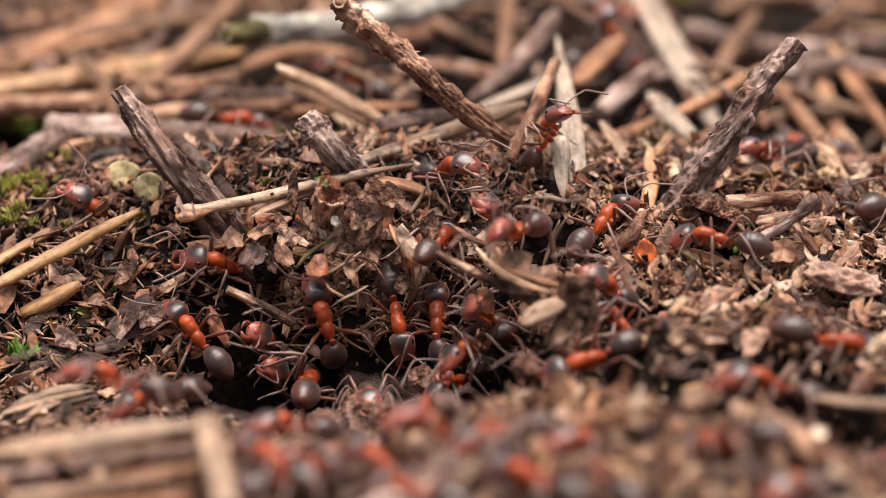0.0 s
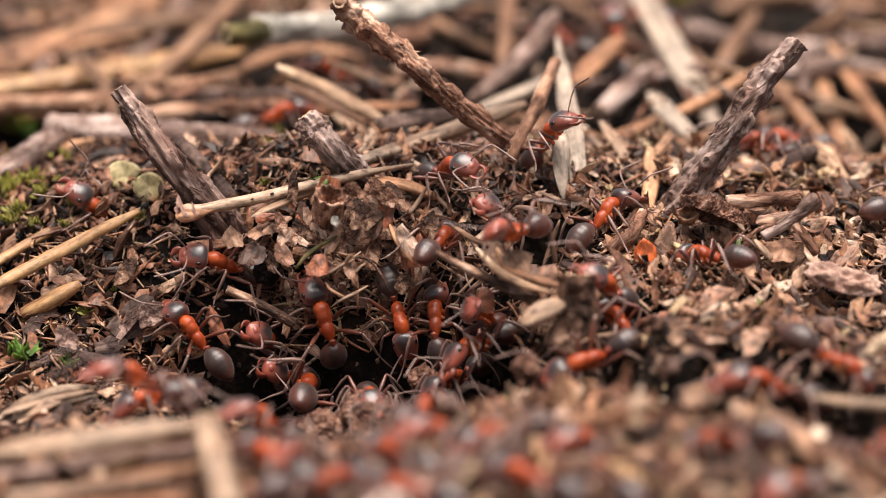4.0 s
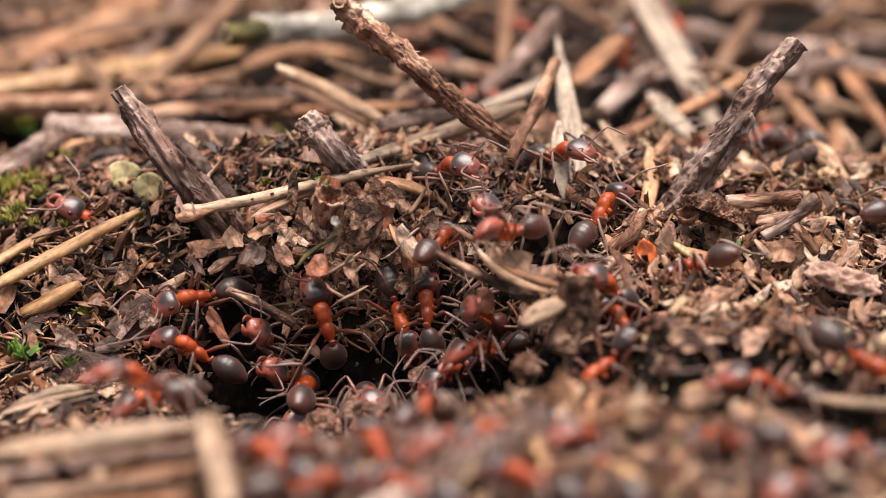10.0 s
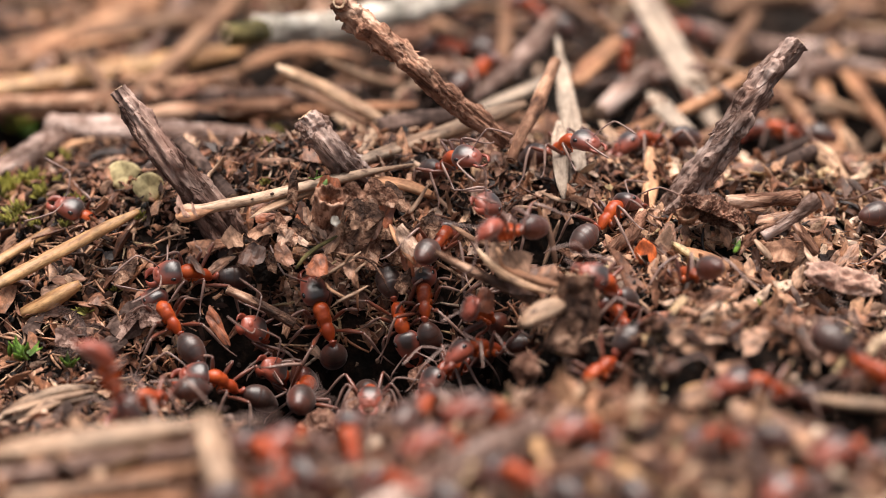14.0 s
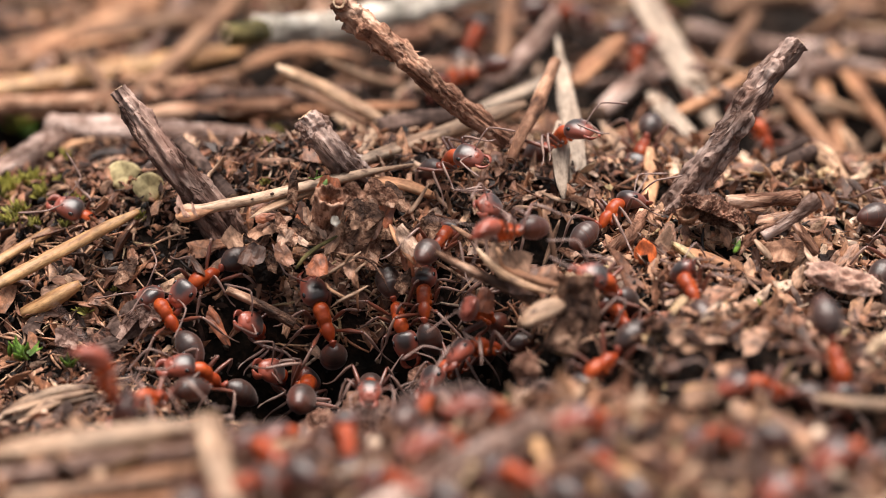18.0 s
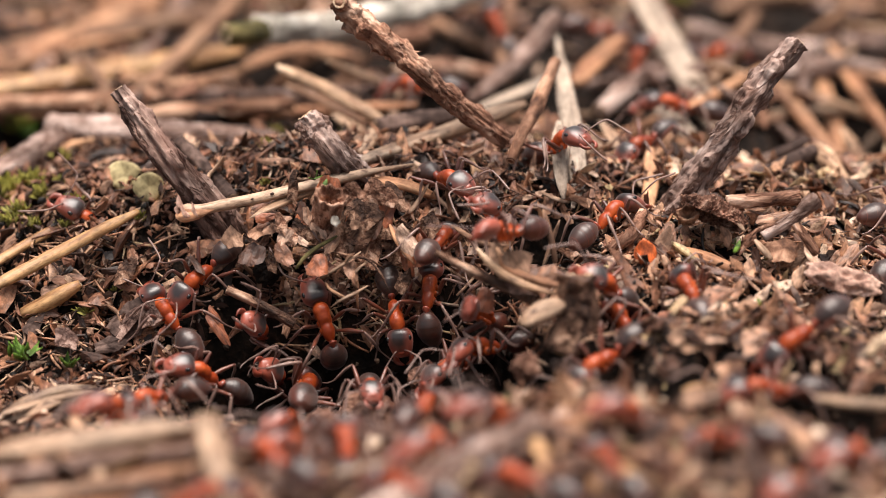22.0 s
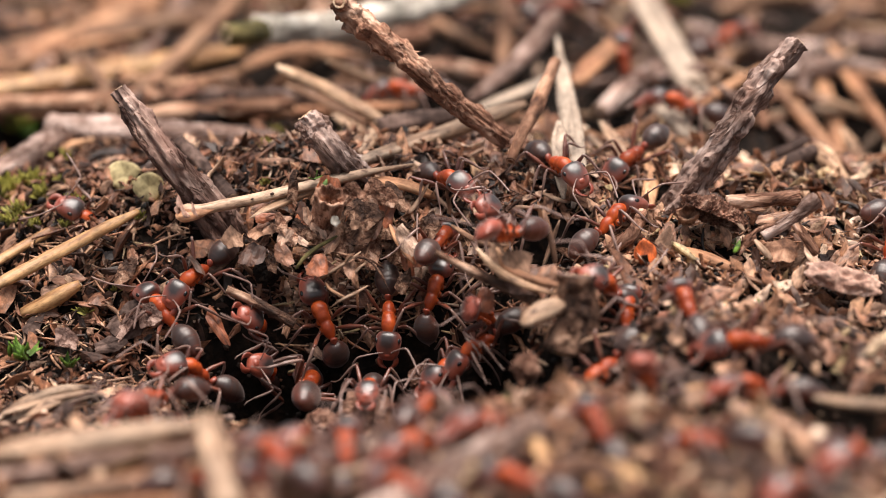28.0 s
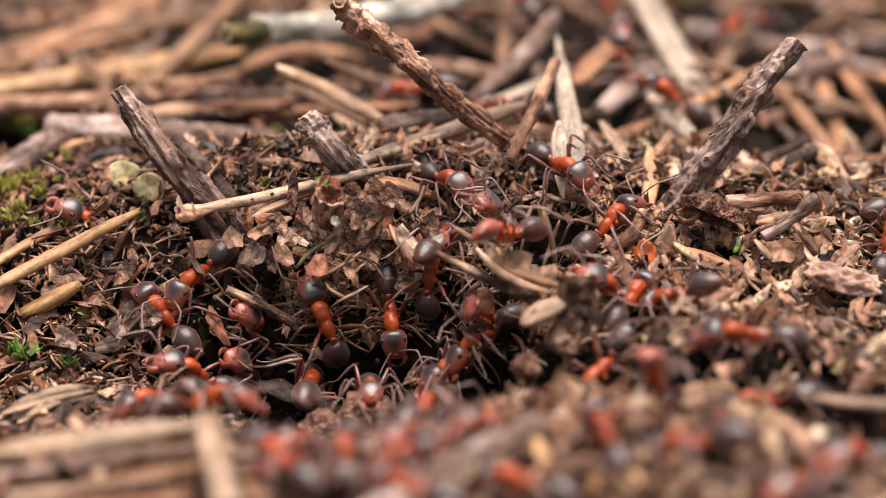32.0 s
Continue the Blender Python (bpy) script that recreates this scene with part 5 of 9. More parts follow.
flake("bark_plate", "red-brown torn plate of layered bark on the crest", "bark plate", "bark plates on the crest", RED_FLAKE, 1.20, 1.20, 0.26, 0.12, 500, mpose(-8.0, 0.1, 4.1, 71, 12, 35))
flake("bark_plate", "brown torn plate of layered bark on the crest", "bark plate", "bark plates on the crest", BARK_BROWN, 1.10, 1.30, 0.28, 0.12, 501, mpose(-6.4, 0.4, 3.8, 75, -20, -2))
flake("bark_plate", "brown torn plate of layered bark on the crest", "bark plate", "bark plates on the crest", BARK_BROWN, 1.00, 1.10, 0.34, 0.12, 502, mpose(-5.0, 0.8, 3.9, 68, 17, -30))
flake("bark_plate", "dark brown torn plate of layered bark on the crest", "bark plate", "bark plates on the crest", BARK_UMBER, 1.30, 1.20, 0.22, 0.12, 503, mpose(-7.8, -0.5, 2.6, 58, 1, 5))
flake("bark_plate", "red-brown torn plate of layered bark on the crest", "bark plate", "bark plates on the crest", RED_FLAKE, 1.30, 1.50, 0.10, 0.12, 504, mpose(-5.8, -0.2, 2.2, 57, -9, 33))
flake("bark_plate", "red-brown torn plate of layered bark on the crest", "bark plate", "bark plates on the crest", RED_FLAKE, 0.90, 1.50, 0.29, 0.12, 505, mpose(-4.2, 0.2, 2.4, 56, 13, -28))
flake("bark_plate", "brown torn plate of layered bark on the crest", "bark plate", "bark plates on the crest", BARK_BROWN, 1.10, 1.40, 0.25, 0.12, 506, mpose(-7.0, -1.1, 1.1, 55, -21, 29))
flake("bark_plate", "brown torn plate of layered bark on the crest", "bark plate", "bark plates on the crest", BARK_BROWN, 1.20, 1.20, 0.15, 0.12, 507, mpose(-5.2, -1.0, 0.4, 57, 21, 29))
flake("bark_plate", "dark brown torn plate of layered bark on the crest", "bark plate", "bark plates on the crest", BARK_UMBER, 0.80, 2.00, 0.17, 0.12, 508, mpose(-3.4, -0.6, 0.3, 76, 1, 14))
flake("bark_plate", "red-brown torn plate of layered bark on the crest", "bark plate", "bark plates on the crest", RED_FLAKE, 0.70, 2.60, 0.15, 0.12, 509, mpose(-2.4, -1.5, 0.0, 76, 8, 37))
flake("bark_plate", "red-brown torn plate of layered bark on the crest", "bark plate", "bark plates on the crest", RED_FLAKE, 0.80, 1.70, 0.32, 0.12, 510, mpose(-1.6, -1.0, 0.4, 59, -6, -26))
flake("bark_plate", "brown torn plate of layered bark on the crest", "bark plate", "bark plates on the crest", BARK_BROWN, 0.90, 1.30, 0.14, 0.12, 511, mpose(-8.6, -0.3, 1.0, 53, -8, 8))
flake("bark_plate", "brown torn plate of layered bark on the crest", "bark plate", "bark plates on the crest", BARK_BROWN, 0.80, 1.30, 0.10, 0.12, 512, mpose(-3.8, 0.0, 3.8, 69, -7, -15))
flake("bark_plate", "dark brown torn plate of layered bark on the crest", "bark plate", "bark plates on the crest", BARK_UMBER, 0.80, 1.40, 0.30, 0.12, 513, mpose(-1.0, -0.3, 2.1, 64, -8, -1))
flake("bark_plate", "red-brown torn plate of layered bark on the crest", "bark plate", "bark plates on the crest", RED_FLAKE, 0.90, 1.20, 0.28, 0.12, 514, mpose(-10.0, 0.0, 2.0, 53, 20, -38))
flake("bud_scale", "tan curved bud scale in the bark litter", "bud scale", "loose bud scales", PETAL, 0.50, 1.7, 0.45, 0.12, 520, mpose(21.6, -4.2, 0.2, 50, 10, 20), petal=True)
flake("bud_scale", "pale brown curved bud scale in the bark litter", "bud scale", "loose bud scales", PETAL, 0.62, 1.3, 0.45, 0.12, 521, mpose(22.8, -5.0, -0.1, 48, -16, 60), petal=True)
flake("bud_scale", "tan curved bud scale in the bark litter", "bud scale", "loose bud scales", PETAL, 0.50, 2.0, 0.45, 0.12, 522, mpose(20.2, -6.3, -0.6, 45, 0, -50), petal=True)
flake("bud_scale", "pale tan bud scale in the bark litter", "bud scale", "loose bud scales", PETAL, 0.60, 1.6, 0.45, 0.12, 523, mpose(23.7, -6.6, -0.8, 42, 12, 80), petal=True)
flake("bud_scale", "pinkish-brown smooth bud scale in the bark litter", "bud scale", "loose bud scales", PETAL, 0.75, 1.3, 0.45, 0.12, 524, mpose(26.0, -3.5, 0.8, 40, 20, 70), petal=True)
flake("bud_scale", "brown hollow bud scale in the bark litter", "bud scale", "loose bud scales", PETAL, 0.50, 1.9, 0.45, 0.12, 525, mpose(24.9, -5.0, -0.1, 62, 25, 5), petal=True)
flake("bud_scale", "tan curved bud scale in the bark litter", "bud scale", "loose bud scales", PETAL, 0.60, 1.5, 0.45, 0.12, 526, mpose(17.9, -6.2, -0.9, 45, -8, 60), petal=True)
flake("bud_scale", "tan curved bud scale in the bark litter", "bud scale", "loose bud scales", PETAL, 0.55, 1.8, 0.45, 0.12, 527, mpose(19.3, -5.3, -0.4, 50, 14, -60), petal=True)
flake("bud_scale", "pale tan bud scale in the bark litter", "bud scale", "loose bud scales", PETAL, 0.50, 2.1, 0.45, 0.12, 528, mpose(22.0, -6.4, -0.8, 40, 5, -65), petal=True)
flake("bud_scale", "reddish-brown smooth bud scale in the bark litter", "bud scale", "loose bud scales", PETAL, 0.90, 1.3, 0.45, 0.12, 529, mpose(29.0, -8.6, -1.5, 35, 10, 85), petal=True)
flake("straw_husk", "crumpled pinkish husk at the end of a straw", "straw husk", "straw husks", HUSK, 0.42, 1.50, 0.5, 0.14, 480, mpose(-18.5, -1.0, 3.9, 62, 10, 70), petal=True)
flake("straw_husk", "crumpled pinkish husk at the end of a straw", "straw husk", "straw husks", HUSK, 0.45, 1.30, 0.5, 0.14, 481, mpose(-18.2, -1.4, 3.4, 50, -14, 100), petal=True)
flake("straw_husk", "crumpled pinkish husk at the end of a straw", "straw husk", "straw husks", HUSK, 0.36, 1.60, 0.5, 0.14, 482, mpose(-17.5, -1.5, 3.6, 70, 8, 84), petal=True)
flake("straw_husk", "crumpled pinkish husk at the end of a straw", "straw husk", "straw husks", HUSK, 0.30, 1.20, 0.5, 0.14, 483, mpose(-18.7, -1.2, 3.5, 66, 30, 20), petal=True)
flake("bud_scale", "glossy orange-red bud scale on the litter", "bud scale", "", BUD_RED, 0.85, 1.3, 0.5, 0.16, 104, mpose(14.3, -3.1, 0.9, 72, -12, 8), petal=True)
flake("bark_flake", "grey-brown bark flake on the litter", "bark flake", "bark flakes on the mound", FLAKE, 0.80, 2.25, 0.25, 0.14, 105, mpose(15.8, -1.7, 1.2, 47, 11, -10))
flake("bark_flake", "brown bark flake on the litter", "bark flake", "bark flakes on the mound", FLAKE, 0.69, 2.79, 0.25, 0.14, 106, mpose(-3.2, 0.1, 0.3, 40, -17, 19))
flake("bark_flake", "brown pointed bark flake", "bark flake", "bark flakes on the mound", FLAKE, 0.36, 3.44, 0.25, 0.14, 107, mpose(-10.7, 1.8, 4.4, 60, 15, 26))
flake("bark_flake", "red-brown bark strip on the litter", "bark flake", "bark flakes on the mound", RED_FLAKE, 0.66, 3.24, 0.25, 0.14, 108, mpose(15.7, -9.4, -1.2, 4, 38, -84))
rolled_leaf("rolled_leaf", "pinkish-brown withered leaf rolled up on the litter", HUSK, 5.0, 1.1, 7, mpose(27.9, -5.2, -0.4, 25, 10, -12), 200)
flake("bark_flake", "pinkish brown bark flake", "bark flake", "bark flakes on the mound", FLAKE, 1.01, 1.20, 0.25, 0.14, 110, mpose(-20.6, -2.7, -4.1, 59, 10, -29))
flake("bark_flake", "red-brown thin bark flake", "bark flake", "bark flakes on the mound", RED_FLAKE, 0.60, 3.33, 0.25, 0.14, 111, mpose(-16.1, -2.7, -4.7, 46, -18, 30))
flake("bark_flake", "brown hanging bark flake", "bark flake", "bark flakes on the mound", BARK_UMBER, 0.72, 1.39, 0.25, 0.14, 112, mpose(-6.2, -0.8, 3.3, 53, 32, 1))
flake("bark_flake", "brown hanging bark flake", "bark flake", "bark flakes on the mound", BARK_UMBER, 0.80, 1.65, 0.25, 0.14, 113, mpose(-5.2, -1.0, 2.8, 55, 1, -24))
flake("bark_flake", "brown hanging bark flake", "bark flake", "bark flakes on the mound", FLAKE, 0.60, 1.47, 0.25, 0.14, 114, mpose(-6.4, -1.4, 1.9, 57, -13, 20))
flake("bark_flake", "tan small bark flake", "bark flake", "bark flakes on the mound", PALE_FLAKE, 0.40, 1.10, 0.25, 0.14, 115, mpose(-6.2, -1.7, 2.5, 58, 8, -5))
flake("bark_flake", "dark bark flake hanging", "bark flake", "bark flakes on the mound", BARK_UMBER, 0.72, 1.67, 0.25, 0.14, 116, mpose(-8.4, -0.3, 1.9, 47, 31, -1))
flake("bark_flake", "dark bark flake hanging", "bark flake", "bark flakes on the mound", BARK_UMBER, 0.68, 1.65, 0.25, 0.14, 117, mpose(-10.0, -0.4, 1.7, 44, -22, 21))
flake("bark_flake", "dark bark flake hanging", "bark flake", "bark flakes on the mound", BARK_UMBER, 0.81, 1.75, 0.25, 0.14, 118, mpose(-4.2, -0.3, 1.9, 47, -11, 23))
flake("bark_flake", "dull brown bark flake", "bark flake", "bark flakes on the mound", BARK_UMBER, 0.73, 1.67, 0.25, 0.14, 119, mpose(-22.8, -0.6, -1.4, 35, 15, -20))
flake("bark_flake", "dark brown leaf scrap", "bark flake", "bark flakes on the mound", BARK_DARK, 1.21, 1.83, 0.25, 0.14, 120, mpose(-22.3, -2.7, -4.1, 37, 23, -27))
flake("bark_flake", "tan bark flake on the litter", "bark flake", "bark flakes on the mound", PALE_FLAKE, 0.88, 1.70, 0.25, 0.14, 121, mpose(24.7, -2.1, 0.2, 18, 40, -64))
flake("bark_flake", "tan bark flake on the litter", "bark flake", "bark flakes on the mound", FLAKE, 0.80, 1.50, 0.25, 0.14, 122, mpose(21.7, -3.6, -0.2, 34, 18, -24))
flake("bark_flake", "tan bark flake on the litter", "bark flake", "bark flakes on the mound", FLAKE, 0.77, 1.75, 0.25, 0.14, 123, mpose(18.8, -8.3, 0.1, 18, 28, -55))
flake("bark_flake", "pale curled straw scrap", "bark flake", "bark flakes on the mound", PALE_FLAKE, 0.51, 3.85, 0.25, 0.14, 124, mpose(29.4, -8.1, -1.3, 11, 47, -75))
flake("bark_flake", "brown bark flake on the litter", "bark flake", "bark flakes on the mound", FLAKE, 0.87, 1.36, 0.25, 0.14, 125, mpose(29.9, -4.7, -0.9, 36, 12, -16))
flake("bark_flake", "tan bark flake on the litter", "bark flake", "bark flakes on the mound", FLAKE, 0.82, 1.36, 0.25, 0.14, 126, mpose(25.6, -15.5, -1.0, 31, 23, -33))
flake("bark_flake", "pale bark flake on the litter", "bark flake", "bark flakes on the mound", PALE_FLAKE, 0.89, 2.40, 0.25, 0.14, 127, mpose(16.4, -23.6, -0.4, 4, 23, -79))
flake("bark_flake", "brown bark flake on the litter", "bark flake", "bark flakes on the mound", FLAKE, 0.60, 2.33, 0.25, 0.14, 128, mpose(-12.2, -0.3, 1.9, 29, 40, -49))
flake("bark_flake", "brown bark flake on the litter", "bark flake", "bark flakes on the mound", FLAKE, 0.49, 2.50, 0.25, 0.14, 129, mpose(-12.8, 2.2, 2.7, 27, 28, -43))
flake("bark_flake", "tan torn leaf scrap", "bark flake", "bark flakes on the mound", FLAKE, 1.16, 1.50, 0.25, 0.14, 130, mpose(6.0, -8.1, 1.2, 10, 32, -72))
flake("bark_flake", "brown bark chunk on the litter", "bark flake", "bark flakes on the mound", BARK_UMBER, 0.97, 1.40, 0.25, 0.14, 131, mpose(4.7, -7.0, 1.4, 21, 32, -54))
flake("bark_flake", "pale bark flake on the litter", "bark flake", "bark flakes on the mound", PALE_FLAKE, 0.67, 1.28, 0.25, 0.14, 132, mpose(15.4, -16.3, 0.4, 27, 9, -18))
flake("bark_flake", "tan bark chip on the litter", "bark flake", "bark flakes on the mound", FLAKE, 0.74, 1.25, 0.25, 0.14, 133, mpose(20.3, -16.0, -0.3, 23, 25, -45))
flake("bark_flake", "brown bark flake on the litter", "bark flake", "bark flakes on the mound", FLAKE, 0.53, 2.69, 0.25, 0.14, 134, mpose(-27.0, -0.1, -2.2, 4, 38, -84))
flake("bark_flake", "black shiny leaf scrap", "bark flake", "bark flakes on the mound", BARK_DARK, 0.77, 1.50, 0.25, 0.14, 135, mpose(-25.9, -12.8, -7.0, 36, 35, -39))
flake("bark_flake", "tan bark chip on the litter", "bark flake", "bark flakes on the mound", FLAKE, 0.57, 3.00, 0.25, 0.14, 136, mpose(-27.3, -15.8, -6.4, 21, 32, -54))
flake("bark_flake", "brown bark flake on the litter", "bark flake", "bark flakes on the mound", FLAKE, 0.69, 2.06, 0.25, 0.14, 137, mpose(23.7, 0.8, 2.1, 11, 47, -75))
flake("bark_flake", "pale curled bark scrap", "bark flake", "bark flakes on the mound", PALE_FLAKE, 0.80, 1.50, 0.25, 0.14, 138, mpose(25.5, -2.3, -0.3, 21, 32, -54))
flake("bark_flake", "dark bark flake on the litter", "bark flake", "bark flakes on the mound", BARK_DARK, 0.80, 1.75, 0.25, 0.14, 139, mpose(-23.8, -4.4, -5.5, 15, 35, -65))
flake("bark_flake", "dark bark flake on the litter", "bark flake", "bark flakes on the mound", BARK_DARK, 1.01, 1.20, 0.25, 0.14, 140, mpose(-29.2, -2.7, -4.7, 25, 14, -27))
flake("bark_flake", "brown bark chip on the litter", "bark flake", "bark flakes on the mound", BARK_TAN, 0.73, 1.50, 0.25, 0.14, 141, mpose(18.4, -19.5, -0.3, 8, 22, -68))
flake("bark_flake", "brown bark flake on the litter", "bark flake", "bark flakes on the mound", FLAKE, 0.81, 1.75, 0.25, 0.14, 142, mpose(28.8, -1.2, -0.3, 31, 23, -33))
flake("bark_shred", "brown bark shred hanging under the straw", "bark shred", "bark shreds", FLAKE, 0.61, 1.35, 0.25, 0.1, 144, mpose(-9.9, -0.3, 3.0, 69, 9, 24))
flake("bark_shred", "brown bark shred hanging under the straw", "bark shred", "bark shreds", BARK_UMBER, 0.45, 1.79, 0.25, 0.1, 147, mpose(-12.2, -1.7, -0.4, 71, -9, -12))
flake("bark_shred", "brown bark shred hanging under the straw", "bark shred", "bark shreds", FLAKE, 0.35, 1.95, 0.25, 0.1, 150, mpose(-10.1, -1.1, 1.1, 16, -39, 37))
flake("bark_shred", "brown bark shred hanging under the straw", "bark shred", "bark shreds", BARK_UMBER, 0.60, 1.28, 0.25, 0.1, 153, mpose(-11.1, -1.3, 0.6, 48, -3, -14))
flake("bark_shred", "torn brown bark shred on the pit's crest", "bark shred", "bark shreds", FLAKE, 0.36, 2.38, 0.25, 0.1, 156, mpose(-9.6, -0.4, 2.7, 71, 3, 30))
flake("bark_shred", "brown bark shred hanging under the straw", "bark shred", "bark shreds", BARK_UMBER, 0.60, 1.66, 0.25, 0.1, 159, mpose(-8.1, -0.9, 1.4, 49, -4, -16))
flake("bark_shred", "brown bark shred hanging under the straw", "bark shred", "bark shreds", FLAKE, 0.72, 1.68, 0.25, 0.1, 162, mpose(-4.9, -0.7, 2.0, 54, -11, 11))
flake("bark_shred", "brown bark shred hanging under the straw", "bark shred", "bark shreds", BARK_UMBER, 0.72, 1.00, 0.25, 0.1, 165, mpose(-5.7, -0.4, 2.6, 38, 11, -15))
flake("bark_shred", "torn brown bark shred on the pit's crest", "bark shred", "bark shreds", BARK_BROWN, 0.65, 1.29, 0.25, 0.1, 168, mpose(-10.9, -1.0, 1.4, 42, -17, 30))
flake("bark_shred", "torn brown bark shred on the pit's crest", "bark shred", "bark shreds", BARK_UMBER, 0.70, 1.65, 0.25, 0.1, 171, mpose(-11.7, -0.6, 2.2, 35, -17, 23))
flake("bark_shred", "brown bark shred hanging under the straw", "bark shred", "bark shreds", BARK_BROWN, 0.45, 2.17, 0.25, 0.1, 174, mpose(-11.5, -0.6, 2.3, 56, -8, 17))
flake("bark_shred", "brown bark shred among the litter", "bark shred", "bark shreds", BARK_TAN, 0.47, 2.47, 0.25, 0.14, 177, mpose(10.3, 3.0, 2.4, 27, -42, 51))
flake("bark_shred", "brown bark shred among the litter", "bark shred", "bark shreds", BARK_TAN, 0.44, 3.27, 0.25, 0.14, 178, mpose(14.8, 1.9, 1.9, 36, -21, 23))
flake("bark_shred", "brown bark shred among the litter", "bark shred", "bark shreds", FLAKE, 0.44, 2.61, 0.25, 0.14, 179, mpose(11.7, 2.3, 2.1, 39, -21, -9))
flake("bark_shred", "brown bark shred among the litter", "bark shred", "bark shreds", BARK_TAN, 0.52, 2.41, 0.25, 0.14, 180, mpose(6.2, 2.3, 0.8, 17, 53, -66))
flake("bark_shred", "brown bark shred among the litter", "bark shred", "bark shreds", BARK_BROWN, 0.48, 3.15, 0.25, 0.14, 181, mpose(-2.5, 1.4, 0.2, 50, 8, 35))
flake("bark_shred", "brown bark shred among the litter", "bark shred", "bark shreds", FLAKE, 0.28, 3.05, 0.25, 0.14, 182, mpose(16.3, -0.3, 1.1, 52, 1, 27))
flake("bark_shred", "brown bark shred among the litter", "bark shred", "bark shreds", BARK_BROWN, 0.44, 2.61, 0.25, 0.14, 183, mpose(-1.2, 0.6, -0.3, 48, -2, -36))
flake("bark_shred", "brown bark shred among the litter", "bark shred", "bark shreds", BARK_TAN, 0.46, 2.20, 0.25, 0.14, 184, mpose(0.8, 1.7, 1.0, 53, 11, -41))
flake("bark_shred", "brown bark shred among the litter", "bark shred", "bark shreds", FLAKE, 0.37, 2.83, 0.25, 0.14, 185, mpose(4.5, 1.0, 0.9, 30, -28, 28))
flake("bark_shred", "brown bark shred among the litter", "bark shred", "bark shreds", FLAKE, 0.41, 3.43, 0.25, 0.14, 186, mpose(-2.3, 1.5, 0.4, 62, -16, 43))
flake("bark_shred", "brown bark shred among the litter", "bark shred", "bark shreds", FLAKE, 0.40, 2.44, 0.25, 0.14, 187, mpose(7.6, 3.3, 2.2, 65, -7, -17))
flake("bark_shred", "brown bark shred among the litter", "bark shred", "bark shreds", FLAKE, 0.28, 2.67, 0.25, 0.14, 188, mpose(4.0, 0.4, 0.6, 44, -42, 40))
flake("bark_shred", "brown bark shred among the litter", "bark shred", "bark shreds", BARK_TAN, 0.31, 5.09, 0.25, 0.14, 189, mpose(-2.7, 0.9, -0.3, 33, -38, 2))
flake("bark_shred", "brown bark shred among the litter", "bark shred", "bark shreds", FLAKE, 0.52, 2.24, 0.25, 0.14, 190, mpose(11.1, 4.0, 2.8, 45, 10, 13))
flake("bark_shred", "brown bark shred among the litter", "bark shred", "bark shreds", BARK_TAN, 0.48, 1.82, 0.25, 0.14, 191, mpose(-1.7, 0.6, -0.4, 56, -30, 5))
flake("bark_shred", "brown bark shred among the litter", "bark shred", "bark shreds", BARK_TAN, 0.35, 4.09, 0.25, 0.14, 192, mpose(8.9, 3.0, 1.6, 52, -30, 4))
flake("bark_shred", "brown bark shred among the litter", "bark shred", "bark shreds", BARK_BROWN, 0.39, 3.35, 0.25, 0.14, 193, mpose(9.2, 1.9, -1.2, 19, -57, 35))
flake("bark_shred", "brown bark shred among the litter", "bark shred", "bark shreds", FLAKE, 0.39, 4.29, 0.25, 0.14, 194, mpose(-2.8, 3.5, 2.2, 42, -28, 14))
flake("bark_flake", "broad brown bark sheet hanging below the straw", "bark flake", "bark flakes on the mound", BARK_UMBER, 1.25, 1.60, 0.3, 0.1, 400, mpose(-5.7, -1.1, 2.6, 64, 14, 8))
flake("bark_flake", "brown bark sheet hanging below the straw", "bark flake", "bark flakes on the mound", FLAKE, 0.85, 1.70, 0.3, 0.1, 401, mpose(-8.8, -0.6, 2.1, 58, -30, 10))
flake("bark_flake", "orange-red bark sliver under the straw", "bark flake", "bark flakes on the mound", RED_FLAKE, 0.36, 2.60, 0.3, 0.1, 402, mpose(-12.6, -0.5, 2.6, 20, 60, -60))
flake("bark_flake", "torn brown bark piece under the straw", "bark flake", "bark flakes on the mound", FLAKE, 0.60, 1.80, 0.3, 0.1, 403, mpose(-11.2, -1.4, 1.5, 50, 25, -30))
flake("bark_flake", "dark curled bark piece beside a bark cup", "bark flake", "bark flakes on the mound", BARK_UMBER, 0.75, 2.00, 0.3, 0.1, 404, mpose(-3.4, 0.4, 3.7, 48, -20, 30))
flake("bark_flake", "long brown bark sheet on the pit wall", "bark flake", "bark flakes on the mound", FLAKE, 0.70, 2.60, 0.3, 0.1, 405, mpose(-2.6, -2.1, 1.5, 60, -22, 4))
flake("bark_flake", "tan bark scrap under the straw", "bark flake", "bark flakes on the mound", BARK_TAN, 0.70, 1.30, 0.3, 0.1, 406, mpose(-13.2, -0.6, 1.6, 35, 10, -20))
flake("bark_flake", "narrow brown bark sheet on the pit wall", "bark flake", "bark flakes on the mound", FLAKE, 0.50, 2.40, 0.3, 0.1, 407, mpose(-7.8, -1.7, 1.2, 62, 30, 10))
flake("bark_flake", "pale beige bark flake standing on the litter", "bark flake", "bark flakes on the mound", PALE_FLAKE, 0.95, 1.40, 0.3, 0.1, 420, mpose(26.4, -12.8, -2.3, 40, 10, 20))
flake("bark_flake", "mottled brown bark plate on the litter", "bark flake", "bark flakes on the mound", BARK_TAN, 1.35, 0.90, 0.3, 0.1, 421, mpose(24.0, -2.8, 1.1, 30, 14, -10))
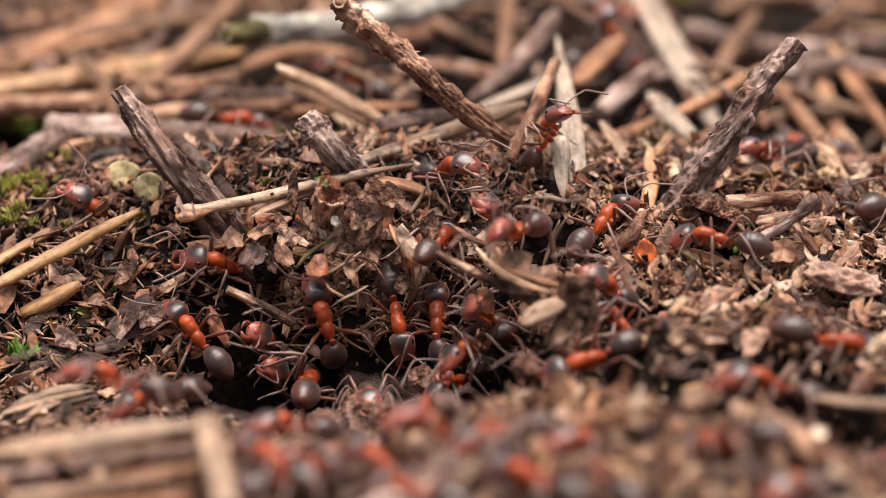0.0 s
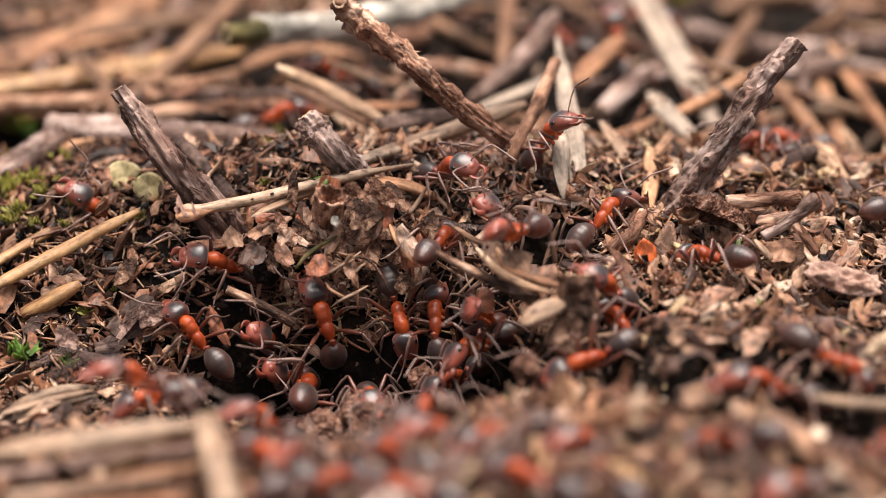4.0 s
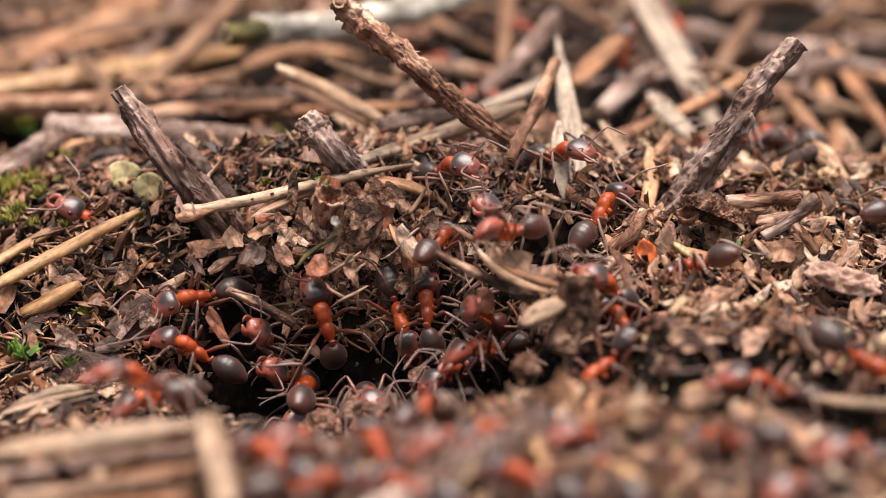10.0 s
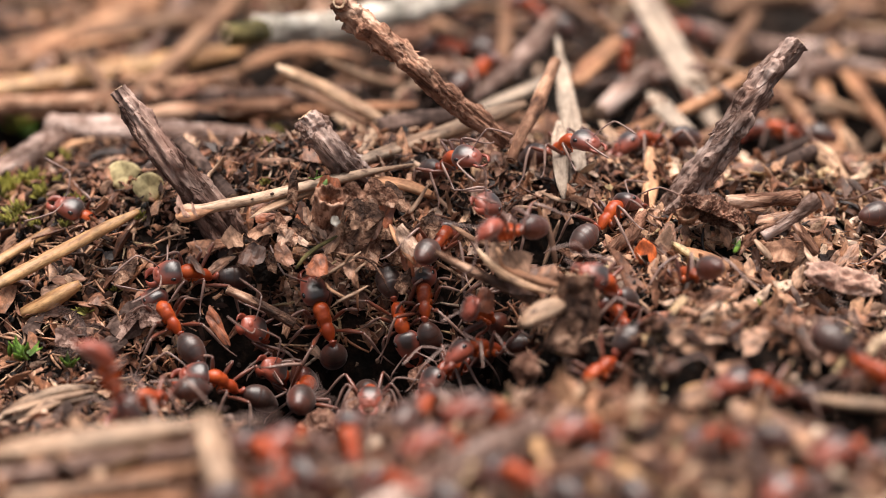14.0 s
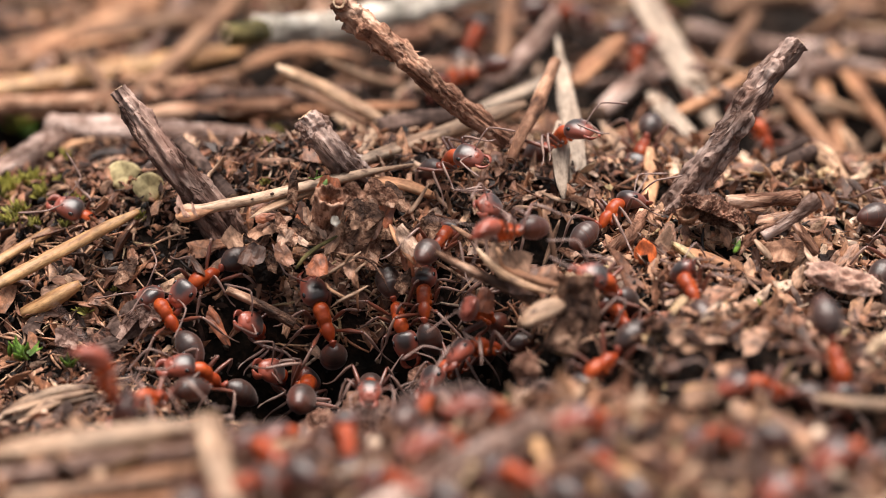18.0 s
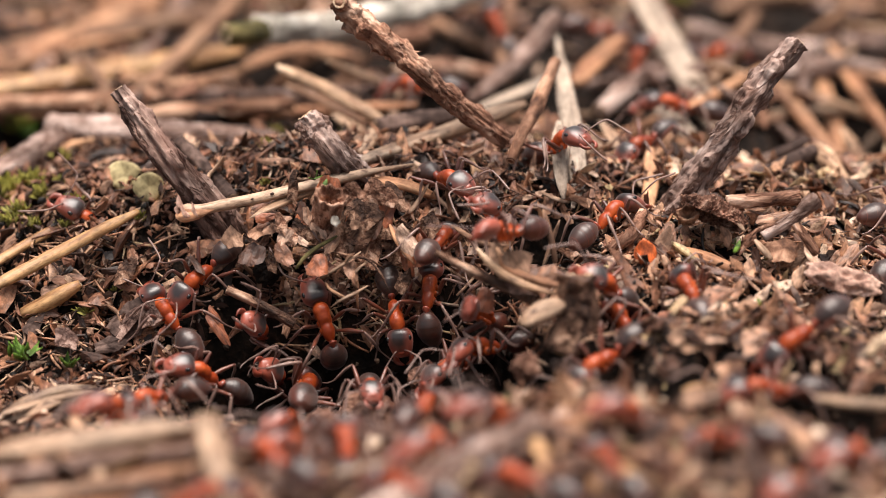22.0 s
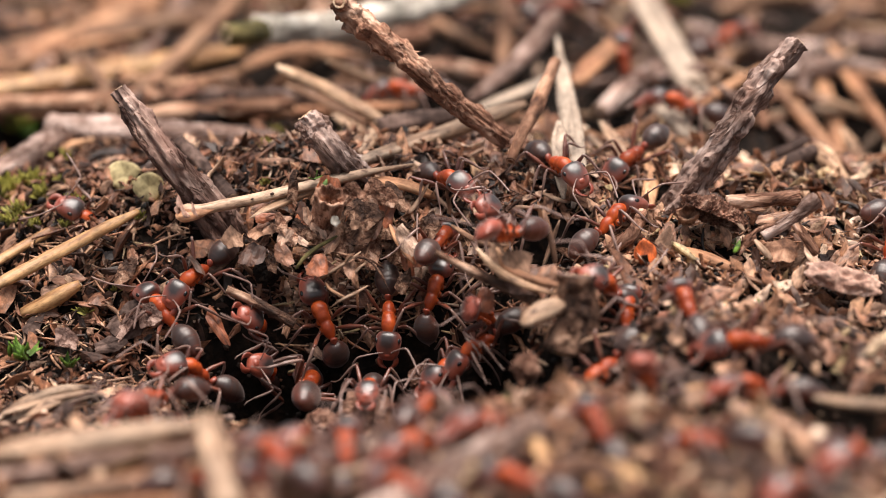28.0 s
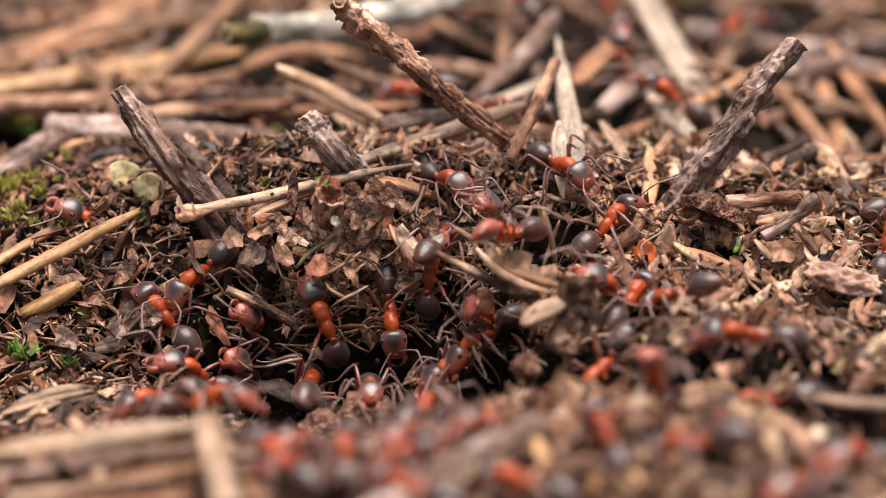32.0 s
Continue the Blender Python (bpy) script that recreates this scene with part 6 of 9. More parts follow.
flake("bark_flake", "grey-brown bark plate leaning on a twig", "bark flake", "bark flakes on the mound", PALE_FLAKE, 0.80, 1.90, 0.3, 0.1, 422, mpose(15.6, -2.1, 1.2, 48, 24, -14))
flake("bark_flake", "tan curled bark flake in the litter", "bark flake", "bark flakes on the mound", PALE_FLAKE, 0.70, 1.60, 0.3, 0.1, 423, mpose(18.1, -6.3, -0.8, 30, -20, 40))
flake("bark_flake", "pale narrow bark flake in the litter", "bark flake", "bark flakes on the mound", PALE_FLAKE, 0.55, 2.20, 0.3, 0.1, 424, mpose(21.6, -5.0, -0.5, 35, 20, 60))
flake("bark_flake", "long purple-brown leaf scrap by the pit", "bark flake", "bark flakes on the mound", BARK_DUSK, 0.80, 3.20, 0.3, 0.1, 425, mpose(-22.6, -3.4, -4.4, 40, 10, -52))
flake("bark_flake", "dull reddish-brown leaf scrap by the pit", "bark flake", "bark flakes on the mound", BARK_DUSK, 1.10, 1.00, 0.3, 0.1, 426, mpose(-20.7, -3.6, -3.6, 50, -8, 10))
flake("bark_flake", "dull brown leaf scrap on damp soil", "bark flake", "bark flakes on the mound", BARK_DUSK, 1.00, 1.30, 0.3, 0.1, 427, mpose(-26.4, -5.2, -4.7, 30, 10, 30))
flake("bark_flake", "tan bark flake beside a stalk", "bark flake", "bark flakes on the mound", BARK_TAN, 0.60, 1.90, 0.3, 0.1, 428, mpose(-28.5, -0.3, -3.4, 30, 0, -60))
flake("bark_flake", "reddish bark strip beside a needle", "bark flake", "bark flakes on the mound", RED_FLAKE, 0.50, 2.60, 0.3, 0.1, 429, mpose(-27.9, 0.7, -2.3, 20, 10, -85))
flake("bark_flake", "tan torn bark flake above the pit edge", "bark flake", "bark flakes on the mound", PALE_FLAKE, 1.35, 1.10, 0.3, 0.1, 440, mpose(5.1, -7.8, 2.0, 48, -18, 20))
flake("bark_flake", "brown torn bark flake above the pit edge", "bark flake", "bark flakes on the mound", FLAKE, 1.00, 1.50, 0.3, 0.1, 441, mpose(7.0, -8.6, 1.4, 42, 15, -40))
flake("bark_flake", "pale bark scrap above the pit edge", "bark flake", "bark flakes on the mound", PALE_FLAKE, 0.80, 1.50, 0.3, 0.1, 442, mpose(3.7, -6.2, 1.9, 50, 20, 10))
flake("bark_flake", "pale torn blade scrap at the pit edge", "bark flake", "bark flakes on the mound", PALE_FLAKE, 0.85, 1.50, 0.3, 0.1, 443, mpose(5.9, -12.3, 0.1, 35, -30, 60))
flake("bark_flake", "orange-brown bark scrap at the pit edge", "bark flake", "bark flakes on the mound", RED_FLAKE, 0.80, 1.20, 0.3, 0.1, 444, mpose(3.0, -6.9, -1.0, 50, 15, 0))
flake("bark_flake", "red-brown curled bark flake over the pit wall", "bark flake", "bark flakes on the mound", RED_FLAKE, 1.00, 0.85, 0.3, 0.1, 445, mpose(-8.8, -3.6, 0.2, 40, -8, 8))
flake("bark_flake", "brown bark scrap tangled in rootlets", "bark flake", "bark flakes on the mound", FLAKE, 0.80, 1.20, 0.3, 0.1, 446, mpose(-6.5, -3.1, -0.3, 52, 20, 30))
flake("bark_flake", "brown bark scrap on the pit wall", "bark flake", "bark flakes on the mound", FLAKE, 0.70, 1.50, 0.3, 0.1, 447, mpose(-11.2, -2.2, 0.4, 48, -24, 20))
flake("bark_flake", "brown bark scrap beside the pit", "bark flake", "bark flakes on the mound", FLAKE, 0.90, 1.20, 0.3, 0.1, 448, mpose(-13.6, -1.5, 0.2, 44, 10, -20))
flake("bark_flake", "pale brown bark scrap beside a twig", "bark flake", "bark flakes on the mound", PALE_FLAKE, 0.80, 1.30, 0.3, 0.1, 449, mpose(-15.1, -0.6, 1.2, 40, -14, 30))
flake("bark_flake", "brown bark scrap on damp litter", "bark flake", "bark flakes on the mound", FLAKE, 0.70, 1.60, 0.3, 0.1, 450, mpose(-17.5, -1.4, -0.7, 40, 10, 60))
flake("bark_flake", "dark bark strip on the pit wall", "bark flake", "bark flakes on the mound", BARK_UMBER, 0.60, 1.80, 0.3, 0.1, 451, mpose(-2.8, -2.7, -1.4, 60, 10, -10))
flake("leaf", "rounded yellow-green withered leaf lobe", "leaf", "withered leaf lobes", LEAF, 1.15, 0.95, 0.3, 0.12, 225, mpose(-21.5, 5.2, 2.8, 66, 8, 9))
flake("leaf", "pale yellowish withered leaf lobe", "leaf", "withered leaf lobes", LEAF, 1.6, 0.7, 0.3, 0.12, 226, mpose(-23.4, 7.1, 2.9, 60, 18, -10))
flake("leaf", "small pale withered bud scale", "leaf", "withered leaf lobes", PALE_FLAKE, 0.42, 1.5, 0.3, 0.3, 227, mpose(-24.7, 5.9, 2.5, 60, 40, 0))
clod("soil_clod", "large crumbly brown soil clod by the pit", "soil clod", CLOD, 2.10, 228, mpose(-5.3, -9.7, -9.3))
clod("soil_clod", "crumbly brown soil clod by the pit", "soil clod", CLOD, 1.50, 229, mpose(-8.3, -10.4, -9.6))
clod("soil_clod", "small brown soil clod in the pit", "soil clod", CLOD, 1.04, 230, mpose(-1.4, -6.3, -7.5))
clod("soil_clod", "brown clod at the pit's edge", "soil clod", CLOD, 0.90, 231, mpose(5.5, -15.0, -2.4))
clod("soil_clod", "small dark clod of soil", "soil clod", SOIL_SHADED, 0.97, 232, mpose(-12.5, -0.6, -1.5))
clod("soil_clod", "small dark clod of soil", "soil clod", CLOD, 1.08, 233, mpose(-3.0, -22.3, -3.8))
moss("moss_sprig", "yellow-green moss blades in the bark litter", MOSS_DULL, 0.95, 7, 264, mpose(21.8, -9.2, -1.3))
moss("moss_sprig", "bright green moss sprig", MOSS, 1.19, 14, 234, mpose(-29.7, -5.7, -6.2))
moss("moss_sprig", "green moss sprig on soil", MOSS, 0.88, 10, 235, mpose(-26.4, -6.0, -6.8))
moss("moss_sprig", "small bright green moss blade", MOSS, 0.65, 3, 236, mpose(-9.1, 1.8, 4.5))
moss("moss_sprig", "tiny green moss sprig", MOSS, 0.48, 4, 238, mpose(20.9, -0.9, 0.5))
moss("moss_sprig", "dull yellow-green moss among the litter", MOSS_DULL, 1.17, 44, 239, mpose(-32.6, 9.3, 0.6))
moss("moss_sprig", "dull yellow-green moss among the litter", MOSS_DULL, 1.02, 36, 240, mpose(-30.8, 10.2, 1.0))
moss("moss_sprig", "dull yellow-green moss among the litter", MOSS_DULL, 1.23, 40, 241, mpose(-35.0, 29.3, -1.5))
moss("moss_sprig", "dull yellow-green moss among the litter", MOSS_DULL, 0.75, 28, 242, mpose(-27.2, 5.8, 1.1))
moss("moss_sprig", "dull yellow-green moss among the litter", MOSS_DULL, 0.85, 28, 243, mpose(-31.8, 5.1, -0.2))
moss("moss_sprig", "dull yellow-green moss among the litter", MOSS_DULL, 0.65, 16, 244, mpose(-7.8, 21.2, 1.1))
moss("moss_sprig", "dull yellow-green moss among the litter", MOSS_DULL, 0.65, 16, 245, mpose(-13.2, 21.3, 1.1))
moss("moss_sprig", "dull yellow-green moss among the litter", MOSS_DULL, 1.26, 28, 246, mpose(22.0, 57.3, 1.2))
moss("moss_sprig", "dull yellow-green moss among the litter", MOSS_DULL, 0.89, 24, 247, mpose(-29.5, 15.8, 0.8))
moss("moss_sprig", "dull yellow-green moss among the litter", MOSS_DULL, 0.64, 20, 248, mpose(-22.0, 3.6, 0.8))
moss("moss_sprig", "dull yellow-green moss among the litter", MOSS_DULL, 0.50, 16, 249, mpose(-13.0, 5.3, 2.8))
moss("moss_sprig", "dull yellow-green moss among the litter", MOSS_DULL, 0.63, 16, 250, mpose(-25.7, -1.9, -4.4))
moss("moss_sprig", "dull yellow-green moss among the litter", MOSS_DULL, 0.44, 12, 251, mpose(-23.7, -0.6, -3.2))
moss("moss_sprig", "dull yellow-green moss among the litter", MOSS_DULL, 1.05, 30, 252, mpose(-33.3, 15.0, 0.6))
moss("moss_sprig", "dull yellow-green moss among the litter", MOSS_DULL, 0.86, 26, 253, mpose(-29.9, 7.4, 1.0))
moss("moss_sprig", "dull yellow-green moss among the litter", MOSS_DULL, 0.90, 28, 254, mpose(-31.4, 5.9, 0.3))
moss("moss_sprig", "dull yellow-green moss among the litter", MOSS_DULL, 0.76, 24, 255, mpose(-28.8, 8.7, 1.4))
moss("moss_sprig", "dull yellow-green moss among the litter", MOSS_DULL, 0.70, 22, 256, mpose(-30.0, 4.3, -0.1))
moss("moss_sprig", "dull yellow-green moss among the litter", MOSS_DULL, 1.01, 28, 257, mpose(-32.8, 8.7, 0.6))
moss("moss_sprig", "dull yellow-green moss among the litter", MOSS_DULL, 0.59, 18, 258, mpose(-27.7, 3.8, 0.1))
moss("moss_sprig", "dull yellow-green moss among the litter", MOSS_DULL, 0.61, 16, 259, mpose(-9.4, 9.9, 4.5))
moss("moss_sprig", "dull yellow-green moss among the litter", MOSS_DULL, 0.61, 16, 260, mpose(-13.2, 9.8, 4.2))
moss("moss_sprig", "dull yellow-green moss among the litter", MOSS_DULL, 0.54, 12, 261, mpose(-2.2, 21.8, 1.2))
moss("moss_sprig", "green moss sprig behind a fallen twig", MOSS, 1.31, 26, 262, mpose(-35.8, 29.3, -1.1))
moss("moss_sprig", "green moss sprig behind a fallen twig", MOSS, 1.11, 22, 263, mpose(-34.5, 29.0, -1.8))

# ---- ants ----
def lofted(rows, around=16, square=2.0):
    """Rings round the y axis from rows of (y, z centre, half width, half height); square: over 2 for fuller corners."""
    v, f = [], []
    for y, zc, rx, rz in rows:
        for j in range(around):
            w = 2 * math.pi * j / around
            c, d = math.cos(w), math.sin(w)
            v.append((rx * math.copysign(abs(c) ** (2 / square), c), y, zc + rz * math.copysign(abs(d) ** (2 / square), d)))
    for k in range(len(rows) - 1):
        for j in range(around):
            j2 = (j + 1) % around
            f.append((k * around + j, (k + 1) * around + j, (k + 1) * around + j2, k * around + j2))
    f.append(tuple(range(around)))
    f.append(tuple(range((len(rows) - 1) * around, len(rows) * around))[::-1])
    return v, f


def joined(*pairs):
    v, f = [], []
    for a, b in pairs:
        f += [tuple(i + len(v) for i in q) for q in b]
        v += list(a)
    return v, f


def ball(c, rx, ry, rz, n=8):
    v, f = lofted([(c[1] - ry * math.cos(math.pi * (k + 0.15) / (n + 0.3)), c[2], rx * math.sin(math.pi * (k + 0.15) / (n + 0.3)), rz * math.sin(math.pi * (k + 0.15) / (n + 0.3))) for k in range(n + 1)], 10)
    return [(x + c[0], y, z) for x, y, z in v], f


def grown(shape, k=1.13):
    return [tuple(k * c for c in p) for p in shape[0]], shape[1]


def bent(ctrl, n):
    """Rows along a jointed line, with its corners barely rounded."""
    c = [np.array(p, float) for p in ctrl]
    run = np.cumsum([0] + [float(np.linalg.norm(q[:3] - p[:3])) for p, q in zip(c, c[1:])])
    out = []
    for s in np.linspace(0, run[-1], n):
        k = min(max(int(np.searchsorted(run, s)) - 1, 0), len(c) - 2)
        u = (s - run[k]) / max(run[k + 1] - run[k], 1e-6)
        out.append(c[k] * (1 - u) + c[k + 1] * u)
    return out


LEGS = (("front", 0.62, (1.0, 0.75), 0.9), ("middle", 0.1, (1.35, -0.15), 1.0), ("hind", -0.42, (1.25, -1.25), 1.25))


def build_ant():
    """A wood ant, 7 mm long, that looks along +y and stands on z = 0."""
    ant = new("ant")
    tagged(ant, "red and black wood ant on the nest litter", "ant", "ants of the nest")
    v, f = lofted([(1.3, 1.36, 0.13, 0.13), (1.22, 1.37, 0.24, 0.22), (1.08, 1.39, 0.38, 0.33), (0.88, 1.42, 0.48, 0.43), (0.66, 1.44, 0.5, 0.47), (0.5, 1.44, 0.47, 0.46), (0.4, 1.43, 0.435, 0.43), (0.32, 1.43, 0.435, 0.43), (0.1, 1.4, 0.43, 0.42),
                   (-0.06, 1.34, 0.405, 0.38), (-0.14, 1.29, 0.37, 0.33), (-0.2, 1.265, 0.36, 0.315), (-0.32, 1.255, 0.38, 0.355), (-0.55, 1.22, 0.4, 0.39), (-0.78, 1.14, 0.36, 0.36), (-0.95, 1.05, 0.3, 0.3), (-1.06, 1.0, 0.22, 0.22), (-1.15, 0.99, 0.13, 0.13)], 22)
    coxae = [ball((s * 0.3, y, 0.95), 0.17, 0.2, 0.3, 6) for s in (-1, 1) for _, y, _, _ in LEGS]
    v, f = joined((v, f), *coxae)
    part("thorax", mesh_of("thorax", v, f, ANT_RED), ant, None, "orange-red thorax")
    v, f = lofted([(-1.1, 1.02, 0.1, 0.1), (-1.22, 1.08, 0.16, 0.2), (-1.33, 1.2, 0.26, 0.34), (-1.42, 1.18, 0.22, 0.3), (-1.5, 1.06, 0.1, 0.12), (-1.62, 1.04, 0.09, 0.09)], 12)
    part("petiole", mesh_of("petiole", v, f, ANT_FACE), ant)
    # hind body with overlapping plates
    rows = []
    for k in range(29):
        u = k / 28
        r = 0.9 * math.sin(math.pi * min(1, u * 0.93 + 0.035)) ** 0.62 * (1 - 0.14 * u)
        plate = (u * 4.2 + 0.35) % 1.0
        r *= 1.0 + 0.016 * plate - (0.018 if plate < 0.16 and 0.1 < u < 0.92 else 0.0)
        rows.append((-2.45 * u, 0.1 - 0.35 * u * u, r * 0.98, r * 0.92))
    v, f = lofted(rows, 22)
    part("gaster", mesh_of("gaster", v, f, ANT_GASTER), ant, mpose(0, -1.46, 1.08, 6), "shiny grey-black hind body")
    # head: broad behind, narrow at the jaws
    v, f = lofted([(0.06, 0, 0.12, 0.1), (0.0, 0, 0.3, 0.25), (0.03, 0.02, 0.46, 0.35), (0.12, 0.04, 0.6, 0.44), (0.3, 0.05, 0.71, 0.51), (0.55, 0.04, 0.74, 0.53), (0.85, 0.02, 0.71, 0.5), (1.12, -0.02, 0.64, 0.43), (1.35, -0.06, 0.56, 0.35), (1.5, -0.1, 0.47, 0.27), (1.6, -0.13, 0.37, 0.18), (1.64, -0.15, 0.23, 0.1)], 26, 2.3)
    head = part("head", mesh_of("head", *grown((v, f)), ANT_HEAD), ant, mpose(0, 1.16, 1.47, -28), "dark-browed head with red cheeks")
    part("clypeus", mesh_of("clypeus", *grown(ball((0, 1.28, 0.1), 0.33, 0.25, 0.24, 8)), ANT_FACE), head, None, "reddish face plate above the jaws")
    for s in (-1, 1):
        part("eye", mesh_of("eye", *grown(ball((s * 0.62, 0.52, 0.28), 0.1, 0.17, 0.14, 8)), ANT_EYE), head, None, "black eye")
        rows = [(s * 0.42, 1.46, -0.14, 0.16), (s * 0.46, 1.7, -0.2, 0.2), (s * 0.36, 1.94, -0.25, 0.16), (s * 0.06, 2.1, -0.28, 0.04)]
        part("mandible", mesh_of("mandible", *grown(tube(spline(rows, 9), 8, 0.5)), ANT_FACE), head)
        scape = tube(bent([(0, 0, 0, 0.045), (s * 0.2, 0.12, 0.12, 0.04), (s * 0.75, 0.62, 0.42, 0.055), (s * 1.1, 1.0, 0.55, 0.06)], 10), 8)
        rows = [(s * 1.1, 1.0, 0.55, 0.045), (s * 1.15, 1.25, 0.5, 0.05), (s * 1.1, 1.9, 0.2, 0.058), (s * 0.98, 2.6, -0.12, 0.06), (s * 0.94, 2.85, -0.2, 0.03)]
        whip = tube([(*r[:3], r[3] * (1 + 0.14 * (k % 2))) for k, r in enumerate(spline(rows, 24))], 8)
        part("antenna", mesh_of("antenna", *joined(scape, whip), ANT_FEELER), head, mpose(s * 0.27, 1.35, 0.41), "elbowed brown antenna")
    for name, y, (ox, oy), size in LEGS:
        for s in (-1, 1):
            k = size
            rows = [(0, 0, 0.05, 0.14), (s * 0.2, oy * 0.1, -0.14, 0.11), (s * 0.3, oy * 0.16, -0.1, 0.08), (s * (0.42 + 0.22 * ox * k), oy * 0.42 * k, 0.42 * k, 0.13), (s * (0.55 + 0.42 * ox * k), oy * 0.75 * k, 0.86 * k, 0.085),
                    (s * (0.58 + 0.46 * ox * k), oy * 0.8 * k, 0.88 * k, 0.06), (s * (0.66 + 0.62 * ox * k), oy * 1.05 * k, 0.5 * k, 0.09), (s * (0.78 + 0.86 * ox * k), oy * 1.4 * k, -0.38, 0.06), (s * (0.79 + 0.88 * ox * k), oy * 1.43 * k, -0.44, 0.035),
                    (s * (0.84 + 1.08 * ox * k), oy * 1.72 * k, -0.82, 0.042), (s * (0.86 + 1.28 * ox * k), oy * 2.0 * k, -0.95, 0.03)]
            leg = part("leg", mesh_of("leg", *tube([(*r[:3], r[3] * 1.12) for r in bent(rows[:6], 18)], 8), ANT_LEG), ant, mpose(s * 0.3, y, 0.95), "thin reddish-brown leg")
            part("shin", mesh_of("shin", *tube([(*r[:3], r[3] * 1.15) for r in bent(rows[5:], 18)], 8), ANT_SHIN), leg, None, "thin dark shin and foot")
    return ant


ANT = build_ant()
ANT_PLACES = []


def ant_pose(x, y, z, fx, fy, fz, ux, uy, uz):
    """The pose of an ant at (x, y, z) mm that looks along f with its back towards u."""
    fwd, up = Vector((fx, fy, fz)).normalized(), Vector((ux, uy, uz))
    side = fwd.cross(up).normalized()
    m = Matrix((side, fwd, side.cross(fwd))).transposed().to_4x4()
    m.translation = Vector((x, y, z)) * MM
    return m


def one_ant(label, size, head, hind, feelers, rows):
    """One more ant; rows of (seconds, place, look, back). It is keyed in motions()."""
    ants = ANT_PLACES
    first = ant_pose(*rows[0][1:])
    ob = ANT if not ants else copy_thing(ANT, first)
    ob.matrix_basis = first @ Matrix.Scale(size, 4)
    tagged(ob, label)
    ants.append((ob, head, hind, feelers, rows))
    return ob


one_ant("wood ant resting head up on the pit wall", 1.22, -6, -75, 0, [(0, -8.6, -1.6, -5.5, -0.35, 0.62, 0.70, 0.12, -0.71, 0.69), (22, -8.6, -1.6, -5.6, -0.36, 0.62, 0.70, 0.12, -0.71, 0.70), (28, -8.6, -1.6, -5.5, -0.43, 0.62, 0.66, 0.09, -0.70, 0.71)])
one_ant("wood ant climbing the pit wall", 1.12, -15, -60, 0, [(0, 0.1, -2.5, -5.2, 0.06, 0.86, 0.51, -0.39, -0.45, 0.81), (3, 0.0, -2.5, -5.2, 0.05, 0.86, 0.51, -0.39, -0.45, 0.80), (6, 0.0, -2.3, -4.9, 0.05, 0.86, 0.51, -0.38, -0.46, 0.80), (9, -0.5, -2.2, -4.6, 0.02, 0.85, 0.53, -0.36, -0.49, 0.80), (13, -0.9, -1.7, -4.2, 0.00, 0.85, 0.53, -0.30, -0.51, 0.81), (20, -0.9, -2.0, -4.1, 0.02, 0.85, 0.53, -0.32, -0.50, 0.81), (21, -0.6, -1.9, -3.8, 0.12, 0.87, 0.48, -0.28, -0.43, 0.86), (24, -0.8, -1.6, -3.4, 0.13, 0.83, 0.55, -0.24, -0.51, 0.83), (25, -0.7, -1.6, -3.3, 0.18, 0.76, 0.63, -0.24, -0.59, 0.77), (28, -0.4, -1.6, -3.4, 0.33, 0.68, 0.65, -0.21, -0.62, 0.76), (29, -0.4, -1.5, -3.3, 0.30, 0.67, 0.68, -0.22, -0.64, 0.74), (30, -0.8, -1.4, -2.9, 0.15, 0.68, 0.71, -0.24, -0.68, 0.70), (31, -0.9, -0.7, -2.2, 0.15, 0.62, 0.77, -0.19, -0.75, 0.63), (32, -0.6, -0.6, -1.9, 0.21, 0.56, 0.80, -0.19, -0.78, 0.60)])
one_ant("wood ant heading down into the pit", 1.12, -28, 6, 0, [(0, -3.0, -1.5, -5.1, 0.21, -0.67, -0.71, -0.18, -0.74, 0.65), (6, -2.8, -1.5, -5.1, 0.29, -0.67, -0.68, -0.20, -0.74, 0.65), (19, -2.9, -1.6, -5.1, 0.27, -0.71, -0.66, -0.20, -0.71, 0.68), (22, -3.1, -1.6, -5.0, 0.21, -0.75, -0.63, -0.20, -0.67, 0.72), (25, -3.4, -1.6, -5.1, 0.13, -0.76, -0.63, -0.16, -0.64, 0.75), (28, -3.7, -1.6, -5.1, 0.05, -0.72, -0.69, -0.12, -0.69, 0.72), (32, -3.5, -1.6, -5.1, 0.12, -0.75, -0.66, -0.15, -0.67, 0.73)])
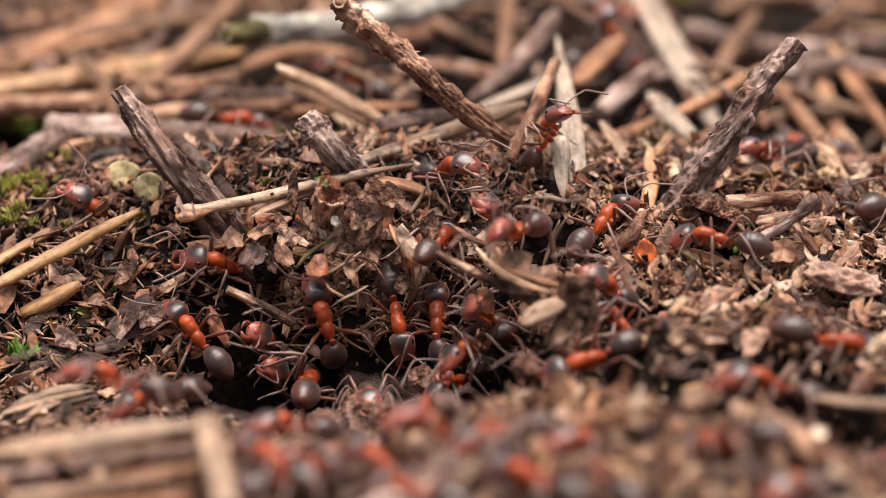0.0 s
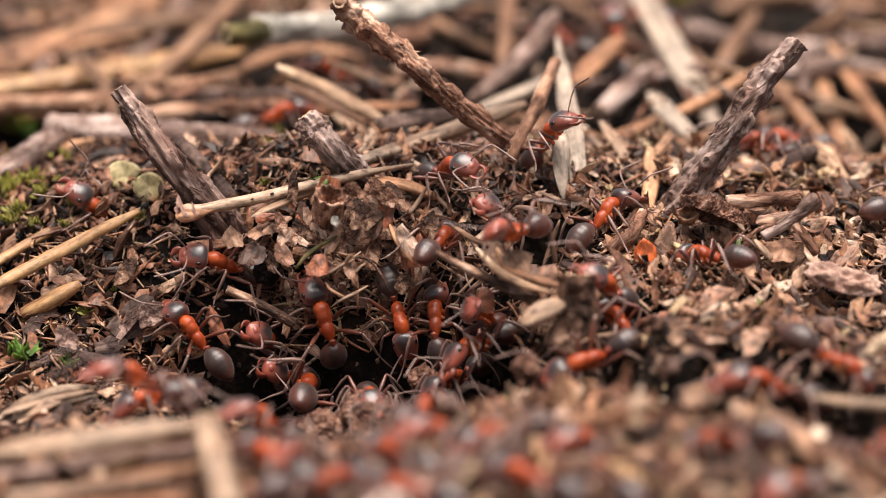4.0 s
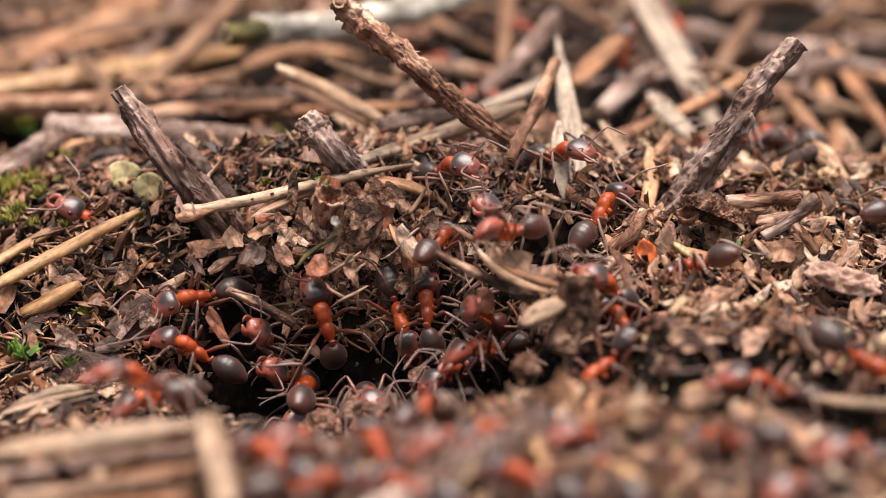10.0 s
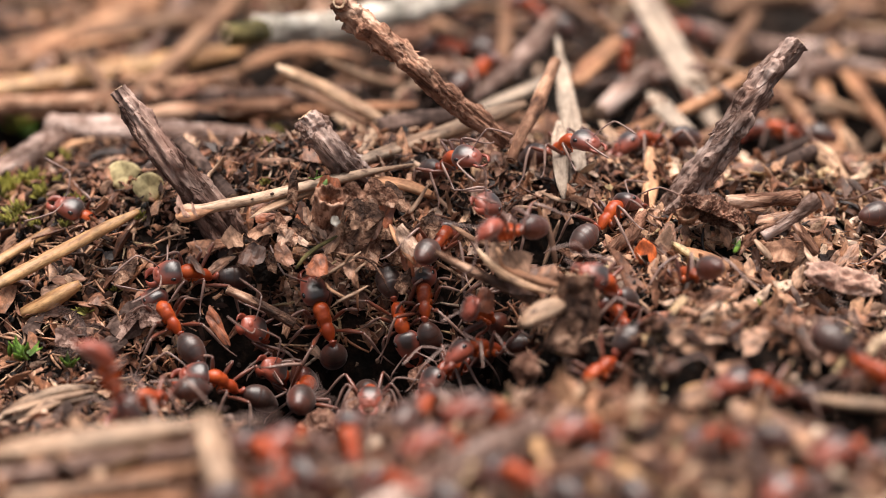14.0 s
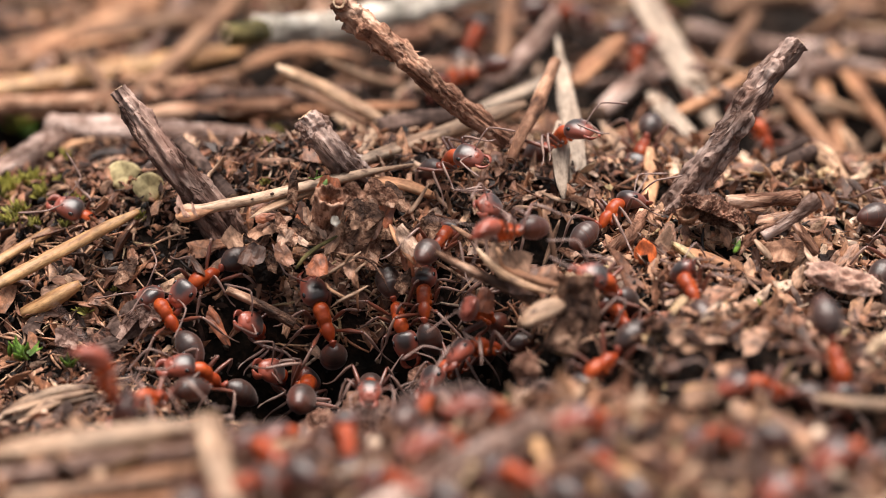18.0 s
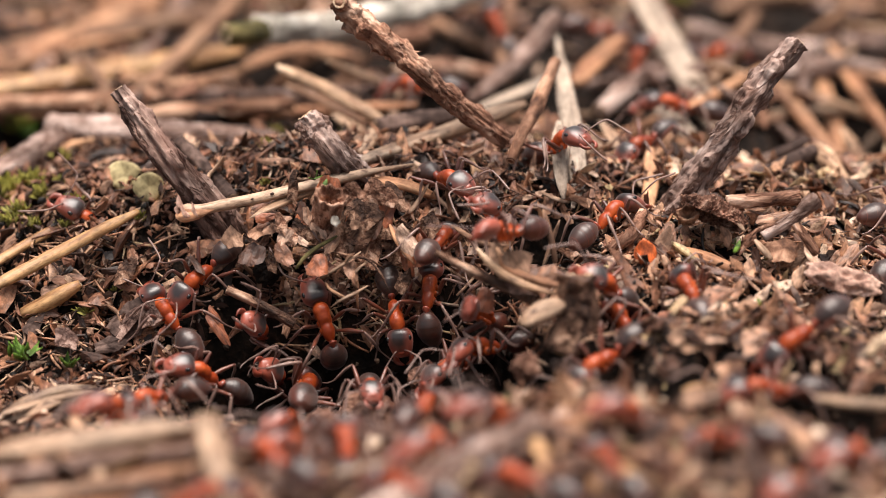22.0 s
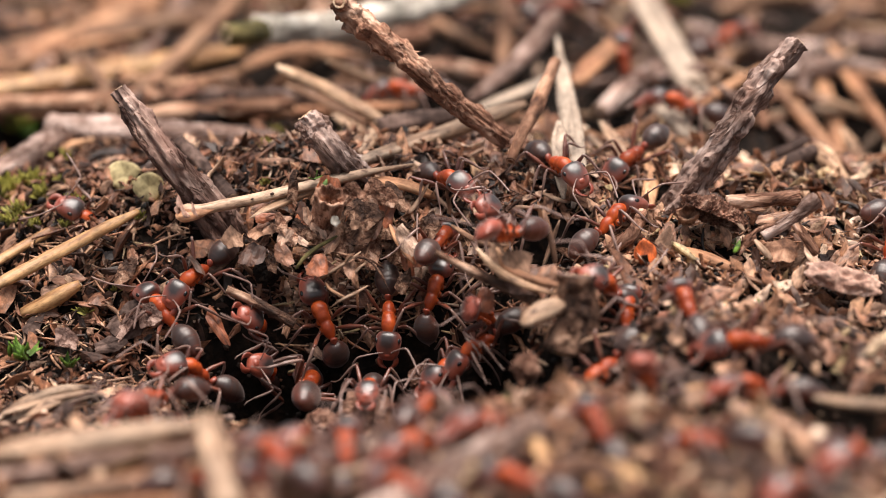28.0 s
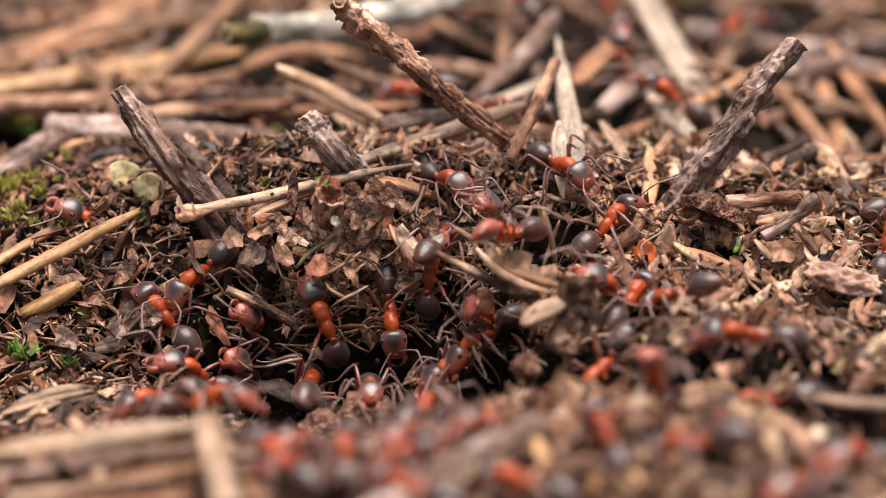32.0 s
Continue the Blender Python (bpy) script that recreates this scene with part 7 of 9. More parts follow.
one_ant("wood ant on damp dark litter", 1.12, -28, 6, 0, [(0, -16.4, 0.3, -1.9, -0.88, -0.23, 0.42, 0.47, -0.53, 0.70), (7, -16.4, 0.3, -1.9, -0.88, -0.23, 0.42, 0.47, -0.53, 0.70), (8, -18.4, -1.1, -3.6, -0.93, -0.37, 0.05, 0.24, -0.47, 0.85), (9, -17.9, -1.6, -4.0, -0.91, -0.42, -0.05, 0.17, -0.47, 0.86), (10, -18.0, -1.6, -4.0, -0.90, -0.44, -0.02, 0.21, -0.46, 0.87), (12, -18.2, -1.0, -3.5, -0.95, -0.29, 0.07, 0.21, -0.50, 0.84), (13, -18.4, -0.6, -3.1, -0.93, -0.31, 0.21, 0.34, -0.48, 0.81), (14, -18.2, -0.2, -2.7, -0.88, -0.41, 0.26, 0.43, -0.43, 0.80), (17, -17.5, -0.6, -2.9, -0.81, -0.58, -0.10, 0.20, -0.44, 0.87), (18, -17.2, -0.5, -2.9, -0.73, -0.64, -0.23, 0.14, -0.47, 0.87), (19, -17.4, -0.4, -2.7, -0.62, -0.70, -0.35, 0.07, -0.50, 0.86), (23, -17.5, -0.4, -2.8, -0.62, -0.69, -0.38, 0.05, -0.52, 0.85), (28, -17.8, -0.5, -2.7, -0.64, -0.70, -0.32, 0.09, -0.48, 0.87)])
one_ant("wood ant on damp dark litter", 1.12, -28, 6, 0, [(0, -18.0, -3.3, -5.8, -0.64, 0.54, 0.55, 0.22, -0.56, 0.80), (7, -18.0, -3.3, -5.8, -0.66, 0.46, 0.59, 0.27, -0.59, 0.76), (8, -18.2, -4.6, -6.6, -0.86, 0.19, 0.47, 0.34, -0.45, 0.82), (11, -18.1, -4.6, -6.7, -0.89, 0.17, 0.42, 0.31, -0.45, 0.84), (12, -18.7, -4.3, -6.3, -0.88, 0.28, 0.39, 0.23, -0.47, 0.85), (13, -19.1, -3.1, -5.3, -0.60, 0.69, 0.39, 0.01, -0.48, 0.88), (14, -19.5, -2.6, -5.0, -0.57, 0.63, 0.53, 0.07, -0.60, 0.79), (17, -19.7, -2.5, -4.8, -0.58, 0.60, 0.56, 0.09, -0.63, 0.77), (20, -19.6, -2.5, -4.9, -0.56, 0.66, 0.49, 0.04, -0.57, 0.82), (25, -19.7, -2.1, -4.7, -0.59, 0.64, 0.49, 0.03, -0.59, 0.80), (28, -19.9, -2.1, -4.7, -0.59, 0.66, 0.47, 0.01, -0.57, 0.82), (32, -20.0, -2.1, -4.7, -0.62, 0.60, 0.50, 0.04, -0.61, 0.79)])
one_ant("wood ant with its shiny hind body turned up in the pit", 1.3, -28, 6, 0, [(0, -10.8, -4.9, -9.4, -0.01, 0.98, -0.21, 0.75, 0.14, 0.65), (9, -11.1, -5.0, -9.8, 0.00, 0.98, -0.21, 0.77, 0.13, 0.63), (21, -11.0, -4.9, -9.7, 0.01, 0.98, -0.21, 0.76, 0.13, 0.63), (24, -10.8, -4.9, -9.6, 0.00, 0.98, -0.20, 0.75, 0.13, 0.65), (32, -10.7, -4.8, -9.5, 0.00, 0.98, -0.18, 0.73, 0.12, 0.68)])
one_ant("wood ant standing on the crest of the mound", 1.12, -35, 6, 0, [(0, 1.2, 3.8, 3.8, 0.52, -0.73, 0.44, -0.65, -0.01, 0.76), (11, 1.2, 3.8, 3.8, 0.52, -0.73, 0.44, -0.65, -0.01, 0.76), (13, 1.3, 4.0, 4.6, 0.45, -0.64, 0.63, -0.81, -0.00, 0.58), (14, 1.4, 3.9, 4.2, 0.50, -0.71, 0.50, -0.69, 0.02, 0.72), (19, 1.5, 4.0, 4.3, 0.51, -0.69, 0.52, -0.71, 0.00, 0.70), (21, 0.8, 3.5, 2.9, 0.45, -0.87, 0.19, -0.42, -0.02, 0.90), (32, 0.8, 3.5, 2.9, 0.45, -0.87, 0.19, -0.42, -0.02, 0.90)])
one_ant("wood ant climbing beside a grey twig", 1.12, -28, 6, 0, [(0, 8.4, 5.4, 6.0, 0.36, -0.28, 0.89, -0.61, 0.65, 0.45), (3, 8.9, 5.8, 5.8, 0.41, -0.39, 0.82, -0.80, 0.28, 0.53), (6, 8.2, 5.2, 5.2, 0.32, -0.65, 0.69, -0.42, 0.56, 0.72), (8, 8.2, 5.5, 5.2, 0.32, -0.64, 0.69, -0.35, 0.60, 0.72), (9, 8.8, 5.7, 4.0, 0.52, -0.78, 0.36, -0.29, 0.23, 0.93), (10, 9.2, 5.5, 4.1, 0.60, -0.71, 0.37, -0.42, 0.11, 0.90), (12, 9.6, 6.3, 4.2, 0.76, -0.49, 0.42, -0.42, 0.11, 0.90), (13, 9.8, 6.7, 4.1, 0.84, -0.38, 0.39, -0.40, 0.05, 0.91), (14, 9.4, 6.3, 4.3, 0.72, -0.53, 0.45, -0.43, 0.17, 0.89), (17, 9.2, 6.4, 4.9, 0.58, -0.54, 0.61, -0.48, 0.37, 0.79), (20, 9.1, 5.8, 4.8, 0.56, -0.61, 0.56, -0.47, 0.32, 0.82), (23, 8.9, 5.7, 4.5, 0.54, -0.68, 0.49, -0.39, 0.32, 0.86), (24, 8.6, 5.0, 3.6, 0.48, -0.88, 0.05, -0.25, -0.08, 0.97), (28, 8.8, 4.8, 3.5, 0.50, -0.86, -0.02, -0.25, -0.17, 0.95), (29, 8.9, 4.8, 3.4, 0.53, -0.84, -0.06, -0.23, -0.22, 0.95), (32, 9.1, 4.8, 3.5, 0.56, -0.83, 0.01, -0.28, -0.18, 0.94)])
one_ant("wood ant beside a short brown twig", 1.12, -28, 6, 0, [(0, 12.1, 0.3, 1.0, 0.63, 0.70, 0.33, -0.39, -0.08, 0.92), (2, 12.2, 0.6, 1.0, 0.67, 0.66, 0.33, -0.37, -0.08, 0.92), (6, 12.2, 1.5, 1.4, 0.62, 0.66, 0.43, -0.44, -0.16, 0.88), (9, 12.2, 1.6, 1.6, 0.55, 0.67, 0.49, -0.49, -0.21, 0.85), (10, 12.1, 1.5, 1.4, 0.55, 0.72, 0.42, -0.45, -0.17, 0.88), (11, 12.5, 1.5, 1.4, 0.62, 0.62, 0.48, -0.47, -0.20, 0.86), (14, 12.4, 0.6, 1.1, 0.65, 0.70, 0.30, -0.36, -0.06, 0.93), (17, 12.5, 1.0, 1.1, 0.68, 0.67, 0.30, -0.35, -0.07, 0.93), (22, 12.4, 0.6, 1.1, 0.68, 0.68, 0.27, -0.34, -0.04, 0.94), (23, 12.2, 1.1, 1.2, 0.59, 0.66, 0.46, -0.47, -0.18, 0.87), (24, 12.3, 1.1, 1.2, 0.61, 0.56, 0.56, -0.53, -0.24, 0.81), (28, 12.6, 0.3, 1.0, 0.71, 0.59, 0.38, -0.39, -0.11, 0.91), (32, 12.6, 0.3, 1.0, 0.68, 0.59, 0.44, -0.44, -0.15, 0.88)])
one_ant("wood ant on pale bark chips", 1.12, -28, 6, 0, [(0, 19.0, -2.5, 0.6, -0.95, 0.32, 0.03, -0.02, -0.14, 0.99), (1, 19.9, -2.8, 0.3, -0.82, 0.57, -0.01, -0.12, -0.16, 0.98), (2, 18.7, -3.8, -0.3, -0.71, 0.67, -0.23, -0.18, 0.14, 0.97), (9, 18.7, -3.8, -0.4, -0.68, 0.69, -0.26, -0.19, 0.17, 0.97), (10, 17.9, -5.5, -0.5, -0.63, 0.57, -0.53, -0.37, 0.38, 0.85), (11, 17.2, -7.4, -0.3, -0.62, 0.53, -0.59, -0.28, 0.55, 0.79), (13, 17.1, -7.4, -0.3, -0.58, 0.55, -0.60, -0.28, 0.56, 0.78), (14, 16.9, -7.4, -0.4, -0.39, 0.76, -0.51, 0.09, 0.59, 0.80), (17, 17.7, -8.2, -0.4, -0.19, 0.95, 0.25, -0.62, -0.31, 0.72), (22, 17.7, -8.2, -0.5, -0.17, 0.97, 0.18, -0.63, -0.25, 0.74), (25, 16.3, -11.9, -0.1, -0.14, 0.98, 0.17, 0.03, -0.17, 0.99), (28, 16.2, -12.5, -0.1, -0.20, 0.95, 0.22, 0.06, -0.21, 0.98), (29, 16.8, -11.6, -0.2, -0.35, 0.93, -0.09, -0.19, 0.02, 0.98), (30, 16.5, -10.0, -0.4, -0.70, 0.48, -0.52, -0.57, 0.05, 0.82), (32, 16.3, -9.7, -0.7, -0.70, 0.50, -0.51, -0.56, 0.05, 0.82)])
one_ant("wood ant reaching over the pit's edge", 1.12, -5, 6, 0, [(0, 5.7, -7.9, 3.5, -0.54, -0.82, 0.20, -0.56, 0.53, 0.63), (6, 5.4, -8.0, 3.4, -0.59, -0.78, 0.20, -0.52, 0.55, 0.65), (9, 5.1, -8.0, 3.4, -0.62, -0.76, 0.21, -0.49, 0.57, 0.66), (32, 5.0, -8.1, 3.3, -0.64, -0.74, 0.22, -0.46, 0.60, 0.66)])
one_ant("wood ant peering out of the litter", 1.12, -28, 6, 0, [(0, 2.5, -0.6, 2.1, -0.17, -0.73, 0.66, 0.80, 0.30, 0.53), (32, 2.5, -0.6, 2.1, -0.17, -0.73, 0.66, 0.80, 0.30, 0.53)])
one_ant("wood ant at the near edge of the pit", 1.12, -28, 6, 0, [(0, 2.5, -7.5, -5.7, -0.75, -0.66, -0.05, -0.25, 0.22, 0.94), (6, 2.7, -7.4, -5.6, -0.82, -0.57, -0.02, -0.15, 0.19, 0.97), (9, 2.9, -7.8, -5.7, -0.89, -0.46, 0.06, -0.06, 0.23, 0.97), (23, 3.1, -8.3, -5.4, -0.86, -0.50, 0.12, -0.13, 0.42, 0.90), (25, 3.0, -7.4, -5.7, -0.78, -0.62, -0.08, -0.25, 0.20, 0.95), (28, 3.1, -6.8, -5.6, -0.78, -0.44, -0.45, -0.42, -0.17, 0.89), (32, 3.0, -6.7, -5.3, -0.78, -0.48, -0.40, -0.38, -0.14, 0.91)])
one_ant("wood ant at the near edge of the pit", 1.12, -28, 6, 0, [(0, 1.2, -7.0, -8.7, -0.65, -0.76, -0.04, -0.24, 0.16, 0.96), (8, 0.8, -6.7, -8.1, -0.69, -0.72, -0.01, -0.11, 0.09, 0.99), (32, 0.9, -6.3, -7.6, -0.70, -0.71, -0.08, -0.10, -0.01, 0.99)])
one_ant("wood ant with a rounded grey hind body on the litter", 1.2, -28, 6, 0, [(0, 9.6, -13.9, -3.3, -0.91, -0.33, -0.24, -0.04, -0.51, 0.86), (3, 9.6, -13.9, -3.3, -0.90, -0.36, -0.25, -0.04, -0.51, 0.86), (7, 10.2, -14.1, -3.8, -0.81, -0.48, -0.33, -0.18, -0.33, 0.92), (11, 11.1, -14.3, -4.1, -0.63, -0.58, -0.51, -0.41, -0.30, 0.86), (17, 11.1, -14.5, -3.7, -0.66, -0.59, -0.47, -0.36, -0.30, 0.88), (25, 10.7, -14.7, -3.3, -0.76, -0.59, -0.28, -0.17, -0.23, 0.96), (28, 11.2, -14.3, -4.1, -0.65, -0.56, -0.50, -0.41, -0.29, 0.86), (32, 11.0, -14.2, -4.1, -0.57, -0.61, -0.55, -0.40, -0.37, 0.84)])
one_ant("wood ant walking over pale litter", 1.2, -28, 6, 0, [(0, 25.8, -15.8, -1.5, 0.97, -0.10, -0.24, 0.22, -0.17, 0.96), (1, 25.9, -16.7, -1.6, 0.92, -0.28, -0.27, 0.18, -0.32, 0.93), (3, 25.4, -19.1, -1.5, 0.87, -0.37, -0.32, 0.35, 0.02, 0.93), (6, 26.0, -16.3, -2.3, 0.15, -0.70, -0.70, -0.66, -0.60, 0.45), (7, 26.2, -16.1, -2.2, -0.10, -0.67, -0.74, -0.74, -0.45, 0.50), (8, 25.4, -18.7, -1.0, 0.53, -0.67, -0.53, 0.28, -0.45, 0.85), (9, 26.7, -17.0, -1.2, 0.85, -0.38, -0.36, 0.13, -0.52, 0.85), (11, 27.6, -21.1, -0.8, 0.66, -0.53, -0.53, -0.08, -0.75, 0.65), (13, 27.7, -21.6, -0.8, 0.74, -0.55, -0.38, -0.06, -0.62, 0.78), (14, 27.1, -20.6, -0.7, 0.77, -0.47, -0.44, 0.12, -0.57, 0.81), (17, 25.0, -19.7, -0.5, 0.20, -0.64, -0.75, 0.17, -0.73, 0.66), (20, 25.0, -19.7, -0.5, 0.16, -0.64, -0.75, 0.14, -0.74, 0.66), (21, 25.2, -15.4, -1.7, -0.35, -0.70, -0.62, -0.41, -0.48, 0.78), (22, 23.4, -14.9, -1.1, -0.77, -0.50, -0.39, -0.05, -0.57, 0.82), (23, 21.7, -14.0, -0.5, -0.96, -0.28, -0.07, 0.12, -0.61, 0.78), (24, 20.5, -15.7, -0.8, -0.95, -0.29, -0.14, 0.07, -0.60, 0.80), (25, 19.4, -16.5, -1.1, -0.97, -0.21, -0.09, 0.05, -0.57, 0.82), (28, 19.7, -16.4, -0.8, -0.99, -0.17, 0.03, 0.11, -0.51, 0.85), (32, 19.4, -16.1, -0.5, -0.99, -0.06, 0.15, 0.16, -0.43, 0.89)])
one_ant("wood ant on a brown twig", 1.2, -28, 6, 0, [(0, 20.1, -22.3, -1.5, -0.93, -0.08, 0.36, 0.36, -0.01, 0.93), (19, 20.2, -22.5, -1.9, -0.96, -0.16, 0.24, 0.24, -0.01, 0.97), (24, 20.5, -22.4, -2.0, -0.98, -0.18, 0.01, 0.01, -0.02, 1.00), (28, 19.8, -22.9, -1.8, -0.97, -0.16, 0.16, 0.11, 0.30, 0.95), (29, 20.0, -23.7, -2.1, -0.98, -0.22, -0.03, -0.06, 0.12, 0.99), (32, 20.1, -23.7, -2.3, -0.98, -0.19, -0.04, -0.06, 0.10, 0.99)])
one_ant("wood ant on straw close by", 1.2, -28, 6, 0, [(0, -21.6, -21.3, -1.8, -0.93, -0.11, 0.35, 0.29, 0.33, 0.90), (1, -21.3, -21.4, -2.0, -0.90, -0.20, 0.39, 0.30, 0.36, 0.88), (2, -20.2, -21.5, -1.7, -0.80, -0.29, 0.53, 0.39, 0.43, 0.82), (11, -19.9, -21.6, -1.8, -0.80, -0.32, 0.50, 0.36, 0.42, 0.83), (12, -20.9, -21.7, -2.2, -0.80, -0.29, 0.53, 0.38, 0.44, 0.82), (13, -22.7, -21.6, -0.8, -0.40, 0.04, 0.91, 0.78, 0.53, 0.32), (14, -22.1, -22.0, -1.0, -0.33, -0.10, 0.94, 0.61, 0.74, 0.30), (17, -22.0, -22.2, -1.1, -0.31, -0.15, 0.94, 0.55, 0.78, 0.30), (19, -22.4, -22.3, -1.5, -0.34, -0.27, 0.90, 0.45, 0.79, 0.41), (20, -22.5, -22.1, -3.7, -0.94, -0.23, 0.24, 0.15, 0.34, 0.93), (21, -22.4, -22.1, -3.7, -0.93, -0.27, 0.26, 0.15, 0.34, 0.93), (22, -21.0, -22.7, -3.5, -0.48, -0.64, 0.61, 0.23, 0.57, 0.79), (24, -19.6, -23.0, -3.7, -0.29, -0.61, 0.73, 0.22, 0.70, 0.68), (28, -19.5, -23.2, -3.5, -0.15, -0.53, 0.83, 0.18, 0.81, 0.55), (29, -18.9, -23.1, -3.1, 0.02, -0.54, 0.84, 0.03, 0.84, 0.54), (30, -18.4, -22.6, -2.4, 0.36, -0.53, 0.77, -0.22, 0.75, 0.62), (31, -17.5, -22.3, -2.6, 0.61, -0.49, 0.63, -0.29, 0.59, 0.75), (32, -14.7, -21.7, -3.1, 0.97, -0.07, 0.23, -0.20, 0.29, 0.94)])
one_ant("wood ant half hidden by straw", 1.12, -28, 6, 0, [(0, -19.3, -15.3, -6.0, -0.82, -0.58, 0.04, -0.07, 0.17, 0.98), (32, -19.3, -15.3, -6.0, -0.82, -0.58, 0.04, -0.07, 0.17, 0.98)])
one_ant("wood ant coming out of the pit", 1.12, -28, 6, 0, [(0, -10.4, -3.4, -14.6, -0.08, -1.00, -0.03, 0.46, -0.07, 0.88), (9, -10.4, -3.4, -14.6, -0.08, -1.00, -0.03, 0.46, -0.07, 0.88), (10, -11.0, -4.4, -11.6, -0.24, -0.96, 0.13, 0.75, -0.10, 0.65), (11, -13.6, -5.0, -9.4, -0.53, -0.76, 0.38, 0.83, -0.36, 0.43), (12, -15.6, -5.8, -8.0, -0.72, -0.45, 0.52, 0.69, -0.40, 0.61), (13, -15.9, -6.4, -8.2, -0.85, -0.26, 0.45, 0.52, -0.36, 0.77), (14, -16.1, -6.8, -8.3, -0.85, -0.19, 0.49, 0.53, -0.29, 0.80), (17, -17.4, -7.5, -7.7, -0.81, -0.26, 0.52, 0.57, -0.17, 0.80), (18, -17.3, -7.4, -7.5, -0.77, -0.28, 0.57, 0.62, -0.17, 0.76), (20, -16.9, -6.9, -7.5, -0.63, -0.44, 0.64, 0.76, -0.18, 0.62), (21, -16.9, -6.9, -7.6, -0.63, -0.46, 0.63, 0.76, -0.19, 0.62), (22, -17.5, -7.4, -7.4, -0.72, -0.35, 0.60, 0.67, -0.15, 0.72), (24, -17.8, -7.4, -7.2, -0.70, -0.36, 0.62, 0.69, -0.12, 0.71), (28, -18.1, -7.4, -7.2, -0.71, -0.35, 0.60, 0.67, -0.11, 0.73), (32, -18.2, -7.4, -7.2, -0.71, -0.34, 0.61, 0.68, -0.10, 0.73)])
one_ant("wood ant climbing out of the pit head first", 1.05, -22, -10, 0, [(0, -5.2, -8.1, -9.1, 0.05, -0.93, 0.25, 0.02, 0.26, 0.96), (13, -5.2, -8.1, -9.1, 0.12, -0.93, 0.25, 0.02, 0.26, 0.96), (16, -5.1, -8.6, -8.2, 0.00, -0.93, 0.25, 0.02, 0.26, 0.96), (22, -5.1, -8.6, -8.2, 0.05, -0.93, 0.25, 0.02, 0.26, 0.96), (28, -5.1, -8.6, -8.2, -0.06, -0.93, 0.25, 0.02, 0.26, 0.96), (32, -5.1, -8.6, -8.2, 0.04, -0.93, 0.25, 0.02, 0.26, 0.96)])
one_ant("wood ant on the pit's dark wall", 1.12, -20, 6, 0, [(0, -14.0, -2.1, -6.4, -0.14, -0.79, 0.60, 0.99, -0.08, 0.13), (12, -14.2, -2.0, -6.3, -0.14, -0.78, 0.61, 0.99, -0.08, 0.13), (17, -14.7, -1.9, -5.8, -0.14, -0.78, 0.61, 0.99, -0.05, 0.16), (22, -14.5, -1.9, -5.8, -0.12, -0.78, 0.62, 0.99, -0.05, 0.14), (28, -14.6, -1.7, -5.5, -0.14, -0.76, 0.64, 0.99, -0.09, 0.11), (32, -14.8, -1.6, -5.3, -0.14, -0.74, 0.65, 0.99, -0.09, 0.11)])
one_ant("wood ant under torn grass", 1.12, -28, 6, 0, [(0, 3.9, -6.8, -2.5, -0.44, -0.69, 0.57, -0.85, 0.52, -0.03), (32, 3.9, -6.8, -2.5, -0.44, -0.69, 0.57, -0.85, 0.52, -0.03)])
one_ant("wood ant deep among the litter", 1.12, -28, 6, 0, [(0, 10.2, -8.3, -0.0, -0.48, -0.61, 0.63, 0.85, -0.15, 0.51), (32, 10.2, -8.3, -0.0, -0.48, -0.61, 0.63, 0.85, -0.15, 0.51)])
one_ant("wood ant in a gap under bark", 1.12, -28, 6, 0, [(0, -0.4, 0.2, -0.6, 0.34, 0.94, -0.04, 0.21, -0.03, 0.98), (32, -0.4, 0.2, -0.6, 0.34, 0.94, -0.04, 0.21, -0.03, 0.98)])
one_ant("wood ant at the foot of the mound", 1.12, -28, 6, 0, [(0, 33.7, 5.3, 0.4, 0.90, 0.44, -0.05, 0.14, -0.19, 0.97), (2, 34.0, 5.0, 0.4, 0.91, 0.41, -0.03, 0.13, -0.21, 0.97), (6, 34.1, 4.6, 0.3, 0.92, 0.39, -0.07, 0.17, -0.20, 0.96), (21, 33.6, 3.9, 0.1, 0.90, 0.42, -0.10, 0.21, -0.20, 0.96), (28, 34.0, 4.2, 0.2, 0.92, 0.38, -0.11, 0.20, -0.20, 0.96), (32, 34.1, 4.6, 0.3, 0.91, 0.40, -0.08, 0.17, -0.20, 0.96)])
one_ant("wood ant walking on pale litter", 1.12, -28, 6, 0, [(0, 35.2, -2.9, -1.9, 0.74, 0.63, -0.25, 0.29, 0.05, 0.96), (14, 33.9, -2.2, -1.8, 0.64, 0.71, -0.29, 0.32, 0.09, 0.94), (17, 32.5, -0.5, -1.2, 0.55, 0.81, 0.21, 0.04, -0.27, 0.96), (22, 32.6, -0.5, -1.2, 0.53, 0.82, 0.21, 0.04, -0.27, 0.96), (28, 32.2, 0.9, -0.7, 0.32, 0.77, 0.55, -0.05, -0.57, 0.82), (32, 32.1, 1.4, -0.3, 0.28, 0.74, 0.61, -0.05, -0.62, 0.78)])
one_ant("wood ant among moss and needles", 1.12, -28, 6, 0, [(0, -26.4, 5.7, 0.2, -0.54, -0.28, 0.79, 0.81, -0.43, 0.40), (7, -26.4, 5.8, 0.3, -0.54, -0.25, 0.80, 0.79, -0.49, 0.38), (8, -26.5, 5.4, -0.4, -0.56, -0.32, 0.76, 0.81, -0.38, 0.44), (10, -26.7, 5.4, -0.7, -0.67, -0.23, 0.71, 0.71, -0.48, 0.52), (32, -26.7, 5.4, -0.7, -0.67, -0.23, 0.71, 0.71, -0.48, 0.52)])
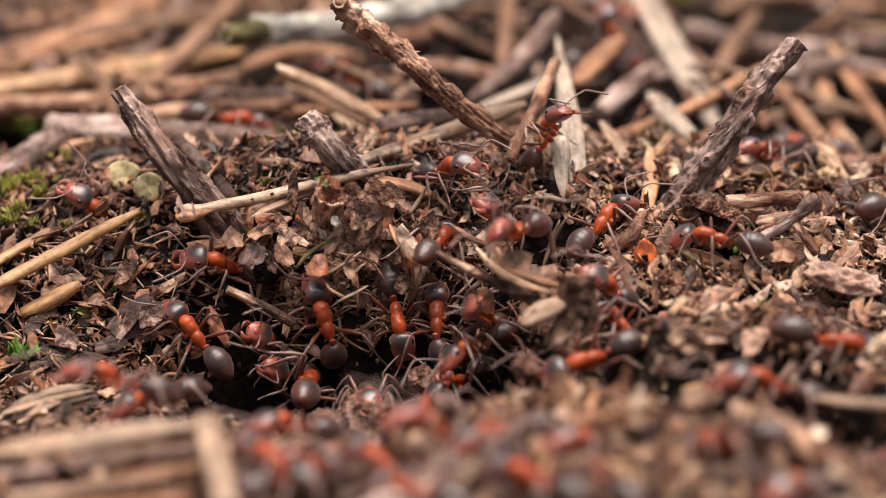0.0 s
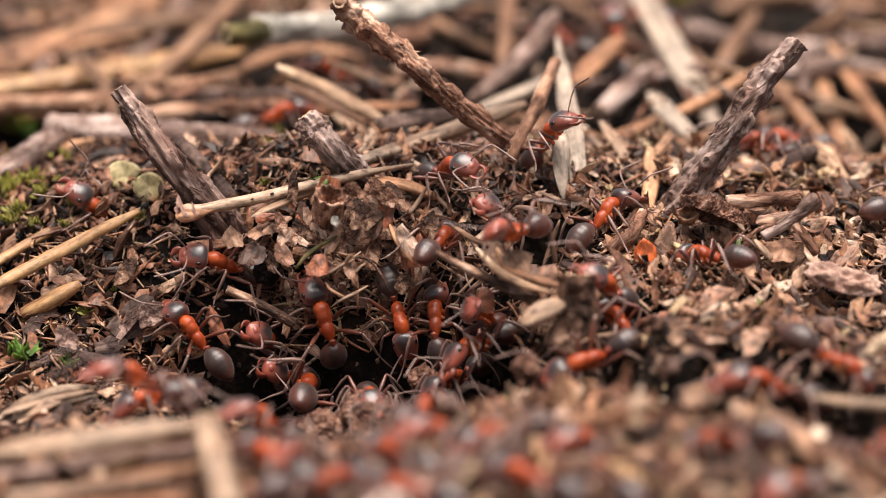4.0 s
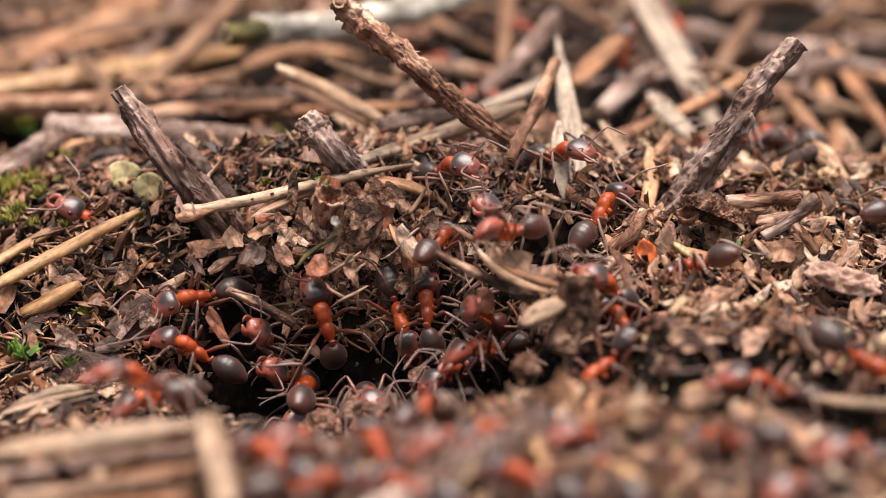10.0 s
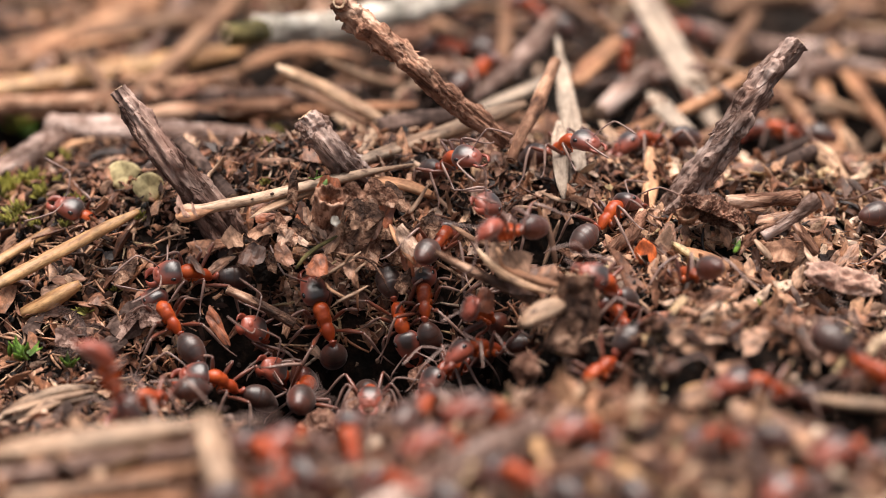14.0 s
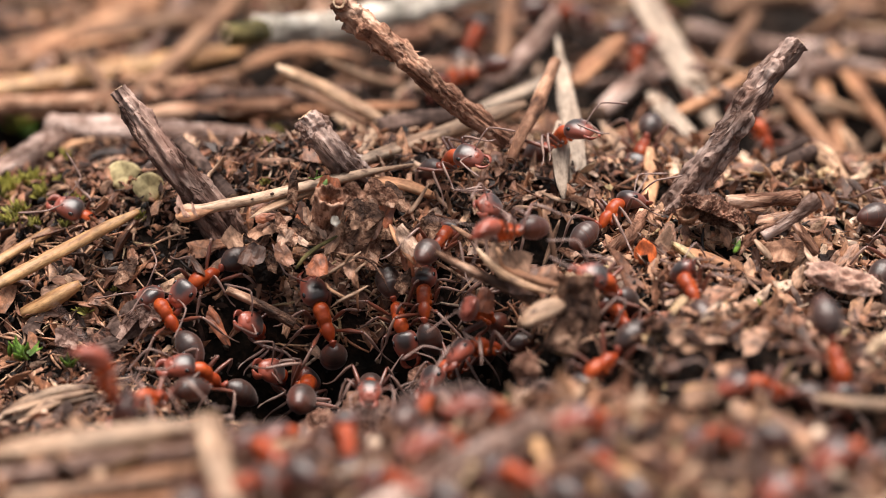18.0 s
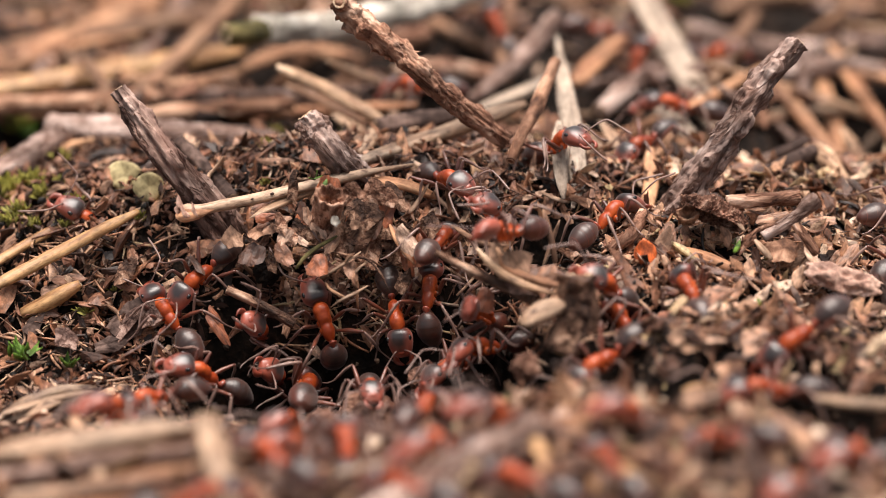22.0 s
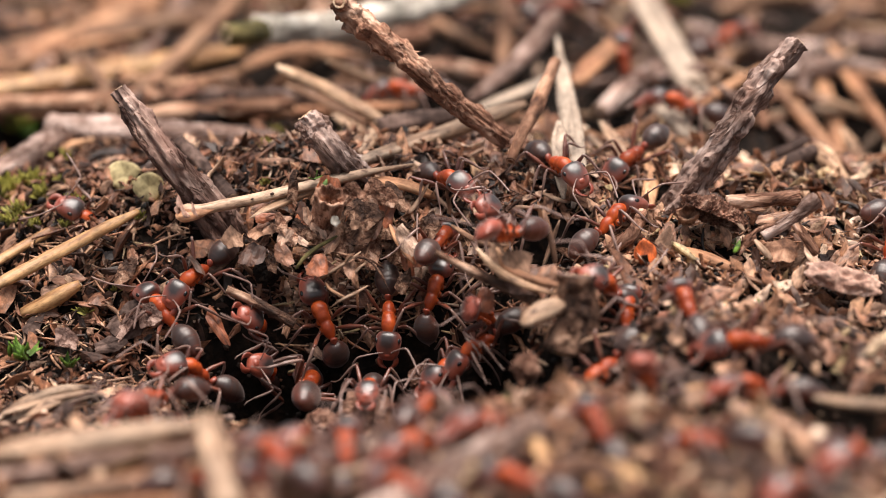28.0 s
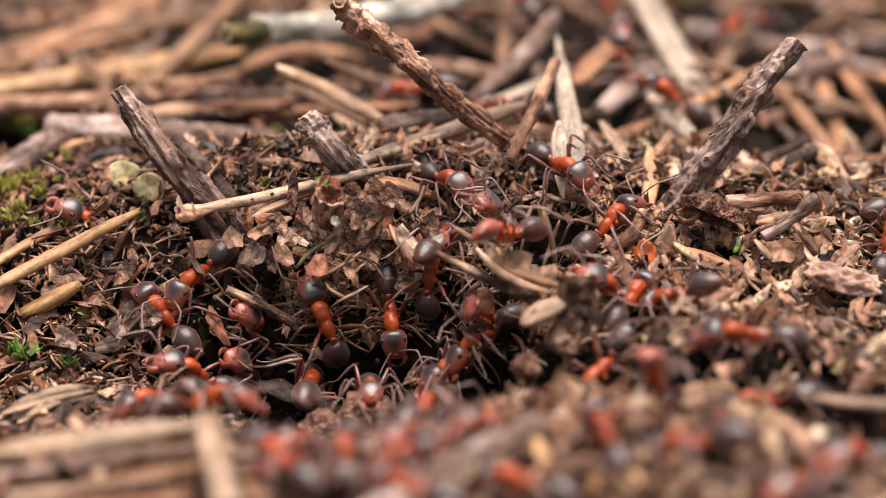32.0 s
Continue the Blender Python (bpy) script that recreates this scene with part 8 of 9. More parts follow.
one_ant("wood ant under a twig close by", 1.2, -28, 6, 0, [(0, 3.2, -32.7, -0.2, -0.85, -0.52, 0.08, 0.00, 0.16, 0.99), (12, 3.1, -31.9, -0.3, -0.82, -0.56, 0.11, -0.01, 0.21, 0.98), (14, 2.9, -31.1, 0.2, -0.79, -0.25, 0.56, 0.45, 0.39, 0.80), (22, 2.9, -30.8, 0.1, -0.80, -0.26, 0.55, 0.43, 0.40, 0.81), (23, 2.8, -31.2, -0.3, -0.84, -0.35, 0.42, 0.30, 0.36, 0.88), (32, 2.9, -31.0, -0.5, -0.83, -0.36, 0.42, 0.28, 0.38, 0.88)])
one_ant("wood ant close by on the litter", 1.12, -28, 6, 0, [(0, -9.9, -23.6, -4.0, -0.74, -0.54, 0.40, 0.14, 0.46, 0.88), (1, -12.5, -20.8, -4.4, -0.63, -0.43, 0.65, 0.38, 0.56, 0.74), (3, -12.1, -22.3, -4.1, -0.64, -0.42, 0.65, 0.37, 0.57, 0.73), (6, -11.0, -23.8, -3.5, -0.57, -0.33, 0.75, 0.42, 0.67, 0.61), (9, -9.0, -25.2, -4.1, -0.66, -0.48, 0.58, 0.24, 0.60, 0.76), (13, -8.8, -26.7, -3.6, -0.63, -0.51, 0.58, 0.21, 0.61, 0.76), (17, -9.4, -26.3, -3.7, -0.69, -0.50, 0.52, 0.19, 0.56, 0.80), (20, -9.1, -28.0, -3.1, -0.63, -0.56, 0.53, 0.16, 0.58, 0.80), (32, -8.9, -32.6, -2.0, -0.62, -0.59, 0.52, 0.22, 0.51, 0.83)])
one_ant("wood ant close by on the litter", 1.2, -28, 6, 0, [(0, -1.0, -31.7, -0.2, -0.71, -0.33, 0.62, 0.41, 0.52, 0.75), (3, -0.7, -32.1, -0.3, -0.71, -0.39, 0.58, 0.36, 0.51, 0.78), (7, 0.3, -33.6, -0.4, -0.68, -0.56, 0.48, 0.25, 0.44, 0.86), (20, 0.3, -33.6, -0.4, -0.66, -0.57, 0.49, 0.24, 0.45, 0.86), (23, -0.7, -32.9, -0.8, -0.74, -0.61, 0.28, 0.09, 0.32, 0.94), (28, -1.5, -32.6, -0.9, -0.70, -0.68, 0.23, 0.02, 0.31, 0.95), (29, -1.6, -32.6, -0.9, -0.72, -0.66, 0.22, 0.02, 0.30, 0.95), (32, -1.6, -30.8, -1.3, -0.68, -0.64, 0.37, 0.06, 0.46, 0.89)])
one_ant("wood ant close by on the litter", 1.12, -28, 6, 0, [(0, -3.7, -33.8, -1.2, -0.67, 0.73, 0.08, -0.01, -0.11, 0.99), (6, -2.4, -32.7, -1.1, -0.55, 0.82, -0.17, -0.16, 0.10, 0.98), (13, -5.2, -30.6, -1.6, -0.19, 0.90, 0.39, -0.03, -0.40, 0.91), (17, -5.7, -28.8, -2.3, -0.11, 0.97, 0.23, -0.09, -0.24, 0.97), (32, -5.7, -31.2, -1.8, 0.09, 0.96, 0.27, -0.17, -0.25, 0.95)])
one_ant("wood ant walking close by over straw", 1.2, -28, 6, 0, [(0, -8.3, -34.9, -1.6, 0.85, 0.53, 0.03, -0.06, 0.04, 1.00), (7, -6.3, -36.5, -1.4, 0.95, 0.31, -0.02, 0.02, 0.01, 1.00), (12, -8.8, -36.3, -1.6, 0.94, 0.35, -0.03, 0.02, 0.03, 1.00), (17, -11.3, -36.5, -1.7, 0.86, 0.51, 0.09, -0.08, -0.04, 1.00), (24, -14.6, -37.6, -1.8, 0.94, 0.33, 0.03, -0.02, -0.04, 1.00), (28, -13.4, -34.6, -1.9, 0.98, 0.19, 0.07, -0.08, 0.06, 0.99), (29, -11.7, -34.3, -1.8, 0.99, 0.05, 0.12, -0.12, 0.08, 0.99), (30, -7.7, -35.1, -1.5, 0.98, 0.17, 0.04, -0.04, 0.04, 1.00), (31, -4.7, -35.8, -1.3, 0.95, 0.32, 0.00, -0.01, 0.02, 1.00), (32, -2.6, -34.1, -1.0, 0.92, 0.33, 0.21, -0.22, 0.00, 0.97)])
one_ant("wood ant close by on bark", 1.1, -28, 6, 0, [(0, 19.8, -38.5, -0.4, -0.51, -0.76, 0.39, 0.34, 0.25, 0.91), (32, 19.9, -38.5, -0.4, -0.51, -0.77, 0.38, 0.33, 0.24, 0.91)])
one_ant("wood ant close by on bark", 1.2, -28, 6, 0, [(0, 26.5, -35.9, -0.4, 0.43, -0.72, 0.54, -0.18, 0.52, 0.84), (7, 26.0, -33.5, -0.5, 0.57, -0.65, 0.51, -0.24, 0.46, 0.86), (10, 23.9, -34.2, -0.5, -0.63, -0.62, 0.47, 0.39, 0.28, 0.88), (32, 23.9, -34.7, -0.5, -0.64, -0.66, 0.39, 0.33, 0.22, 0.92)])
one_ant("wood ant close by on pale wood", 1.12, -28, 6, 0, [(0, 8.2, -32.9, -0.6, -0.69, -0.52, 0.50, 0.35, 0.36, 0.86), (14, 8.5, -32.7, -0.0, -0.68, -0.47, 0.56, 0.42, 0.38, 0.82), (21, 10.1, -32.4, 0.8, -0.67, -0.41, 0.62, 0.49, 0.38, 0.78), (24, 12.1, -27.7, -0.1, -0.61, -0.42, 0.67, 0.64, 0.23, 0.73), (25, 12.6, -28.8, 0.1, -0.52, -0.43, 0.74, 0.48, 0.56, 0.67), (28, 12.8, -24.2, -0.5, -0.29, -0.35, 0.89, 0.16, 0.90, 0.41), (32, 13.2, -24.0, -0.1, -0.28, -0.33, 0.90, 0.22, 0.89, 0.40)])
one_ant("wood ant close by on the litter", 1.12, -28, 6, 0, [(0, 9.4, -36.1, -0.9, -0.47, 0.89, -0.02, -0.10, -0.03, 0.99), (24, 9.8, -35.6, -0.2, -0.39, 0.91, 0.13, -0.02, -0.15, 0.99), (28, 9.2, -31.8, 0.3, -0.30, 0.93, 0.20, 0.03, -0.20, 0.98), (32, 9.6, -32.7, 0.4, -0.23, 0.96, 0.19, 0.00, -0.19, 0.98)])
one_ant("wood ant in a gap of the litter", 1.12, -28, 6, 0, [(0, 11.9, -8.5, -3.2, -0.48, 0.87, 0.11, 0.08, -0.08, 0.99), (17, 12.3, -8.3, -3.1, -0.38, 0.91, 0.16, -0.03, -0.18, 0.98), (28, 12.8, -7.6, -2.7, 0.13, 0.93, 0.35, -0.10, -0.34, 0.94), (29, 13.3, -7.2, -2.4, 0.34, 0.86, 0.38, -0.14, -0.35, 0.93), (32, 13.1, -7.0, -1.8, 0.49, 0.84, 0.24, 0.01, -0.28, 0.96)])
one_ant("wood ant at the pit's near edge", 1.12, -28, 6, 0, [(0, -8.7, -29.4, -3.6, -0.29, -0.63, 0.72, 0.07, 0.74, 0.67), (14, -9.1, -29.1, -3.0, -0.47, -0.56, 0.68, 0.18, 0.69, 0.70), (20, -9.6, -22.2, -5.1, -0.54, -0.65, 0.53, 0.14, 0.55, 0.82), (23, -9.9, -20.1, -5.5, -0.53, -0.68, 0.51, 0.09, 0.55, 0.83), (25, -10.0, -20.1, -5.4, -0.50, -0.71, 0.50, 0.07, 0.54, 0.84), (28, -8.5, -26.2, -3.7, -0.54, -0.67, 0.50, 0.07, 0.56, 0.83), (32, -8.5, -28.5, -2.9, -0.56, -0.66, 0.51, 0.09, 0.56, 0.82)])
one_ant("wood ant at the pit's near edge", 1.12, -28, 6, 0, [(0, -1.0, -22.4, -3.4, 0.36, 0.90, -0.26, -0.19, 0.34, 0.92), (32, -0.9, -21.6, -3.5, 0.35, 0.92, -0.15, -0.22, 0.23, 0.95)])
one_ant("wood ant in the shade of the pit", 1.12, -28, 6, 0, [(0, -13.0, -2.4, -8.9, -0.07, -0.75, 0.66, 0.99, -0.11, -0.02), (25, -13.5, -2.8, -8.8, -0.06, -0.76, 0.64, 1.00, -0.05, 0.03), (29, -14.3, -3.0, -8.4, -0.07, -0.75, 0.66, 1.00, -0.02, 0.08), (31, -15.2, -3.6, -8.3, -0.08, -0.75, 0.65, 0.98, 0.05, 0.17), (32, -15.6, -3.5, -8.1, -0.08, -0.76, 0.64, 0.98, 0.08, 0.21)])
one_ant("wood ant close by on the litter", 1.15, -28, 6, 0, [(0, -10.2, -33.6, -1.2, -0.66, 0.75, 0.02, 0.03, -0.00, 1.00), (16, -10.4, -33.2, -1.1, -0.69, 0.72, 0.03, 0.05, 0.01, 1.00), (32, -9.9, -33.4, -1.0, -0.61, 0.79, 0.12, 0.08, -0.09, 0.99)])
one_ant("wood ant close by on the litter", 1.15, -28, 6, 0, [(0, -1.7, -37.7, -1.1, -0.80, 0.59, -0.09, -0.16, -0.07, 0.98), (15, -2.1, -37.0, -1.1, -0.80, 0.60, -0.05, -0.12, -0.08, 0.99), (32, -1.9, -37.3, -1.0, -0.75, 0.66, -0.06, -0.14, -0.07, 0.99)])
one_ant("wood ant close by on the litter", 1.15, -28, 6, 0, [(0, 5.1, -37.5, -0.2, -0.76, 0.64, 0.03, -0.09, -0.16, 0.98), (32, 4.5, -37.7, -0.4, -0.80, 0.60, -0.05, -0.15, -0.12, 0.98)])
one_ant("wood ant close by on the litter", 1.15, -28, 6, 0, [(0, 16.8, -34.3, 0.2, -0.81, 0.45, -0.38, -0.33, 0.19, 0.93), (18, 17.0, -34.0, 0.2, -0.82, 0.49, -0.30, -0.24, 0.17, 0.95), (32, 14.8, -34.6, 0.3, -0.81, 0.45, -0.38, -0.34, 0.16, 0.93)])
one_ant("wood ant on the litter behind the mound", 1.12, -28, 6, 0, [(0, 14.0, 36.8, 4.2, -0.22, 0.37, 0.90, 0.22, -0.88, 0.41), (3, 14.5, 36.7, 3.9, -0.19, 0.50, 0.85, 0.11, -0.85, 0.52), (9, 15.4, 35.8, 2.7, 0.11, 0.70, 0.71, -0.25, -0.67, 0.70), (17, 16.3, 33.7, 2.6, 0.22, 0.72, 0.66, -0.44, -0.54, 0.72), (20, 17.1, 33.3, 2.3, 0.49, 0.69, 0.54, -0.47, -0.32, 0.83), (23, 16.5, 33.6, 2.5, 0.25, 0.61, 0.75, -0.51, -0.58, 0.64), (28, 15.5, 33.9, 2.7, -0.08, 0.60, 0.79, -0.32, -0.77, 0.55), (32, 15.4, 33.9, 3.0, -0.09, 0.37, 0.92, -0.37, -0.87, 0.32)])
one_ant("wood ant on the litter behind the mound", 1.12, -28, 6, 0, [(0, 13.8, 35.7, 1.7, 1.00, 0.03, 0.07, -0.06, -0.24, 0.97), (1, 13.7, 36.6, 1.7, 1.00, 0.00, 0.01, -0.01, -0.18, 0.98), (2, 12.6, 38.3, 2.0, 0.87, 0.49, 0.03, -0.01, -0.04, 1.00), (3, 10.3, 39.2, 2.4, -0.63, 0.74, 0.22, -0.00, -0.29, 0.96), (6, 9.7, 40.5, 2.4, -0.82, 0.57, 0.12, 0.05, -0.14, 0.99), (9, 7.4, 42.2, 2.2, -0.73, 0.67, -0.14, -0.38, -0.23, 0.89), (14, 8.0, 43.8, 3.5, -0.69, 0.69, 0.22, 0.08, -0.23, 0.97), (17, 9.9, 43.4, 3.5, 0.87, 0.49, -0.02, 0.04, -0.02, 1.00), (20, 11.7, 42.9, 3.2, 0.72, 0.48, -0.50, 0.44, 0.24, 0.86), (21, 13.6, 42.7, 2.4, 0.77, 0.54, -0.35, 0.30, 0.17, 0.94), (23, 13.1, 40.1, 2.4, 0.73, 0.61, -0.31, 0.23, 0.21, 0.95), (25, 14.1, 41.7, 2.8, -0.50, 0.45, -0.74, -0.55, 0.50, 0.67), (28, 10.9, 43.4, 3.9, -0.81, 0.52, -0.27, -0.25, 0.11, 0.96), (32, 13.9, 44.2, 4.2, -0.35, 0.82, 0.45, 0.18, -0.41, 0.89)])
one_ant("wood ant on the litter behind the mound", 1.12, -28, 6, 0, [(0, 15.7, 43.2, 3.4, 0.96, 0.07, -0.28, 0.28, -0.02, 0.96), (3, 16.8, 43.2, 3.3, 0.97, 0.19, -0.14, 0.15, -0.04, 0.99), (6, 18.7, 43.0, 3.0, 0.96, 0.13, -0.25, 0.25, 0.03, 0.97), (9, 19.3, 42.9, 2.6, -0.36, 0.72, 0.59, 0.79, -0.10, 0.61), (13, 19.5, 43.4, 2.1, 0.76, 0.58, 0.29, 0.02, -0.48, 0.88), (14, 20.1, 42.6, 2.0, 0.96, 0.27, -0.08, 0.07, 0.06, 1.00), (17, 20.6, 42.4, 1.5, 0.96, 0.28, -0.09, 0.06, 0.10, 0.99), (18, 17.0, 38.1, 2.4, 0.88, 0.28, -0.40, 0.36, 0.17, 0.92), (20, 20.6, 37.0, 1.4, 0.91, 0.30, -0.27, 0.21, 0.23, 0.95), (25, 24.6, 42.3, 1.1, 0.83, 0.49, 0.25, -0.30, 0.03, 0.95), (32, 25.7, 42.7, 2.5, 0.83, 0.49, 0.25, -0.34, 0.11, 0.93)])
one_ant("wood ant on the litter behind the mound", 1.12, -28, 6, 0, [(0, 28.7, 23.4, -1.8, -0.98, 0.16, 0.08, 0.11, 0.18, 0.98), (10, 26.4, 22.0, -0.5, -0.98, 0.19, 0.07, 0.06, -0.04, 1.00), (13, 27.2, 23.1, -0.6, -0.98, 0.19, -0.08, -0.07, 0.05, 1.00), (17, 26.3, 22.9, 0.0, -0.42, 0.69, 0.59, 0.70, -0.17, 0.69), (18, 24.7, 22.0, 0.0, -0.52, 0.54, 0.66, 0.51, -0.42, 0.75), (20, 25.7, 22.3, -0.3, -0.97, 0.24, 0.08, 0.03, -0.19, 0.98), (21, 20.9, 22.0, 1.3, -0.94, 0.15, 0.30, 0.25, -0.29, 0.92), (22, 18.3, 22.0, 2.1, -0.98, 0.09, 0.15, 0.15, -0.08, 0.99), (23, 18.2, 22.0, 2.1, -0.97, 0.16, 0.19, 0.18, -0.07, 0.98), (25, 18.5, 22.0, 1.9, -0.98, 0.15, 0.15, 0.14, -0.07, 0.99), (28, 18.6, 22.1, 2.2, -0.96, 0.18, 0.24, 0.22, -0.09, 0.97), (30, 18.1, 22.5, 2.3, -0.92, 0.28, 0.29, 0.27, -0.11, 0.96), (32, 17.6, 24.4, 2.5, -0.81, 0.30, 0.50, 0.43, -0.27, 0.86)])
one_ant("wood ant on the litter behind the mound", 1.12, -28, 6, 0, [(0, 24.1, 11.2, 1.8, -0.81, -0.34, 0.48, 0.33, 0.40, 0.85), (10, 23.2, 15.8, 1.6, -0.85, -0.46, 0.26, 0.10, 0.34, 0.93), (13, 17.2, 13.1, 2.9, -0.90, -0.43, 0.06, 0.01, 0.12, 0.99), (14, 15.7, 12.1, 2.6, -0.88, -0.46, 0.07, 0.02, 0.12, 0.99), (17, 15.1, 11.8, 2.3, -0.30, -0.90, -0.31, -0.06, -0.31, 0.95), (18, 15.1, 11.8, 2.3, -0.27, -0.91, -0.31, -0.05, -0.31, 0.95), (19, 15.1, 11.4, 2.4, -0.31, -0.92, -0.24, -0.03, -0.24, 0.97), (20, 15.3, 12.1, 2.3, -0.64, -0.75, -0.14, -0.12, -0.08, 0.99), (22, 15.2, 12.1, 2.4, -0.65, -0.75, -0.10, -0.10, -0.05, 0.99), (23, 15.6, 12.0, 2.9, -0.66, -0.72, 0.20, 0.10, 0.18, 0.98), (25, 16.2, 11.9, 3.0, -0.53, -0.81, 0.23, 0.11, 0.20, 0.97), (28, 13.9, 9.2, 2.8, -0.64, -0.72, -0.27, 0.13, -0.44, 0.89), (29, 13.5, 12.1, 2.7, -0.98, -0.06, 0.21, 0.20, 0.18, 0.96), (30, 12.4, 12.3, 3.2, -0.97, -0.03, 0.25, 0.24, 0.20, 0.95), (31, 8.2, 12.5, 3.7, -0.88, -0.36, 0.31, 0.20, 0.30, 0.93), (32, 5.0, 16.9, 3.5, -0.98, -0.04, 0.18, 0.17, 0.23, 0.96)])
one_ant("wood ant on the litter behind the mound", 1.12, -28, 6, 0, [(0, -8.1, 29.8, 2.2, -0.87, 0.33, 0.37, 0.33, -0.19, 0.93), (3, -9.3, 30.6, 2.2, -0.91, 0.24, 0.35, 0.33, -0.10, 0.94), (6, -8.0, 29.9, 2.2, -0.76, 0.62, 0.19, 0.11, -0.15, 0.98), (7, -7.5, 28.6, 2.1, 0.85, 0.36, -0.38, 0.38, 0.05, 0.92), (8, -6.6, 28.3, 2.1, 0.80, 0.56, -0.23, 0.24, 0.05, 0.97), (9, -2.7, 36.4, 1.4, 0.84, 0.53, 0.10, 0.15, -0.40, 0.90), (10, -1.3, 38.6, 0.8, 0.83, 0.53, -0.18, 0.39, -0.30, 0.87), (13, 0.5, 40.3, 0.5, -0.89, 0.46, -0.01, -0.11, -0.21, 0.97), (14, 1.0, 40.6, 1.2, -0.88, 0.47, -0.11, -0.23, -0.20, 0.95), (17, 1.7, 41.1, 1.3, 0.28, 0.72, 0.64, 0.26, -0.70, 0.67), (18, 2.2, 41.3, 2.0, 0.33, 0.84, 0.43, 0.21, -0.51, 0.83), (20, 5.0, 41.7, 3.1, 0.38, 0.71, 0.60, -0.25, -0.54, 0.80), (22, 5.0, 41.8, 3.1, -0.33, 0.82, 0.47, -0.22, -0.55, 0.81), (24, 6.6, 42.5, 4.8, -0.37, 0.84, 0.40, -0.31, -0.52, 0.80), (32, 6.7, 42.9, 6.0, -0.38, 0.82, 0.43, -0.22, -0.53, 0.82)])
one_ant("wood ant on the litter behind the mound", 1.12, -28, 6, 0, [(0, -16.7, 21.3, 1.2, 0.98, 0.05, -0.18, 0.18, -0.04, 0.98), (1, -14.7, 22.0, 1.2, 0.99, 0.13, 0.10, -0.09, -0.08, 0.99), (3, -13.6, 22.7, 1.3, 0.83, 0.44, 0.35, -0.28, -0.23, 0.93), (6, -8.4, 21.9, 1.1, 0.98, 0.09, -0.20, 0.20, -0.03, 0.98), (7, -4.5, 25.3, 1.7, 0.94, 0.23, 0.23, -0.18, -0.22, 0.96), (8, -2.9, 24.2, 1.4, 0.98, 0.16, 0.07, -0.04, -0.15, 0.99), (9, -1.8, 25.2, 1.5, 0.98, 0.19, 0.05, -0.02, -0.13, 0.99), (10, 2.0, 28.3, 0.6, 0.99, 0.05, 0.13, -0.14, 0.48, 0.87), (11, 4.0, 28.8, 1.1, 0.96, 0.28, 0.07, -0.17, 0.38, 0.91), (13, 3.6, 30.0, 2.5, 0.76, 0.60, 0.25, -0.34, 0.04, 0.94), (18, 1.8, 28.9, 2.3, -0.90, 0.22, -0.37, -0.17, 0.59, 0.79), (24, -3.1, 25.5, 2.3, -0.96, 0.27, 0.06, 0.04, -0.10, 0.99), (32, -2.4, 25.4, 2.3, -0.96, 0.21, -0.20, -0.21, -0.02, 0.98)])

# ---- litter ----
def scattered(name, count, seed, box, size, paint, label, category, thick=0.14, long=(1.0, 2.6), tilt=0.6, lift=0.0, keep=None, sides=(6, 9)):
    """Loose scraps lying on the ground, joined into one sheet of litter."""
    rng = random.Random(seed)
    verts, faces = [], []
    x0, x1, y0, y1 = box
    for _ in range(count):
        x, y = rng.uniform(x0, x1), rng.uniform(y0, y1)
        if keep and not keep(x, y, rng):
            continue
        s = size[0] * (size[1] / size[0]) ** (rng.random() ** 1.6)
        v, f = scrap(rng, s, thick, rng.uniform(*long), rng.randint(*sides), rng.uniform(-0.1, 0.4))
        up = (ground_normal(x, y) + Vector((rng.gauss(0, tilt), rng.gauss(0, tilt), 0))).normalized()
        turn = up.to_track_quat("Z", "Y").to_matrix() @ Matrix.Rotation(rng.uniform(0, 6.3), 3, "Z")
        p = Vector((x, y, height(x, y) + lift + rng.uniform(-0.3, 1.1)))
        n = len(verts)
        verts += [turn @ Vector(q) + p for q in v]
        faces += [tuple(k + n for k in q) for q in f]
    return thing(name, mesh_of(name, verts, faces, paint, False), label, category, kind="stuff")


# hollows stay almost bare of litter, so the soil's painted shade shows
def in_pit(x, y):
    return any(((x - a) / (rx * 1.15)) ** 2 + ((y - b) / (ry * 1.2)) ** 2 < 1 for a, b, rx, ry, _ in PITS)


def darkened(x, y):
    """The ground round the pit, darkened by keeping most paler scraps off it."""
    return ((x + 6) / 15) ** 2 + ((y + 14) / 9) ** 2 < 1


def bright_side(x, y, rng):
    return rng.random() < ((0.12 if x < 11 else 0.65) if y < -9 else 1) / (1 + math.exp(-(x - 12) / 4)) and not in_pit(x, y)


def dark_side(x, y, rng):
    return rng.random() < (0.12 if in_pit(x, y) else 1) / (1 + math.exp((x - (40 if y < -11 else 16)) / 6))


# brown scraps thinned round the pit and along the near strip to darken them
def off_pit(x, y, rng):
    return not in_pit(x, y) and (not (darkened(x, y) or -24 < y < -9) or rng.random() < 0.25)


NEAR = (-36, 36, -34, 20)
scattered("dark_litter", 10000, 1, NEAR, (0.12, 0.5), SCRAP_DARK, "damp dark brown bark crumbs strewn over the soil", "litter", long=(1.0, 4.0), tilt=0.9, keep=dark_side)
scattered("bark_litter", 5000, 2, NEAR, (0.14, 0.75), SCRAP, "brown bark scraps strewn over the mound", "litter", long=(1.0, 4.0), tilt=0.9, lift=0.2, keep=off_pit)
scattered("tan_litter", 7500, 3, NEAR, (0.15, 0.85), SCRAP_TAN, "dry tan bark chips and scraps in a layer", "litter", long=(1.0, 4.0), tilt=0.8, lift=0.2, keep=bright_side)
